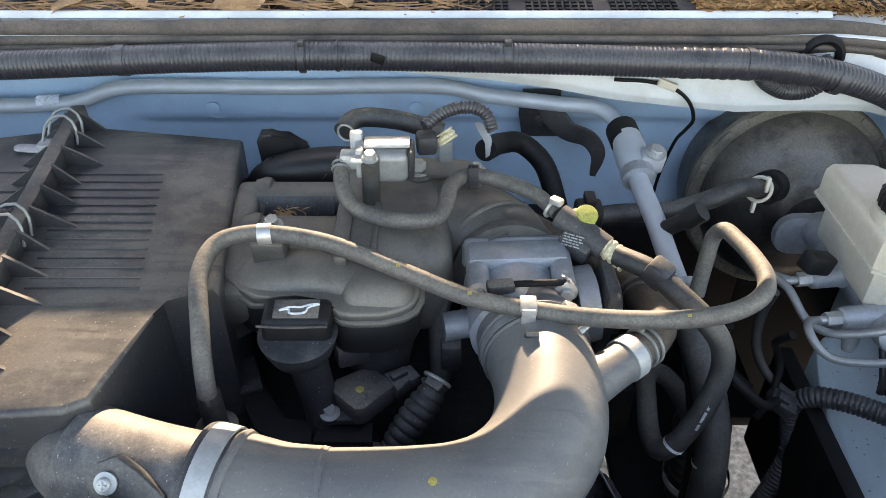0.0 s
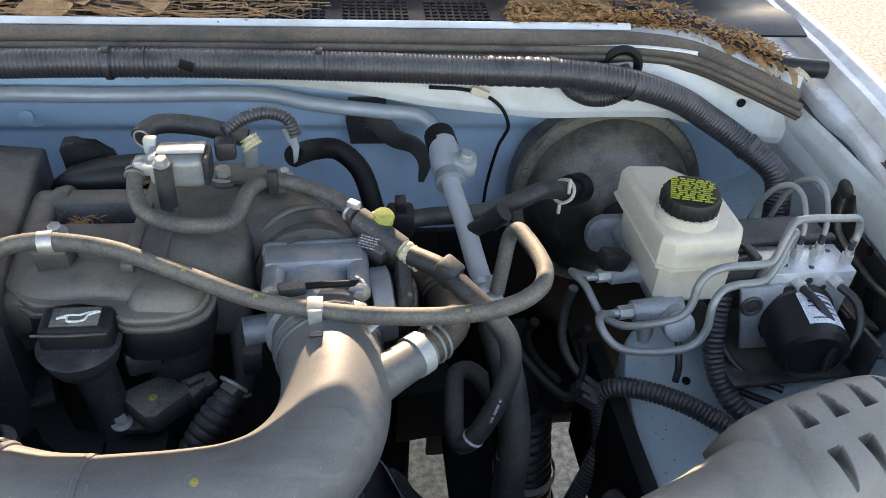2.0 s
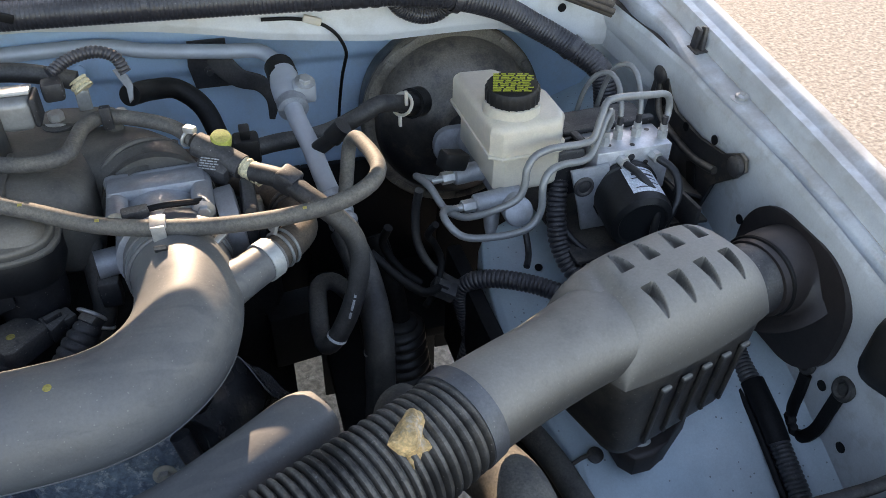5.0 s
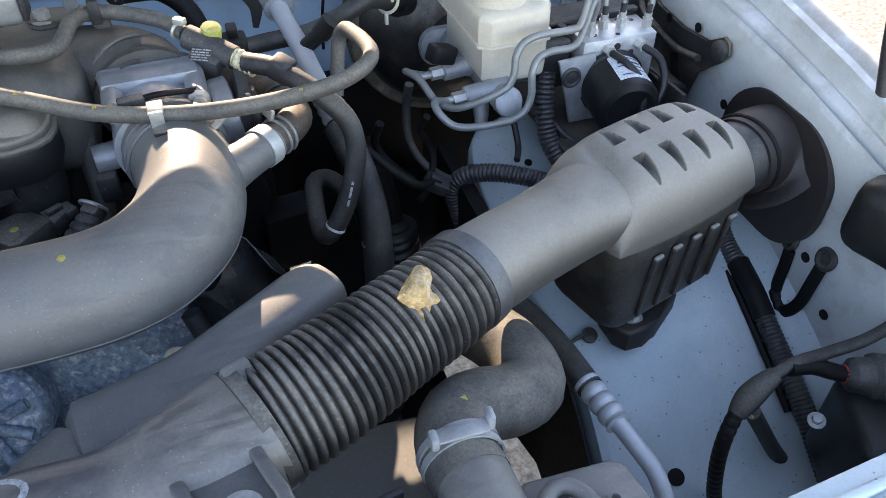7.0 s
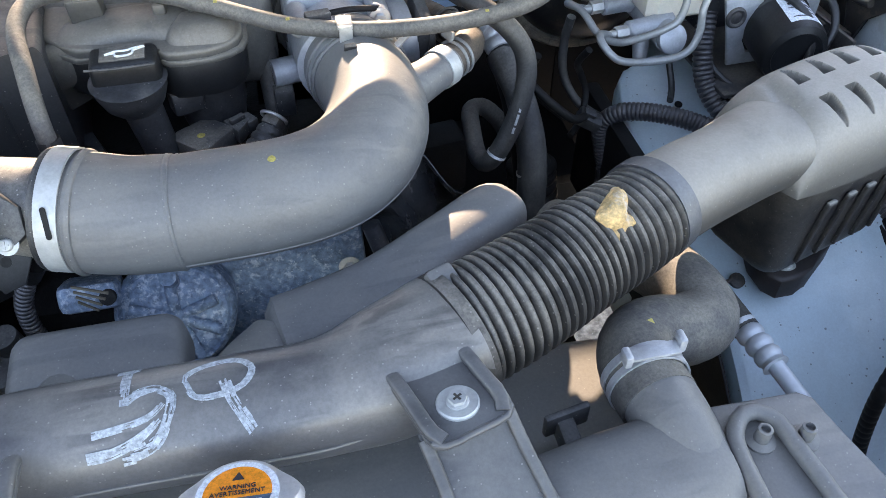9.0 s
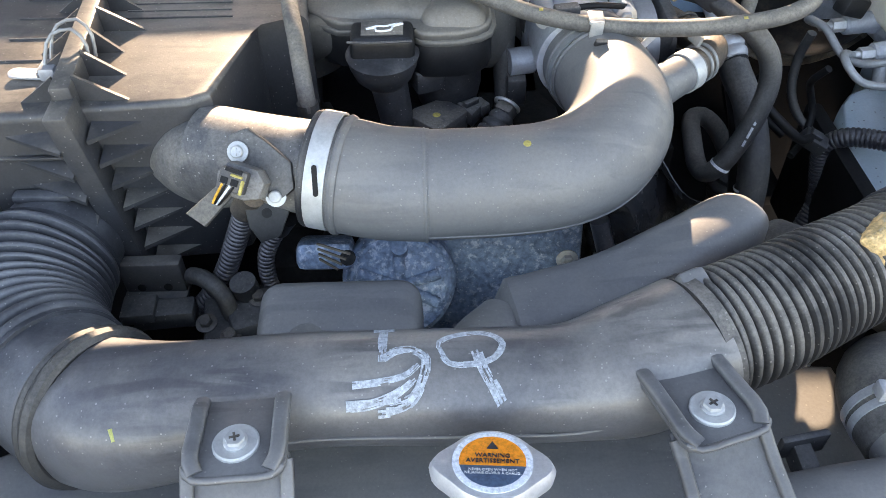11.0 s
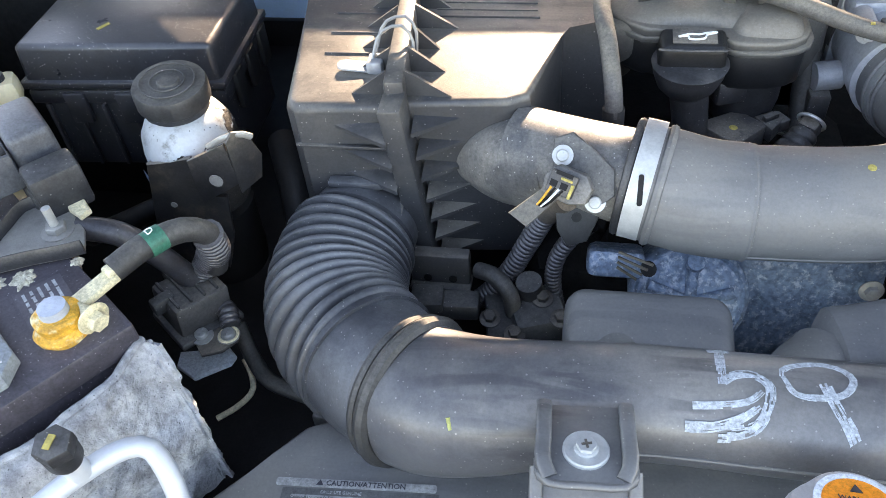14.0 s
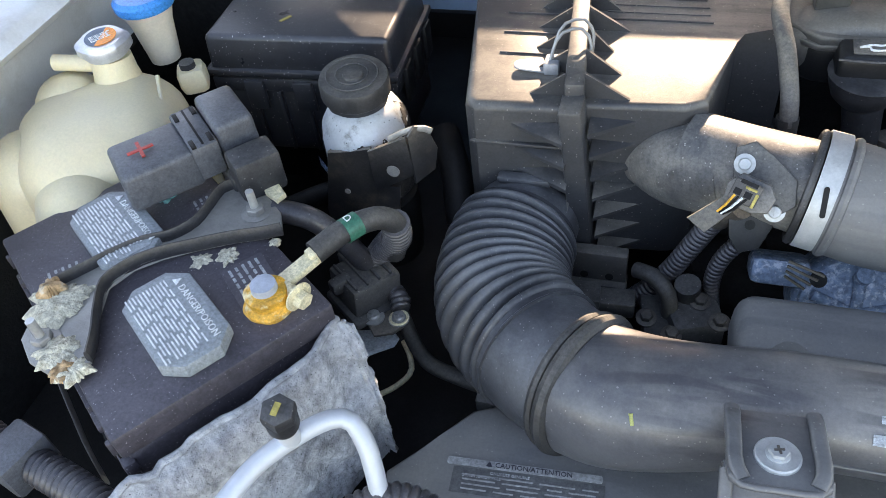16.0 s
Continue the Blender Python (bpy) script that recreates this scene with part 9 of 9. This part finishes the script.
part("clip", box(0.034, 0.04, 0.035, 0.004).at(pose(-0.715, 0.002, 0.972, 0, 0, -16)), cover_grey, cl2)
cl3 = thing("wiring_loom", (-0.43, 0.06, 0.9), "grey corrugated loom lying on the shroud edge", "wiring loom")
part("loom", sweep([(-0.49, 0.0, 0.93), (-0.465, 0.03, 0.945), (-0.435, 0.045, 0.945), (-0.40, 0.04, 0.93), (-0.385, 0.03, 0.905)], 0.012, 14, rib=(0.006, 0.002)), loom, cl3)

# ---- fallen leaves and needles on the cowl ----
pick = random.Random(5)
litter = Geo()
for _ in range(900):
    right_side = pick.random() < 0.5
    x = pick.uniform(0.33, 0.60) if right_side else pick.uniform(-0.75, 0.06)
    y = 0.895 + pick.random() ** 1.5 * 0.07 if not right_side else 0.90 + pick.random() * 0.08 - max(0, x - 0.5) * 0.2
    a, l = pick.gauss(0, 0.75), pick.uniform(0.02, 0.08)
    z = 1.148 + pick.random() * 0.012 - max(0, x - 0.48) * 0.2
    d = Vector((math.cos(a), math.sin(a) * 0.6, pick.uniform(-0.1, 0.1))) * l
    c = Vector((x, y, z))
    s = Vector((0.0004, 0.0006, 0.0004))
    litter = litter + Geo([c - d / 2 - s, c + d / 2 - s, c + d / 2 + s, c - d / 2 + s + Vector((0, 0, 0.0006))], [(0, 1, 2, 3)])
tagged(single("pine_needles", litter, needle_tan, "dry brown pine needles heaped along the cowl", "pine needles"), kind="stuff")
for k in range(14):
    x = (-0.72, -0.62, -0.5, -0.44, -0.37, -0.30, -0.24, -0.2, 0.42, 0.58, 0.6, 0.64, 0.62, -0.12)[k]
    y = 0.905 + 0.02 * (k % 3) - (0.03 if x > 0.56 else 0)
    L = pick.uniform(0.05, 0.09) * (0.6 if x > 0.56 else 1)
    g = grid(lambda u, v: ((u - 0.5) * L, (v - 0.5) * 0.5 * L * math.sin(math.pi * min(max(u, 0.02), 0.98)) ** 0.8, 0.012 * math.sin(3 * u) * (v - 0.5) + 0.05 * L * math.sin(6 * u)), 10, 6, 0.0004)
    single("fallen_leaf", g.at(pose(x, y, 1.160 - max(0, x - 0.5) * 0.35, pick.uniform(-30, 30), pick.uniform(-20, 20), pick.uniform(0, 180))), leaf_brown, "curled dry brown leaf on the cowl", "leaf", "fallen leaves")

crumbs = Geo()
for _ in range(2600):
    u = pick.random()
    x = 0.30 + 0.345 * u
    y = 0.885 + pick.random() * 0.06 * (1 - 0.3 * u) - max(0, x - 0.52) * 0.35
    z = 1.150 + pick.random() ** 1.5 * (0.012 + 0.014 * u) - max(0, x - 0.5) * 0.26
    a, l = pick.uniform(0, 6.28), pick.uniform(0.002, 0.007)
    d, e = Vector((math.cos(a), math.sin(a), pick.uniform(-0.5, 0.5))) * l, Vector((-math.sin(a), math.cos(a), pick.uniform(-0.4, 0.4))) * l * 0.4
    c = Vector((x, y, z))
    crumbs = crumbs + Geo([c - d, c + e, c + d, c - e], [(0, 1, 2, 3)])
tagged(single("leaf_litter", crumbs, leaf_crumbs, "orange-brown crumbled leaf litter heaped at the cowl's corner", "leaf litter"), kind="stuff")
for k in range(9):
    x, y = 0.605 + 0.008 * k, 0.875 - 0.004 * k + 0.014 * (k % 3)
    L = pick.uniform(0.05, 0.10)
    g = grid(lambda u, v: ((u - 0.5) * L, (v - 0.5) * 0.16 * L * math.sin(math.pi * min(max(u, 0.03), 0.97)), 0.01 * math.sin(4 * u) + 0.006 * (v - 0.5) ** 2), 10, 4, 0.0004)
    single("fallen_leaf", g.at(pose(x, y, 1.118 - 0.25 * (x - 0.6), pick.uniform(-40, 40), pick.uniform(-50, 10), pick.uniform(60, 130))), leaf_pale if k % 2 else leaf_brown, "narrow dry leaf lodged at the cowl's corner", "leaf", "fallen leaves")
for x, y, z, n in ((-0.155, 0.634, 1.046, 60), (-0.10, 0.70, 1.05, 40)):
    bitsy = Geo()
    for _ in range(n):
        a, l = pick.uniform(0, 6.28), pick.uniform(0.003, 0.010)
        c = Vector((x + pick.gauss(0, 0.008), y + pick.gauss(0, 0.004), z + pick.random() * 0.004))
        d = Vector((math.cos(a), math.sin(a), pick.uniform(-0.3, 0.3))) * l
        bitsy = bitsy + Geo([c - d, c + Vector((0, 0.0008, 0.0008)), c + d, c - Vector((0, 0.0008, -0.0004))], [(0, 1, 2, 3)])
    tagged(single("leaf_litter", bitsy, leaf_brown, "small twigs caught between the intake runners", "leaf litter"), kind="stuff")
